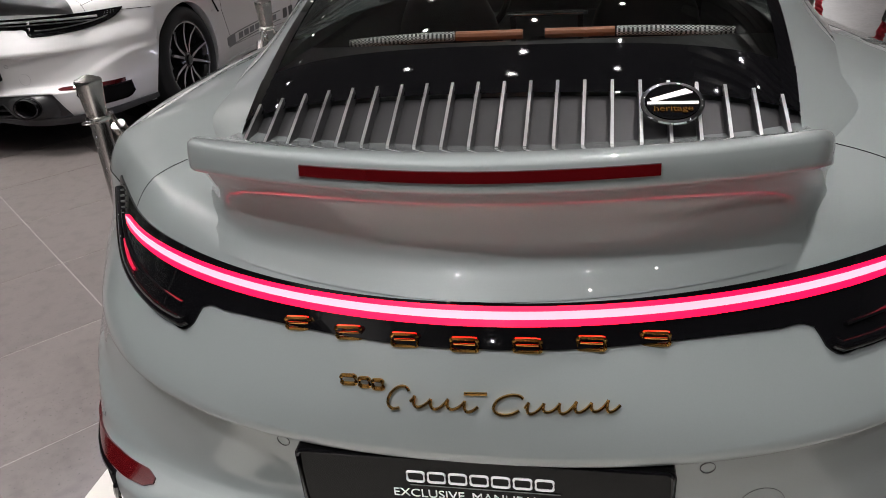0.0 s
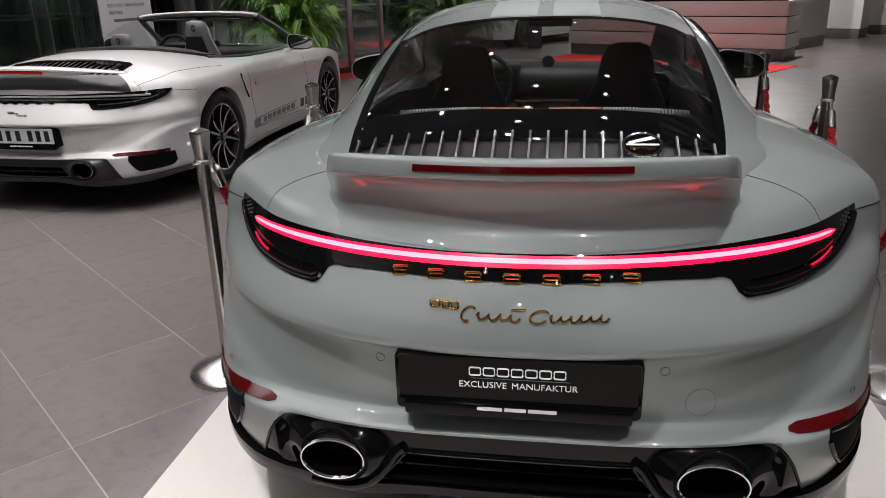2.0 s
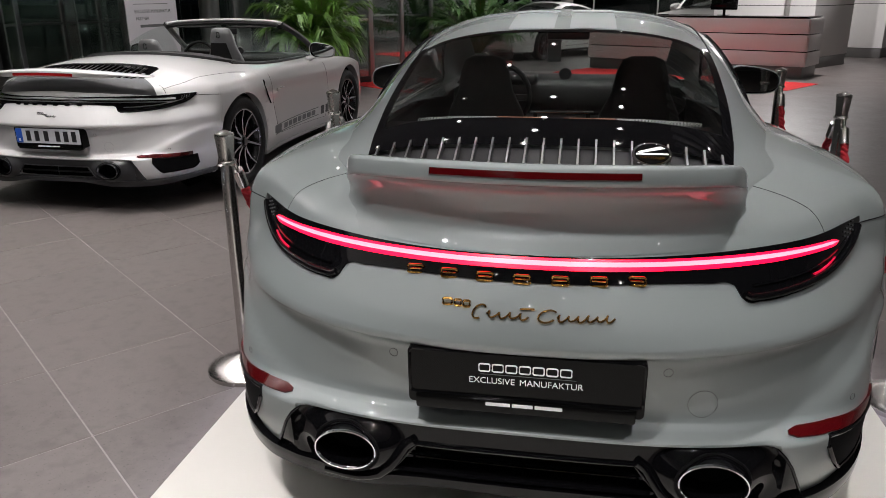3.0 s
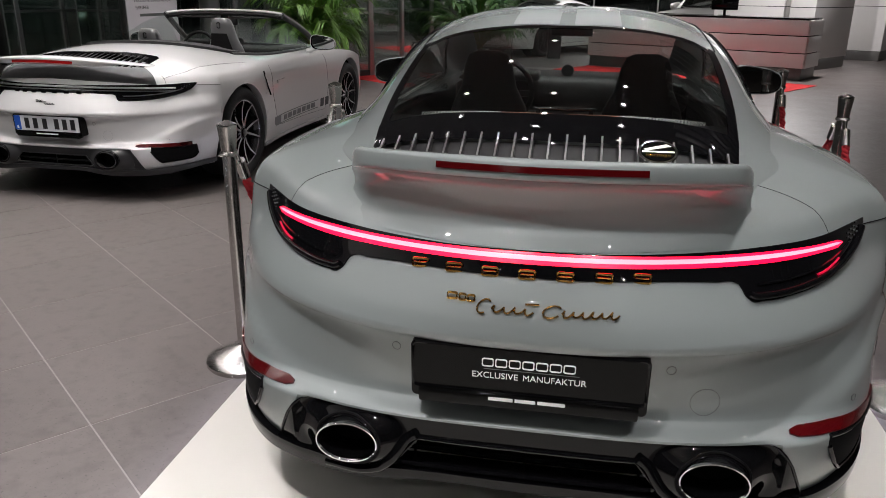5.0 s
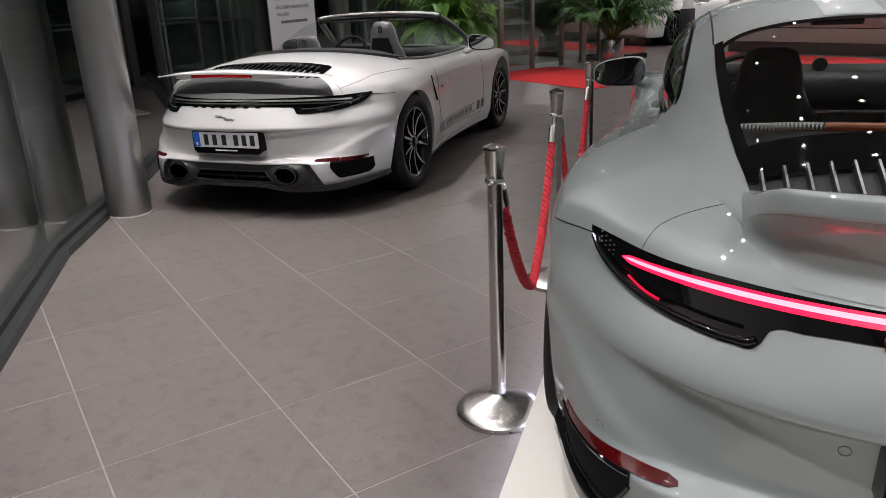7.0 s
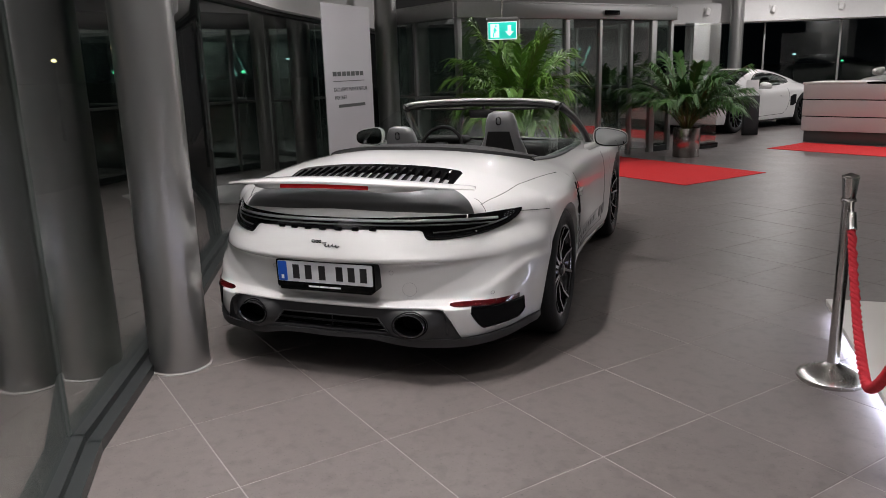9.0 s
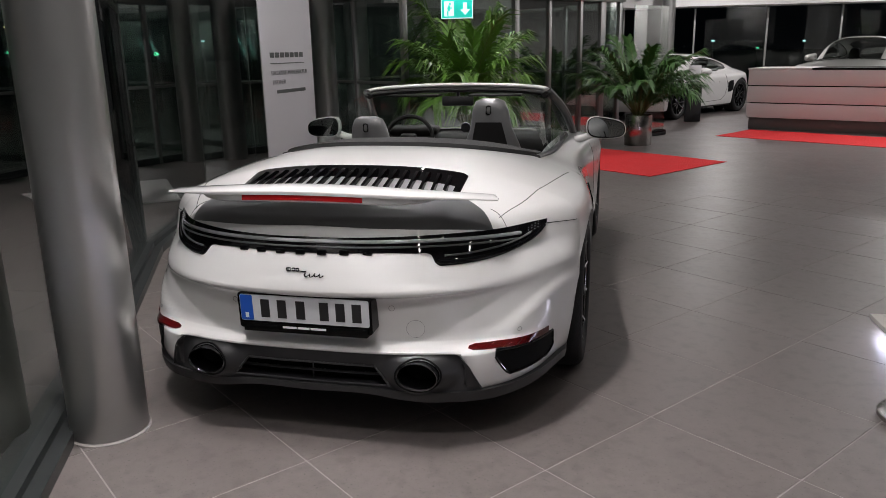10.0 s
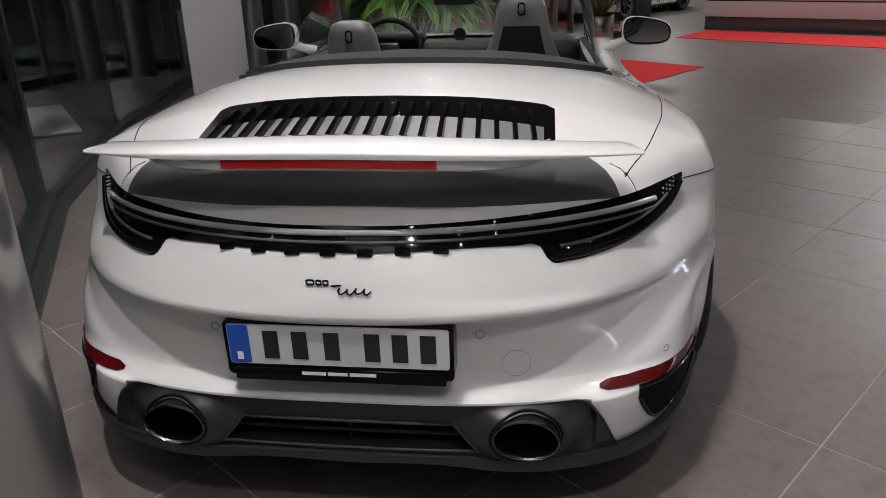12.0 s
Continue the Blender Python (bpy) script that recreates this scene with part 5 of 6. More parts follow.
        low = lambda x: 0.280 + 0.095 * max(0.0, (0.745 - abs(x)) / 0.05) ** 1.3 + 0.03 * max(0.0, (abs(x) - 0.856) / 0.024) ** 2
        high = lambda x: mid(x) - half(x) - 0.005
        part("vent", shape("vent", *tail_slab(sgn * 0.700, sgn * 0.88, lambda x: min(low(x), high(x) - 0.002), high, 0.0025, 40, 6, -0.03), M_GAP, 40), car, "black side vent")
        edge = [(sgn * x, high(x)) for x in (0.70, 0.76, 0.82, 0.88)] + [(sgn * x, min(low(x), high(x) - 0.002)) for x in (0.88, 0.869, 0.858, 0.80, 0.745, 0.735, 0.725, 0.712, 0.70)]
        part("vent_frame", shape("vent_frame", *tail_line(edge, 0.003, 0.0055, 8), M_GLOSS_BLACK), car)
    # parking sensors and the towing-eye cover
    for x, z, r in ((-0.32, 0.551, 0.0105), (0.32, 0.551, 0.0105), (0.405, 0.468, 0.034), (0.775, 0.437, 0.007), (-0.775, 0.437, 0.007)):
        ring = [tail_point(x + r * math.cos(2 * math.pi * k / 28), z + r * math.sin(2 * math.pi * k / 28), 0.0006) for k in range(28)]
        part("cover_line" if r > 0.02 else "parking_sensor", shape("cover_line", *tube(ring, 0.0008 if r < 0.02 else 0.0005, 5, closed=True), M_DARK_GREY), car)
    # shut lines round the engine lid and between bumper and wings
    for sgn in (1, -1) if lit else ():
        path = []
        for k in range(25):
            f = k / 24
            x = 0.722 - 0.222 * f
            y = 0.452 + 0.010 * f - 0.06 * (1 - f) ** 4
            path.append((sgn * x, y, deck_z(sgn * x, y, tree) + 0.0006))
        part("lid_gap", shape("lid_gap", *tube(path, 0.0008, 5), M_GAP), car)
    for sgn in (1, -1):
        path = []
        for k in range(16):
            y = 0.50 + 0.2 * k / 15
            z = 0.785 - 0.015 * k / 15
            x = tail_x(y, z)
            path.append((sgn * (x + 0.0008), y, z))
        part("bumper_gap", shape("bumper_gap", *tube(path, 0.0015, 5), M_GAP), car)


def tail_x(y, z):
    """How far out the shell lies at y and z."""
    lo, hi = 0.0, 2.0
    for _ in range(26):
        mid = (lo + hi) / 2
        if wall_point(mid, z)[1] < y:
            lo = mid
        else:
            hi = mid
    return wall_point(lo, z)[0]


def side_line(points, off=0.0008):
    """Points on the car's right side from (y, z) pairs, densely."""
    path = []
    for (ya, za), (yb, zb) in zip(points, points[1:]):
        steps = max(2, int(max(abs(yb - ya), abs(zb - za)) / 0.03))
        path += [(ya + (yb - ya) * k / steps, za + (zb - za) * k / steps) for k in range(steps)]
    path.append(points[-1])
    return [(tail_x(y, z) + off, y, z) for y, z in path]


def side_slab(y0, y1, low, high, off=0.003, n=30, m=3):
    front = [[(tail_x(y, z) + off, y, z) for z in [low(y) + (high(y) - low(y)) * j / m for j in range(m + 1)]] for y in [y0 + (y1 - y0) * i / n for i in range(n + 1)]]
    back = [[(x - off - 0.008, y, z) for x, y, z in r] for r in front]
    return slab_of(front, back)


def mirrored(piece):
    return [(-x, y, z) for x, y, z in piece[0]], [f[::-1] for f in piece[1]]


def side_details(car, decal, paint):
    for flip in (False, True):
        put = (lambda p: mirrored(p)) if flip else (lambda p: p)
        door = [(1.62, 0.83), (1.58, 0.6), (1.66, 0.4), (1.78, 0.3), (2.9, 0.28), (2.98, 0.5), (2.96, 0.82)]
        part("door_gap", shape("door_gap", *put(tube(side_line(door), 0.0014, 5)), M_GAP), car)
        part("door_handle", shape("door_handle", *put(side_slab(1.72, 1.9, lambda y: 0.672 + 0.006 * math.sin((y - 1.72) * 17), lambda y: 0.698 - 0.004 * math.sin((y - 1.72) * 17), 0.014, 12, 3)), paint, 50), car)
        intake = [(1.5, 0.60), (1.44, 0.68), (1.42, 0.76), (1.43, 0.80)]
        part("side_intake", shape("side_intake", *put(tube(side_line(intake, 0.001), 0.011, 6, flat=0.5)), M_GAP), car)
        part("sill", shape("sill", *put(side_slab(1.42, 3.16, lambda y: 0.17, lambda y: 0.205, 0.012, 24, 2)), paint if decal else M_GLOSS_BLACK, 50), car)
        if decal:
            lo, hi = (lambda y: 0.305 + 0.012 * (y - 1.7)), (lambda y: 0.388 + 0.012 * (y - 1.7))
            part("side_stripe", shape("side_stripe", *put(side_slab(1.63, 2.72, lambda y: lo(y), lambda y: lo(y) + 0.008, 0.002, 26, 1)), M_PRINT_GREY), car, "dark grey stripe decal")
            part("side_stripe", shape("side_stripe", *put(side_slab(1.60, 2.72, lambda y: hi(y) - 0.008, lambda y: hi(y), 0.002, 26, 1)), M_PRINT_GREY), car, "dark grey stripe decal")
            part("side_stripe", shape("side_stripe", *put(side_slab(1.6, 1.78, lambda y: lo(y) + 0.3 * max(0, 1.68 - y), lambda y: hi(y) - 0.002, 0.0024, 6, 2)), M_PRINT_GREY), car, "dark grey stripe decal")
            for k in range(7):
                y = 1.86 + 0.115 * k
                part("stripe_mark", shape("stripe_mark", *put(side_slab(y, y + 0.085, lambda y: lo(y) + 0.018, lambda y: hi(y) - 0.018, 0.0024, 3, 2)), M_PRINT_GREY), car)
            for y in (2.78, 2.9):
                part("stripe_block", shape("stripe_block", *put(side_slab(y, y + 0.08, lo, hi, 0.0024, 3, 2)), M_PRINT_BLACK), car)


def plate_holder(car, tilt):
    """A black number plate holder on the tail."""
    m = pose(0, -0.018, 0.536, tilt, 0, 0)
    out = prism(rounded(0.535, 0.142, 0.012), 0.07)
    ob = part("plate_holder", shape("plate_holder", *out, M_PLATE_BLACK, 35), car, "black plastic plate holder", at=m)
    edge = [(x, -0.002, z + 0.0125) for x, z in rounded(0.525, 0.112, 0.01)]
    part("holder_rim", shape("holder_rim", *tube(edge, 0.003, 6, closed=True), M_GLOSS_BLACK), ob)
    part("holder_ledge", shape("holder_ledge", *box(0.50, 0.05, 0.036, 0.006, (0, 0.015, -0.082)), M_PLATE_BLACK), ob)
    for x, w in ((-0.058, 0.056), (-0.002, 0.047), (0.057, 0.062)):       # a dealer's name, as plain bars
        part("dealer_mark", shape("dealer_mark", *box(w, 0.001, 0.0085, 0, (x, -0.0108, -0.061)), M_PRINT_WHITE, None), ob)
    return ob


def scribble(x0, x1, z, tall, loops, slant):
    """A plain looping stroke that stands for script."""
    pts = []
    n = loops * 18
    for k in range(n + 1):
        f = k / n
        a = 2 * math.pi * loops * f
        h = tall * (0.8 + 0.35 * math.sin(7.3 * f + 1.0) ** 2)
        zz = z + h * math.sin(a)
        pts.append((x0 + (x1 - x0) * f + 0.55 * tall * math.cos(a) + slant * (zz - z), zz))
    return pts


def script_mark(car, mat, x0, x1, z, big):
    """Model script on the tail as plain strokes."""
    w = x1 - x0
    if big:
        strokes = [scribble(x0 + 0.26 * w, x0 + 0.50 * w, z - 0.002, 0.0062, 4, 0.55), scribble(x0 + 0.66 * w, x0 + 0.98 * w, z - 0.002, 0.0062, 6, 0.55)]
        strokes.append([(x0 + (0.225 + 0.035 * math.cos(a)) * w + 0.5 * 0.013 * math.sin(a), z + 0.001 + 0.014 * math.sin(a)) for a in [radians(40 + 260 * k / 20) for k in range(21)]])
        strokes.append([(x0 + (0.615 + 0.05 * math.cos(a)) * w + 0.5 * 0.012 * math.sin(a), z + 0.001 + 0.012 * math.sin(a)) for a in [radians(40 + 290 * k / 20) for k in range(21)]])
        strokes.append([(x0 + 0.46 * w, z + 0.0125), (x0 + 0.54 * w, z + 0.0135)])
    else:
        strokes = [scribble(x0 + 0.48 * w, x1, z - 0.003, 0.006, 4, 0.5), [(x0 + 0.40 * w, z + 0.007), (x0 + 0.56 * w, z + 0.009)]]
    for stroke in strokes:
        path = [tail_point(x, zz, 0.004) for x, zz in stroke]
        part("script_stroke", shape("script_stroke", *tube(path, 0.0023 if big else 0.002, 6), mat, 60), car, "plain metal script stroke")
    wide = (0.026, 0.018, 0.018) if big else (0.021, 0.014, 0.014)
    x, tall = x0, 0.0175 if big else 0.013
    for k in range(3):
        p = tail_point(x + wide[k] / 2, z + 0.013, 0.005)
        ring = [(p[0] + a, p[1], p[2] + b) for a, b in rounded(wide[k] * 0.78, tall * 0.8, 0.003, 3)]
        part("script_block", shape("script_block", *tube(ring, 0.0030 if big else 0.0024, 6, closed=True), mat), car)
        x += wide[k] + 0.002


def letter_blocks(car, mat, z, hollow):
    """Seven raised blocks under the light strip, in place of a name."""
    for k in range(7):
        x = -0.262 + 0.0828 * k
        p = tail_point(x, z - 0.040 * (x / 0.78) ** 2, 0.006)
        if hollow:
            ring = [(p[0] + a, p[1] - 0.002, p[2] + b) for a, b in rounded(0.036, 0.019, 0.004, 3)]
            part("raised_block", shape("raised_block", *merged(tube(ring, 0.0028, 6, closed=True), box(0.03, 0.003, 0.003, 0.0008, (p[0], p[1] - 0.001, p[2] - 0.0015))), mat), car)
        else:
            part("raised_block", shape("raised_block", *box(0.036, 0.01, 0.019, 0.003, (p[0], p[1], p[2] - 0.0095)), mat), car)


# ---- the grey coupe on its platform ----
def ducktail(car, tree):
    top = [(0.37, 0.925), (0.30, 0.945), (0.22, 0.972), (0.14, 1.000), (0.085, 1.0165), (0.066, 1.0195), (0.056, 1.0195), (0.049, 1.0165), (0.0455, 1.011), (0.0425, 0.998), (0.0405, 0.985), (0.0405, 0.980), (0.043, 0.9755), (0.048, 0.974)]
    face = [(0.058, 0.9715), (0.070, 0.966), (0.0805, 0.955), (0.0880, 0.940), (0.0935, 0.922), (0.097, 0.902), (0.100, 0.884), (0.101, 0.868), (0.100, 0.857), (0.096, 0.847), (0.087, 0.836), (0.066, 0.8135)]
    prof = top + face
    run = [0.0]
    for (y0, z0), (y1, z1) in zip(prof, prof[1:]):
        run.append(run[-1] + math.hypot(y1 - y0, z1 - z0))
    xs = [0.43 * i / 14 for i in range(15)] + [0.43 + 0.074 * math.sin(math.pi / 2 * i / 14) for i in range(1, 15)] + [0.508 + 0.09 * i / 10 for i in range(1, 11)]
    rows = []
    for x in [-q for q in xs[:0:-1]] + xs:
        q = abs(x)
        lip = math.sqrt(max(0.0, 1 - (max(0.0, q - 0.43) / 0.074) ** 2.2))
        wide = 1 - smooth((q - 0.39) / 0.125)
        push = tail_y(round(q, 4), 0.845) - tail_y(0.0, 0.845) + 0.03 * (max(0.0, q - 0.42) / 0.08) ** 2
        y_end = tail_y(round(q, 4), 0.835) + 0.012
        row = []
        for i, (y, z) in enumerate(prof):
            f = run[i] / run[-1]
            low = i >= len(top)
            g = (i - len(top) + 1) / len(face) if low else 0.0
            w = lip * (1 - smooth(g * 1.6)) + wide * smooth(g * 1.6) if low else lip
            yy = y + push * (1 - y)
            zz = z - 0.022 * (q / 0.5) ** 2 * (z > 0.93)
            yb = (0.37 + push) * (1 - f) + y_end * f
            zb = deck_z(x, max(yb, y_end), tree) - 0.004
            if z < 0.845:
                yb, zb = tail_y(round(q, 4), z) + 0.006, z
                yy = min(yy, tail_y(round(q, 4), z) - 0.0025)
            row.append((x, yy * w + yb * (1 - w), zz * w + zb * (1 - w)))
        rows.append(row)
    part("ducktail", shape("ducktail", *grid(rows), M_GREY, 50), car, "fixed grey ducktail spoiler")
    # high brake light in its rear edge
    front, back = [], []
    for i in range(25):
        x = -0.232 + 0.464 * i / 24
        y = 0.0425 + (tail_y(round(abs(x), 4), 0.845) - tail_y(0.0, 0.845)) * (1 - 0.0425)
        d = 0.022 * (x / 0.5) ** 2
        front.append([(x, y - 0.0045, 0.9925 - d), (x, y - 0.003, 0.999 - d), (x, y - 0.001, 1.0065 - d)])
        back.append([(x, y + 0.012, z) for _, _, z in front[-1]])
    part("brake_light", shape("brake_light", *slab_of(front, back), M_RED_LENS), car, "unlit dark red high brake light")


def grey_coupe():
    car, tree = car_base(pose(-0.085, 0.853, PLAT_Z, 0, 0, 1.6), M_GREY, "grey sports coupe with a ducktail spoiler, parked on a white platform", (0.56, 0.66, 2.98))
    tail_details(car, tree, M_GREY, M_DIFFUSER, True, M_CHROME)
    side_details(car, False, M_GREY)
    ducktail(car, tree)
    inner = [(y + (2.1 - y) * 0.03, z + (1.04 - z) * 0.06) for y, z in SIDE_WIN]
    path = [(y, z) for y, z in rounded_path([(y, z) for y, z in SIDE_WIN])]
    for sgn in (1, -1):
        part("pillar", shape("pillar", *weld(cabin_side_skin(sgn, lambda y, z: in_outline(y, z, inner))), M_GREY, 40), car, "grey roof pillar")
    flat = lambda v: lambda x: v
    part("roof", shape("roof", *cabin_patch(win_top, screen_top, lambda y: win_edge(min(y, 1.6)), 0.0006), M_GREY, 40), car, "grey roof with a paler double stripe")
    for x0, x1 in ((-0.21, -0.03), (0.03, 0.21)):
        rows = [[(x, y, cabin_at(x, y) + 0.0026) for y in [1.57 + 1.0 * j / 24 for j in range(25)]] for x in [x0 + (x1 - x0) * i / 5 for i in range(6)]]
        part("roof_stripe", shape("roof_stripe", *grid(rows), M_WHITE_STRIPE, 40), car, "pale grey stripe")
    part("rear_window", shape("rear_window", *cabin_patch(flat(0.50), win_top, win_edge, -0.001), M_CAR_GLASS, 40), car, "dark tinted rear window")
    part("window_band", shape("window_band", *cabin_patch(flat(0.49), flat(0.645), win_edge, 0.0012, 28, 8), M_GLOSS_BLACK, 40), car)
    # dark printed edge of the window
    for sgn in (1, -1):
        rows = [[(sgn * x, y, cabin_at(x, y) + 0.0008) for x in (win_edge(y) - 0.03, win_edge(y) - 0.015, win_edge(y) - 0.002)] for y in [0.5 + 1.0 * j / 30 for j in range(31)]]
        part("window_edge", shape("window_edge", *grid(rows), M_GLOSS_BLACK, 40), car)
    rows = [[(x, win_top(x) - d, cabin_at(x, win_top(x) - d) + 0.0008) for d in (0.05, 0.03, 0.002)] for x in [-win_edge(1.5) + 0.004 + (2 * win_edge(1.5) - 0.008) * i / 30 for i in range(31)]]
    part("window_edge", shape("window_edge", *grid(rows), M_GLOSS_BLACK, 40), car)
    part("windscreen", shape("windscreen", *cabin_patch(screen_top, flat(3.24), lambda y: win_edge(1.6) + 0.0 * y, 0.0), M_CLEAR_GLASS, 40), car, "clear windscreen")
    for sgn in (1, -1):
        pts = [(sgn * (cabin_x(y, z) + 0.001), y, z) for y, z in path]
        mid = Vector((sgn * (cabin_x(2.1, 1.05) + 0.001), 2.1, 1.05))
        rings = []
        for f in (1.0, 0.75, 0.5, 0.25, 0.02):
            ring = []
            for y, z in path:
                yy, zz = 2.0 + (y - 2.0) * f, 1.03 + (z - 1.03) * f
                ring.append((sgn * (cabin_x(yy, zz) + 0.0015), yy, zz))
            rings.append(ring)
        part("side_window", shape("side_window", *grid(rings, wrap_v=True), M_SIDE_GLASS, 50), car, "dark tinted side window")
        part("window_trim", shape("window_trim", *tube(pts, 0.009, 6, closed=True), M_GLOSS_BLACK), car)
        part("belt_trim", shape("belt_trim", *tube([(sgn * (cabin_x(y, z - 0.016) + 0.003), y, z - 0.016) for y, z in path if z < 0.95], 0.005, 6), M_CHROME), car, "bright belt strip")
    # seam across the roof edge
    for sgn in (1, -1):
        rows = [(sgn * (win_edge(1.6) - 0.001), y, cabin_at(win_edge(1.6), y) + 0.0012) for y in [1.5 + 1.1 * j / 24 for j in range(25)]]
        part("roof_seam", shape("roof_seam", *tube(rows, 0.0035, 5), M_GAP), car)
    # engine grille: dark plate and bright upright fins
    part("grille_plate", shape("grille_plate", *cabin_patch(flat(0.345), flat(0.50), win_edge, -0.012, 28, 6), M_SATIN_BLACK, 40), car, "dark grey grille plate")
    for k in range(21):
        x = -0.463 + 0.926 * k / 20
        low = [(x * 0.985, 0.345), (x * 0.99, 0.40), (x * 0.995, 0.45), (x, 0.505)]
        rows = []
        for xx, y in low:
            z = cabin_at(xx, y)
            rows.append([(xx - 0.0035, y, z - 0.012), (xx - 0.003, y, z + 0.012), (xx + 0.003, y, z + 0.012), (xx + 0.0035, y, z - 0.012)])
        v, f = grid(rows)
        f.append((12, 13, 14, 15))
        fin = part("grille_fin", shape("grille_fin", v, f, M_SATIN_BLACK, 30), car)
        cap = [[(xx - 0.0027, y, cabin_at(xx, y) + 0.0128), (xx + 0.0027, y, cabin_at(xx, y) + 0.0128)] for xx, y in low]
        part("fin_cap", shape("fin_cap", *grid(cap), M_ALU, None), fin, "bright metal cap")
    # round badge on the fins
    badge = part("badge", shape("badge", *lathe([(0.0, 0.0), (0.047, 0.0), (0.05, 0.003), (0.05, 0.007), (0.047, 0.0085), (0.044, 0.0075), (0.0, 0.0075)], 40), M_CHROME), car, "round enamel badge with a chrome rim", at=pose(0.278, 0.425, 0.972, 24, 0, 0))
    part("badge_face", shape("badge_face", *lathe([(0.0, 0.0088), (0.043, 0.0082)], 36), M_GLOSS_BLACK, None), badge)
    part("badge_sash", shape("badge_sash", [(-0.036, 0.006, 0.0096), (0.022, 0.03, 0.0096), (0.034, 0.02, 0.0096), (-0.03, -0.002, 0.0096)], [(3, 2, 1, 0)], M_PRINT_WHITE, None), badge)
    part("badge_bar", shape("badge_bar", [(-0.04, -0.008, 0.0096), (0.04, -0.008, 0.0096), (0.04, -0.001, 0.0096), (-0.04, -0.001, 0.0096)], [(0, 1, 2, 3)], M_PRINT_WHITE, None), badge)
    word = part("writing", lettering("heritage", 0.019, M_GOLD), badge, "small gold word")
    word.matrix_basis = pose(0, -0.019, 0.0094, -90, 0, 0)
    # tail marks and plate
    letter_blocks(car, M_GOLD, 0.767, True)
    script_mark(car, M_GOLD, -0.19, 0.195, 0.698, True)
    holder = plate_holder(car, 2)
    for k in range(7):
        ring = [(-0.090 + 0.0305 * k + x, -0.0016, 0.0315 + z) for x, z in rounded(0.0245, 0.0185, 0.004, 3)]
        part("logo_bar", shape("logo_bar", *tube(ring, 0.0019, 5, closed=True), M_PRINT_WHITE, None), holder)
    part("rule", shape("rule", *box(0.215, 0.001, 0.0014, 0, (0.008, -0.0012, 0.014)), M_PRINT_GREY, None), holder)
    for word, x in (("EXCLUSIVE", -0.0735), ("MANUFAKTUR", 0.0605)):
        text = part("writing", lettering(word, 0.0215, M_PRINT_WHITE, 0.0004), holder, "white printed word")
        text.matrix_basis = pose(x, -0.0012, -0.002)
    # inside
    for sgn, h in ((-1, 1.0), (1, 1.0)):
        seat(car, sgn * 0.335, 2.2, M_SEAT, 1.05)
    part("cabin_floor", shape("cabin_floor", *box(1.36, 2.4, 0.05, 0, (0, 1.95, 0.28)), M_SEAT), car)
    part("cabin_side", shape("cabin_side", *merged(box(0.04, 2.3, 0.56, 0.01, (0.70, 1.95, 0.3)), box(0.04, 2.3, 0.56, 0.01, (-0.70, 1.95, 0.3))), M_SEAT), car)
    part("dashboard", shape("dashboard", *merged(box(1.3, 0.42, 0.2, 0.07, (0, 2.99, 0.715), 0, 3), box(0.34, 0.16, 0.06, 0.025, (-0.335, 2.83, 0.885), 0, 3), box(0.3, 0.5, 0.3, 0.05, (0, 2.5, 0.33))), M_SEAT), car)
    part("dash_screen", shape("dash_screen", *box(0.27, 0.02, 0.1, 0.006, (0.02, 2.8, 0.78)), M_CLEAR_STRIP), car)
    part("dash_clock", shape("dash_clock", *lathe([(0.0, 0.0), (0.032, 0.0), (0.036, -0.01), (0.03, -0.05)], 20), M_SATIN_BLACK), car, at=pose(-0.015, 2.84, 0.942, 90, 0, 0))
    part("cross_bar", shape("cross_bar", *box(0.29, 0.03, 0.012, 0.004, (0, 1.99, 0.846)), M_CHROME), car, "bright metal bar behind the seats")
    part("bar_post", shape("bar_post", *merged(box(0.02, 0.02, 0.53, 0.003, (-0.12, 2.0, 0.32)), box(0.02, 0.02, 0.53, 0.003, (0.12, 2.0, 0.32))), M_SATIN_BLACK), car)
    part("rear_shelf", shape("rear_shelf", *box(1.2, 0.5, 0.05, 0.01, (0, 0.92, 0.88)), M_SEAT), car)
    for sgn in (1, -1):
        roll = part("rear_seat", shape("rear_seat", *box(0.5, 0.1, 0.42, 0.04, (sgn * 0.29, 1.3, 0.48), 0, 3), M_TAN), car, "tan leather rear seat back")
        part("seat_check", shape("seat_check", *tube([(sgn * (0.22 + 0.3 * k / 8), 1.3, 0.920 - 0.012 * (k / 8) ** 2) for k in range(9)], 0.013, 10), M_CHECK), roll, "black and white checked cloth")
        part("seat_roll", shape("seat_roll", *tube([(sgn * (0.03 + 0.185 * k / 6), 1.3, 0.920) for k in range(7)], 0.013, 10), M_TAN), roll)
    part("inner_mirror", shape("inner_mirror", *box(0.22, 0.025, 0.06, 0.015, (0, 2.62, 1.14)), M_SATIN_BLACK), car)
    steering_wheel(car, -0.37, 2.62, 0.84)
    for sgn in (1, -1):
        mirror(car, sgn, M_GREY, 0.948, 2.62, 0.94)
    return car


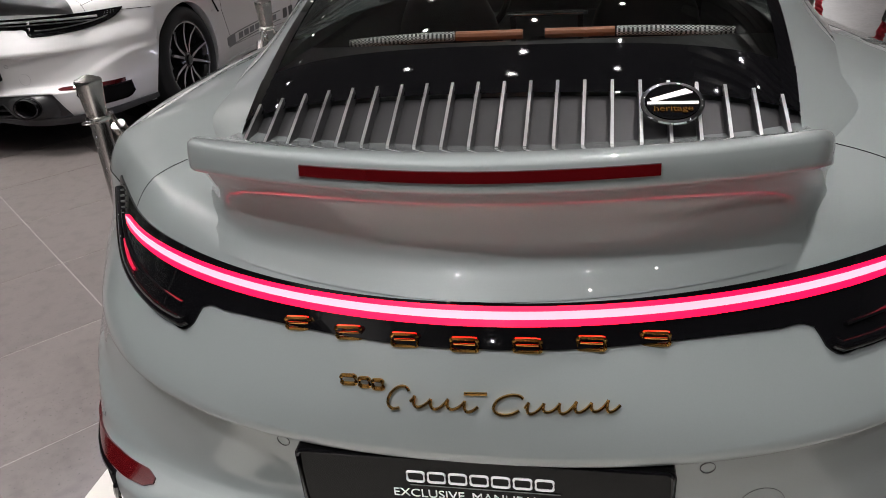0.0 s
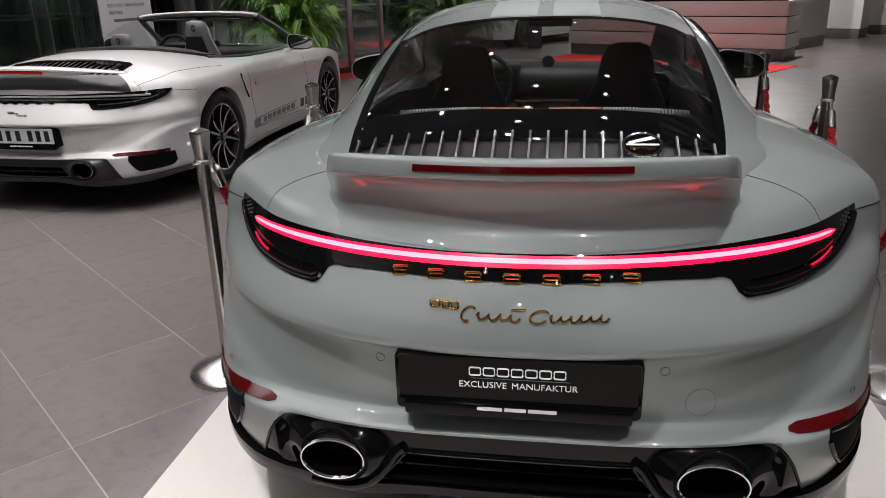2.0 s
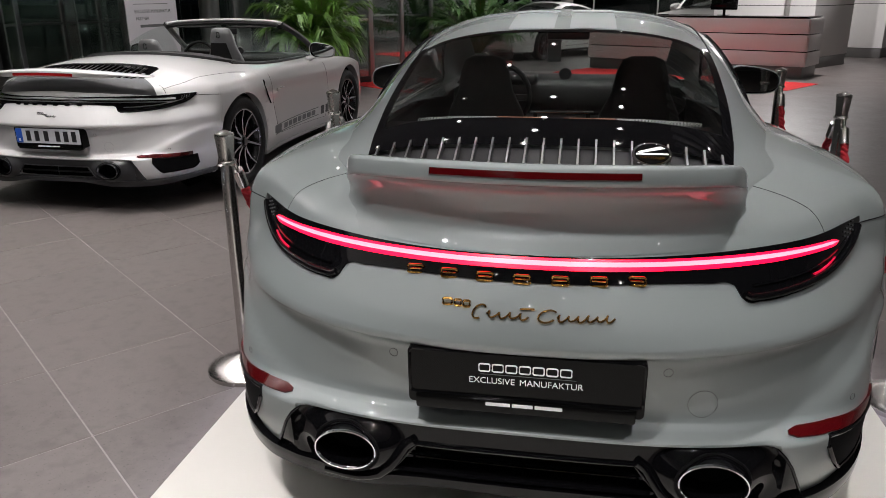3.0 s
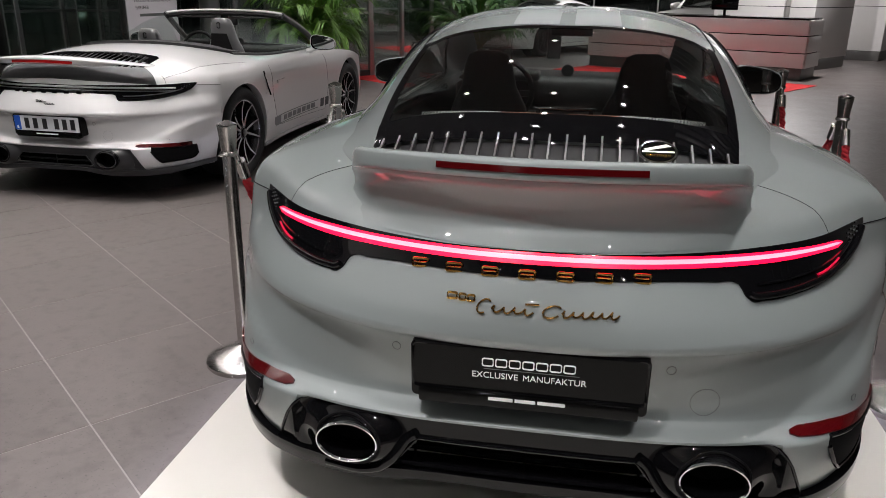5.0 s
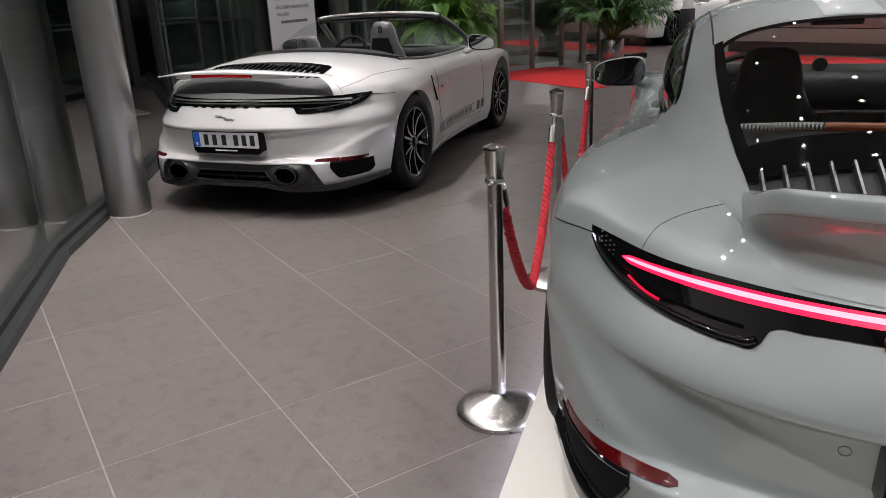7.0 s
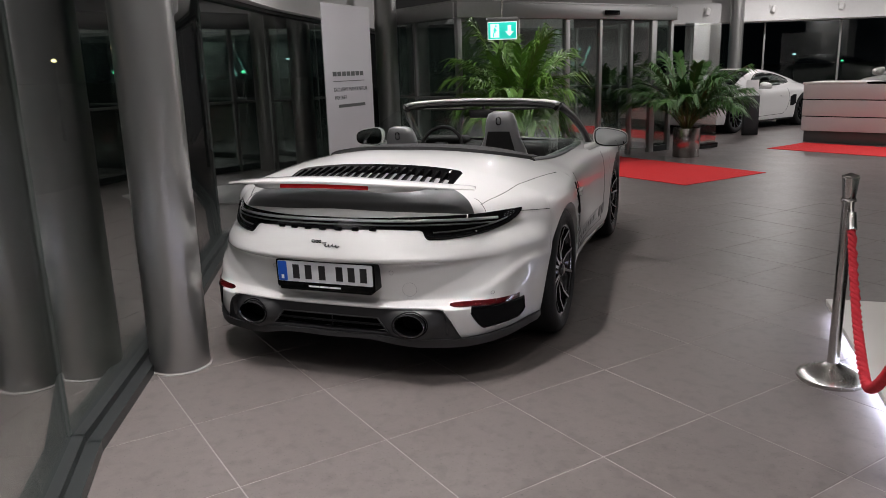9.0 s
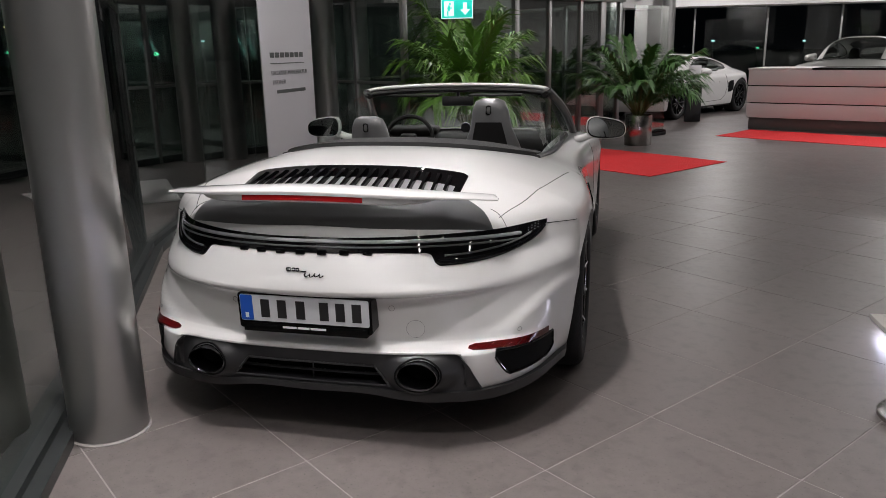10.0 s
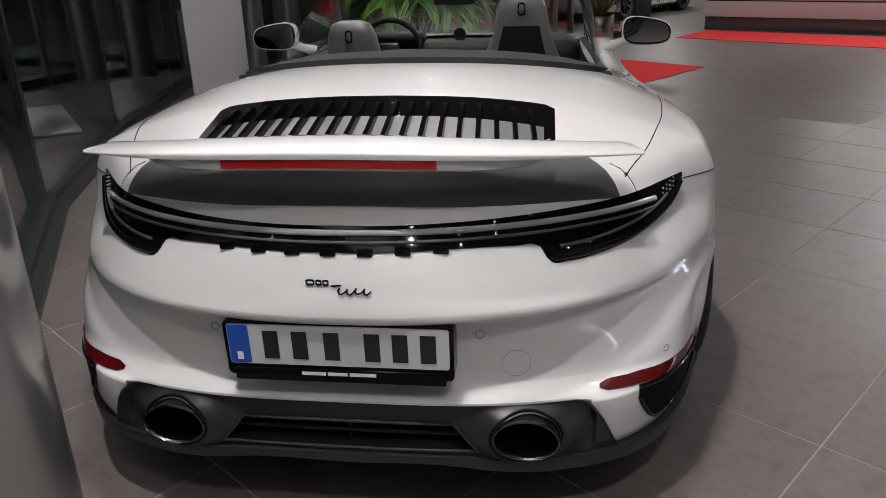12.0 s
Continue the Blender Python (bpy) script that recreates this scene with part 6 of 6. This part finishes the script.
# ---- the white open car ----
def white_wing(car, tree):
    edge_y = lambda x: 0.0 + 0.24 * (abs(x) / 0.69) ** 2.4
    height = lambda x: 0.99 - 0.058 * (abs(x) / 0.69) ** 2
    rows = []
    for i in range(61):
        x = -0.69 + 1.38 * i / 60
        q = abs(x) / 0.69
        chord = 0.21 - 0.08 * q**1.6
        if q > 0.93:
            chord *= math.sqrt(max(0.02, 1 - ((q - 0.93) / 0.07) ** 2))
        y0, z0 = edge_y(x), height(x)
        th = 0.0075 * (1 - 0.65 * q * q)
        deep = 0.006 * max(0.0, 1 - (q / 0.8) ** 4) + 0.004 - 0.0025 * q**3
        prof = [(0.0, 0.0), (0.004, th * 0.6), (0.03, th), (0.3, th * 1.25), (0.6, th * 1.0), (0.9, -0.2 * th), (1.0, -0.9 * th), (0.95, -1.4 * th), (0.6, -0.6 * th - 0.5 * deep), (0.3, -0.55 * th - deep), (0.05, -0.3 * th - deep), (0.006, -deep)]
        rows.append([(x, y0 + chord * c, z0 + d + 0.004 * math.sin(c * 3)) for c, d in prof])
    part("wing", shape("wing", *grid(rows, wrap_v=True), M_WHITE, 50), car, "raised white rear wing blade")
    # painted foot of the wing with the brake light
    rows = []
    for i in range(41):
        x = 0.475 * math.sin(math.pi / 2 * (-1 + i / 20))
        q = abs(x) / 0.475
        t = math.sqrt(max(0.0, 1 - q**5))
        y0, z = edge_y(x) + 0.010 + 0.06 * (1 - t), height(x)
        rows.append([(x, y0 + 0.12, z - 0.004), (x, y0, z - 0.004), (x, y0 - 0.002, z - 0.012), (x, y0 - 0.002, z - 0.010 - 0.024 * t), (x, y0 + 0.006, z - 0.01 - 0.029 * t), (x, y0 + 0.06, z - 0.012 - 0.031 * t), (x, y0 + 0.14, z - 0.014 - 0.031 * t)])
    part("wing_foot", shape("wing_foot", *grid(rows), M_WHITE, 50), car)
    front, back = [], []
    for i in range(21):
        x = -0.236 + 0.472 * i / 20
        y, z = edge_y(x) + 0.008, height(x)
        front.append([(x, y - 0.003, z - 0.030), (x, y - 0.004, z - 0.019), (x, y - 0.003, z - 0.009)])
        back.append([(x, y + 0.01, zz) for _, _, zz in front[-1]])
    part("brake_light", shape("brake_light", *slab_of(front, back), M_RED_BRIGHT), car, "red high brake light")
    # hollow dark tray between the wing and the lid's edge, running out to a point at each end
    rows = []
    for i in range(65):
        x = 0.652 * math.sin(math.pi / 2 * (-1 + i / 32))
        q = abs(x) / 0.652
        near = 0.104 + 0.24 * q**2.2
        far = min(0.27 + 0.30 * q**2.4, 0.346 + 0.60 * (0.652 - abs(x)))
        rise = max(0.0, 1 - q**4)
        row = [(x, near - 0.006, deck_z(x, near, tree) - 0.012)]
        for f in (0.0, 0.05, 0.12, 0.22, 0.35, 0.5, 0.65, 0.8, 0.92, 1.0):
            y = near + (far - near) * f
            ground = deck_z(x, y, tree)
            z = 0.862 + 0.060 * smooth(f * 1.15) ** 0.8 - 0.022 * q**2
            row.append((x, y, ground + 0.0025 + max(0.0, z - ground) * rise * min(1.0, f * 9)))
        rows.append(row)
    # its dark grey also holds the shade that falls below the wing
    part("wing_tray", shape("wing_tray", *grid(rows), M_TRAY, 50), car, "dark grey hollow tray under the wing, with shade in its colour")


def white_cabriolet():
    car, tree = car_base(pose(-3.742, 3.893, 0, 0, 0, -0.9), M_WHITE, "white open-top sports car with a raised rear wing and black wheels", (0.66, 1.46, 2.98))
    tail_details(car, tree, M_WHITE, M_DIFFUSER_SATIN, False, M_PIPE_RING)
    side_details(car, True, M_WHITE)
    white_wing(car, tree)
    # engine grille on the deck
    glo, ghi = (lambda x: 0.34), (lambda x: 0.69 - 0.015 * (abs(x) / 0.5) ** 2 - 0.04 * max(0.0, (abs(x) - 0.46) / 0.045) ** 2)
    part("grille_frame", shape("grille_frame", *deck_slab(tree, -0.492, 0.492, glo, ghi, 0.004, 40, 8), M_GLOSS_BLACK, 40), car, "gloss black grille frame")
    part("grille_plate", shape("grille_plate", *deck_slab(tree, -0.462, 0.462, lambda x: 0.34, lambda x: 0.535 - 0.012 * (abs(x) / 0.5) ** 2, 0.0065, 40, 6), M_GRILLE_SILVER, 40), car, "silver grille plate")
    for k in range(19):
        x = -0.432 + 0.864 * k / 18
        rows = []
        for f in (0, 0.3, 0.6, 0.9, 1.0):
            y = 0.34 + (0.285 - 0.012 * (abs(x) / 0.5) ** 2) * f
            xx = x * (1.03 - 0.05 * f)
            z = deck_z(xx, y, tree)
            h = 0.022 if f < 0.95 else 0.012
            rows.append([(xx - 0.009, y, z + 0.004), (xx - 0.0065, y, z + h), (xx + 0.0065, y, z + h), (xx + 0.009, y, z + 0.004)])
        part("grille_fin", shape("grille_fin", *grid(rows), M_GLOSS_BLACK, 30), car)
    hood = curve_of((0.40, 0.668), (0.55, 0.735), (0.72, 0.79), (1.0, 0.84), (1.28, 0.868))
    for sgn in (1, -1):      # lid lines: round the hood, and from the wing to the lamp
        path = [(sgn * hood(y), y, deck_z(sgn * hood(y), y, tree) + 0.0004) for y in [0.40 + 0.88 * k / 28 for k in range(29)]]
        part("hood_gap", shape("hood_gap", *tube(path, 0.0016, 5), M_GAP), car)
        path = [(sgn * (0.63 + 0.105 * f), 0.425 - 0.06 * f**1.5, 0) for f in [k / 12 for k in range(13)]]
        part("lid_gap", shape("lid_gap", *tube([(x, y, deck_z(x, y, tree) + 0.0004) for x, y, _ in path], 0.0013, 5), M_GAP), car)
    # cloth cover behind the seats and trim round the open cabin
    cover = deck_slab(tree, -0.70, 0.70, lambda x: 1.12 + 0.30 * (abs(x) / 0.7) ** 4, lambda x: 1.5 + 0.03 * (abs(x) / 0.7) ** 2, 0.02, 40, 8, -0.02)
    part("soft_top_cover", shape("soft_top_cover", *cover, M_CLOTH, 40), car, "black cloth soft-top cover")
    for sgn in (1, -1):
        trim = [(sgn * (0.695 + 0.02 * math.sin(math.pi * f)), 1.38 + 1.65 * f, deck_z(sgn * 0.71, 1.38 + 1.65 * f, tree) + 0.004) for f in [k / 24 for k in range(25)]]
        part("belt_trim", shape("belt_trim", *tube(trim, 0.022, 8, flat=0.6), M_SATIN_BLACK), car)
    # windscreen frame, glass and sun visors
    top = [(0.62 * math.sin(a), 2.62 + 0.10 * math.cos(a) - 0.04, 1.205 + 0.035 * math.cos(a)) for a in [radians(-90 + 180 * k / 24) for k in range(25)]]
    part("screen_header", shape("screen_header", *tube([(x, y, z + 0.004) for x, y, z in top], 0.027, 12, flat=0.55), M_WHITE), car, "white windscreen header")
    part("header_lining", shape("header_lining", *tube([(x * 0.985, y - 0.008, z - 0.026) for x, y, z in top], 0.03, 10, flat=0.7), M_SEAT), car)
    for sgn in (1, -1):
        a, b = Vector((sgn * 0.62, 2.58, 1.205)), Vector((sgn * 0.745, 3.2, 0.87))
        path = [a.lerp(b, k / 8) + Vector((sgn * 0.02 * math.sin(math.pi * k / 8), 0, 0.02 * math.sin(math.pi * k / 8))) for k in range(9)]
        part("screen_pillar", shape("screen_pillar", *tube(path, 0.028, 10), M_SATIN_BLACK), car, "black windscreen pillar")
        vis = box(0.36, 0.14, 0.014, 0.006, (sgn * 0.28, 2.57, 1.175))
        part("sun_visor", shape("sun_visor", *vis, M_SEAT), car)
        # raised side glass
        rows = []
        for k in range(13):
            f = k / 12
            yb, yt = 1.72 + 1.25 * f, 1.86 + 0.76 * f
            zt = 1.03 + 0.16 * math.sin(f * math.pi / 2)
            xb = 0.735
            rows.append([(sgn * (xb - 0.10 * g), yb + (yt - yb) * g, 0.86 + (zt - 0.86) * g) for g in (0, 0.35, 0.7, 1.0)])
        part("side_glass", shape("side_glass", *grid(rows), M_CLEAR_GLASS, 50), car, "raised clear side window")
    rows = []
    for i in range(17):
        f = -1 + 2 * i / 16
        rows.append([(f * (0.6 + 0.13 * g), 2.66 - 0.08 * f**2 + (0.72 - 0.12 * f**2) * g, 1.225 - 0.03 * f**2 - 0.34 * g - 0.02 * math.sin(g * math.pi)) for g in [k / 8 for k in range(9)]])
    part("windscreen", shape("windscreen", *grid(rows), M_CLEAR_GLASS, 50), car, "clear windscreen")
    part("inner_mirror", shape("inner_mirror", *merged(box(0.22, 0.025, 0.065, 0.015, (0, 2.66, 1.105)), box(0.02, 0.03, 0.06, 0.005, (0, 2.68, 1.16))), M_SATIN_BLACK), car)
    # inside
    part("cabin_floor", shape("cabin_floor", *box(1.4, 1.7, 0.05, 0, (0, 2.2, 0.28)), M_SEAT), car)
    part("cabin_side", shape("cabin_side", *merged(box(0.06, 1.6, 0.56, 0.02, (0.70, 2.2, 0.3)), box(0.06, 1.6, 0.56, 0.02, (-0.70, 2.2, 0.3)), box(1.4, 0.06, 0.66, 0.02, (0, 1.42, 0.3))), M_SEAT), car)
    part("dashboard", shape("dashboard", *merged(box(1.36, 0.4, 0.2, 0.07, (0, 2.98, 0.70), 0, 3), box(0.3, 0.7, 0.3, 0.05, (0, 2.4, 0.33)), box(0.36, 0.16, 0.07, 0.03, (-0.37, 2.86, 0.88), 0, 3)), M_SEAT), car)
    clock = part("dash_clock", shape("dash_clock", *lathe([(0.0, 0.0), (0.035, 0.0), (0.038, -0.01), (0.03, -0.04)], 20), M_SATIN_BLACK), car, at=pose(0, 2.9, 0.93, 90, 0, 0))
    for sgn, lift in ((-1, -0.1), (1, 0.0)):
        s = seat(car, sgn * 0.37, 2.24, M_SEAT_SHELL, 1.17 + lift * 1.4)
        top_z = 0.36 + 0.72 * (1.17 + lift * 1.4)
        rows = [[(sgn * 0.37 + dx, 1.798 + 0.058 * g, top_z - 0.13 - 0.3 * g) for dx in (-0.075 - 0.07 * g, -0.03, 0.03, 0.075 + 0.07 * g)] for g in (0, 0.3, 0.65, 1.0)]
        part("backrest_inset", shape("backrest_inset", *grid(rows), M_SEAT, 40), s, "black leather inset")
        part("belt_guide", shape("belt_guide", *tube([(sgn * 0.37 + x, 1.80, top_z - 0.062 + z) for x, z in rounded(0.026, 0.046, 0.01, 3)], 0.004, 6, closed=True), M_GLOSS_BLACK), s)
    steering_wheel(car, -0.37, 2.70, 0.86)
    for sgn in (1, -1):
        mirror(car, sgn, M_WHITE, 1.0, 2.66, 0.955)
    # tail marks and plate
    letter_blocks(car, M_GLOSS_BLACK, 0.7615, False)
    script_mark(car, M_GLOSS_BLACK, -0.06, 0.085, 0.69, False)
    holder = plate_holder(car, 2)
    plate = part("number_plate", shape("number_plate", *prism(rounded(0.515, 0.104, 0.008), 0.004), M_PLATE_WHITE, 35), holder, "pale reflective number plate", at=pose(0, -0.0035, 0.0125))
    part("plate_band", shape("plate_band", *prism(rounded(0.05, 0.1, 0.006), 0.002), M_PLATE_BLUE, 35), plate, "blue country band", at=pose(-0.231, -0.001, 0))
    part("band_mark", shape("band_mark", *box(0.014, 0.001, 0.02, 0, (-0.231, -0.0022, -0.04)), M_PRINT_WHITE, None), plate)
    for k, x in enumerate((-0.155, -0.087, -0.012, 0.082, 0.146, 0.21)):
        part("plate_bar", shape("plate_bar", *box(0.036, 0.0012, 0.072, 0, (x, -0.0008, -0.036)), M_PRINT_BLACK, None), plate)
    return car


grey = grey_coupe()
white = white_cabriolet()


# ---- two more cars, far back in the hall ----
def far_coupe(at, paint, label, intake):
    car, tree = car_base(at, paint, label, (0.56, 0.66, 2.98))
    inner = [(y + (2.1 - y) * 0.03, z + (1.04 - z) * 0.06) for y, z in SIDE_WIN]
    path = rounded_path(SIDE_WIN)
    flat = lambda v: lambda x: v
    for sgn in (1, -1):
        part("pillar", shape("pillar", *weld(cabin_side_skin(sgn, lambda y, z: in_outline(y, z, inner))), paint, 40), car)
        rings = [[(sgn * (cabin_x(2.0 + (y - 2.0) * f, 1.03 + (z - 1.03) * f) + 0.0015), 2.0 + (y - 2.0) * f, 1.03 + (z - 1.03) * f) for y, z in path] for f in (1.0, 0.75, 0.5, 0.25, 0.02)]
        part("side_window", shape("side_window", *grid(rings, wrap_v=True), M_SIDE_GLASS, 50), car, "dark side window")
        part("window_trim", shape("window_trim", *tube(rings[0], 0.01, 6, closed=True), M_GLOSS_BLACK), car)
        mirror(car, sgn, paint, 0.985, 2.62, 0.93)
    part("roof", shape("roof", *cabin_patch(win_top, screen_top, lambda y: win_edge(min(y, 1.6)), 0.0006), paint, 40), car)
    part("rear_window", shape("rear_window", *cabin_patch(flat(0.36), win_top, win_edge, -0.001), M_CAR_GLASS, 40), car)
    part("windscreen", shape("windscreen", *cabin_patch(screen_top, flat(3.24), lambda y: win_edge(1.6) + 0.0 * y, 0.0), M_CAR_GLASS, 40), car)
    for sgn in (1, -1):
        seat(car, sgn * 0.37, 2.02, M_SEAT)
    part("cabin_floor", shape("cabin_floor", *box(1.36, 2.4, 0.05, 0, (0, 1.95, 0.28)), M_SEAT), car)
    part("dashboard", shape("dashboard", *box(1.3, 0.35, 0.2, 0.06, (0, 2.95, 0.68)), M_SEAT), car)
    for flip in (False, True):
        put = (lambda p: mirrored(p)) if flip else (lambda p: p)
        door = [(1.62, 0.83), (1.58, 0.6), (1.66, 0.4), (1.78, 0.3), (2.9, 0.28), (2.98, 0.5), (2.96, 0.82)]
        part("door_gap", shape("door_gap", *put(tube(side_line(door), 0.004, 5)), M_GAP), car)
        part("door_handle", shape("door_handle", *put(side_slab(1.72, 1.9, lambda y: 0.675, lambda y: 0.695, 0.014, 8, 2)), paint, 50), car)
        part("sill", shape("sill", *put(side_slab(1.42, 3.16, lambda y: 0.17, lambda y: 0.205, 0.012, 24, 2)), M_GLOSS_BLACK, 50), car)
        if intake:
            part("side_intake", shape("side_intake", *put(side_slab(1.36, 1.56, lambda y: 0.46 + 0.5 * max(0, 1.46 - y), lambda y: 0.70 - 0.4 * max(0, y - 1.46), 0.004, 12, 4)), M_GAP, 40), car, "black side air intake")
        lamp = [[(0.62 + 0.09 * math.cos(a) * r, 4.02 + 0.13 * math.sin(a) * r, deck_z(0.62 + 0.09 * math.cos(a) * r, 4.02 + 0.13 * math.sin(a) * r, tree) + 0.004) for a in [2 * math.pi * k / 20 for k in range(20)]] for r in (1.0, 0.6, 0.05)]
        part("headlamp", shape("headlamp", *put(grid(lamp, wrap_v=True)), M_CLEAR_STRIP, 50), car, "clear oval headlamp")
    return car


far_coupe(pose(-0.24, 21.16, 0, 0, 0, 146.6), M_WHITE, "white mid-engined coupe parked far back in the hall", True)
suv = far_coupe(pose(3.9, 22.6, 0, 0, 0, 150), M_SILVER, "silver car parked far back behind the reception desk", False)
suv.scale = (1.04, 1.06, 1.22)


# ---- floor of stone tiles with pale joints ----
def build_floor():
    floor = part("floor", shape("floor", *box(24.0, 37.0, 0.03, 0, (1.6, 10.3, -0.0315)), M_GROUT, None))
    tagged(floor, "grey stone floor tiles with pale joints, laid on the diagonal", "floor", kind="structure")
    near, rest = [], []
    for i in range(-32, 40):
        for j in range(-24, 44):
            p = GRID_AT + E1 * (PITCH_U * (i + 0.5)) + E2 * (PITCH_V * (j + 0.5))
            if -10.2 < p.x < 12.5 and -8.6 < p.y < 28:
                if -5.4 < p.x < 0.6 and -0.6 < p.y < 9.5:
                    near.append(p)
                else:
                    rest.append(p)
    near.sort(key=lambda p: (p - Vector((-2.6, 3.6, 0))).length)
    rest += near[290:]
    w, h, t, e = PITCH_U / 2 - 0.0028, PITCH_V / 2 - 0.0028, 0.004, 0.0008
    top = [(-w + e, -h + e, 0), (w - e, -h + e, 0), (w - e, h - e, 0), (-w + e, h - e, 0)]
    low = [(-w, -h, -e), (w, -h, -e), (w, h, -e), (-w, h, -e)]
    base = [(x, y, -t) for x, y, z in low]
    verts = top + low + base
    faces = [(0, 1, 2, 3)] + [(a, 4 + a, 4 + (a + 1) % 4, (a + 1) % 4) for a in range(4)] + [(4 + a, 8 + a, 8 + (a + 1) % 4, 4 + (a + 1) % 4) for a in range(4)]
    me = shape("tile", verts, faces, M_TILE, None)
    for p in near[:290]:
        part("tile", me, floor, at=pose(p.x, p.y, 0, 0, 0, GRID_TURN))
    vs, fs = [], []
    for p in rest:
        k = len(vs)
        m = pose(p.x, p.y, 0, 0, 0, GRID_TURN)
        vs += [tuple(m @ Vector(v)) for v in top]
        fs.append((k, k + 1, k + 2, k + 3))
    field = part("tile_field", shape("tile_field", vs, fs, M_TILE, None), floor)
    tagged(field, kind="stuff")


build_floor()
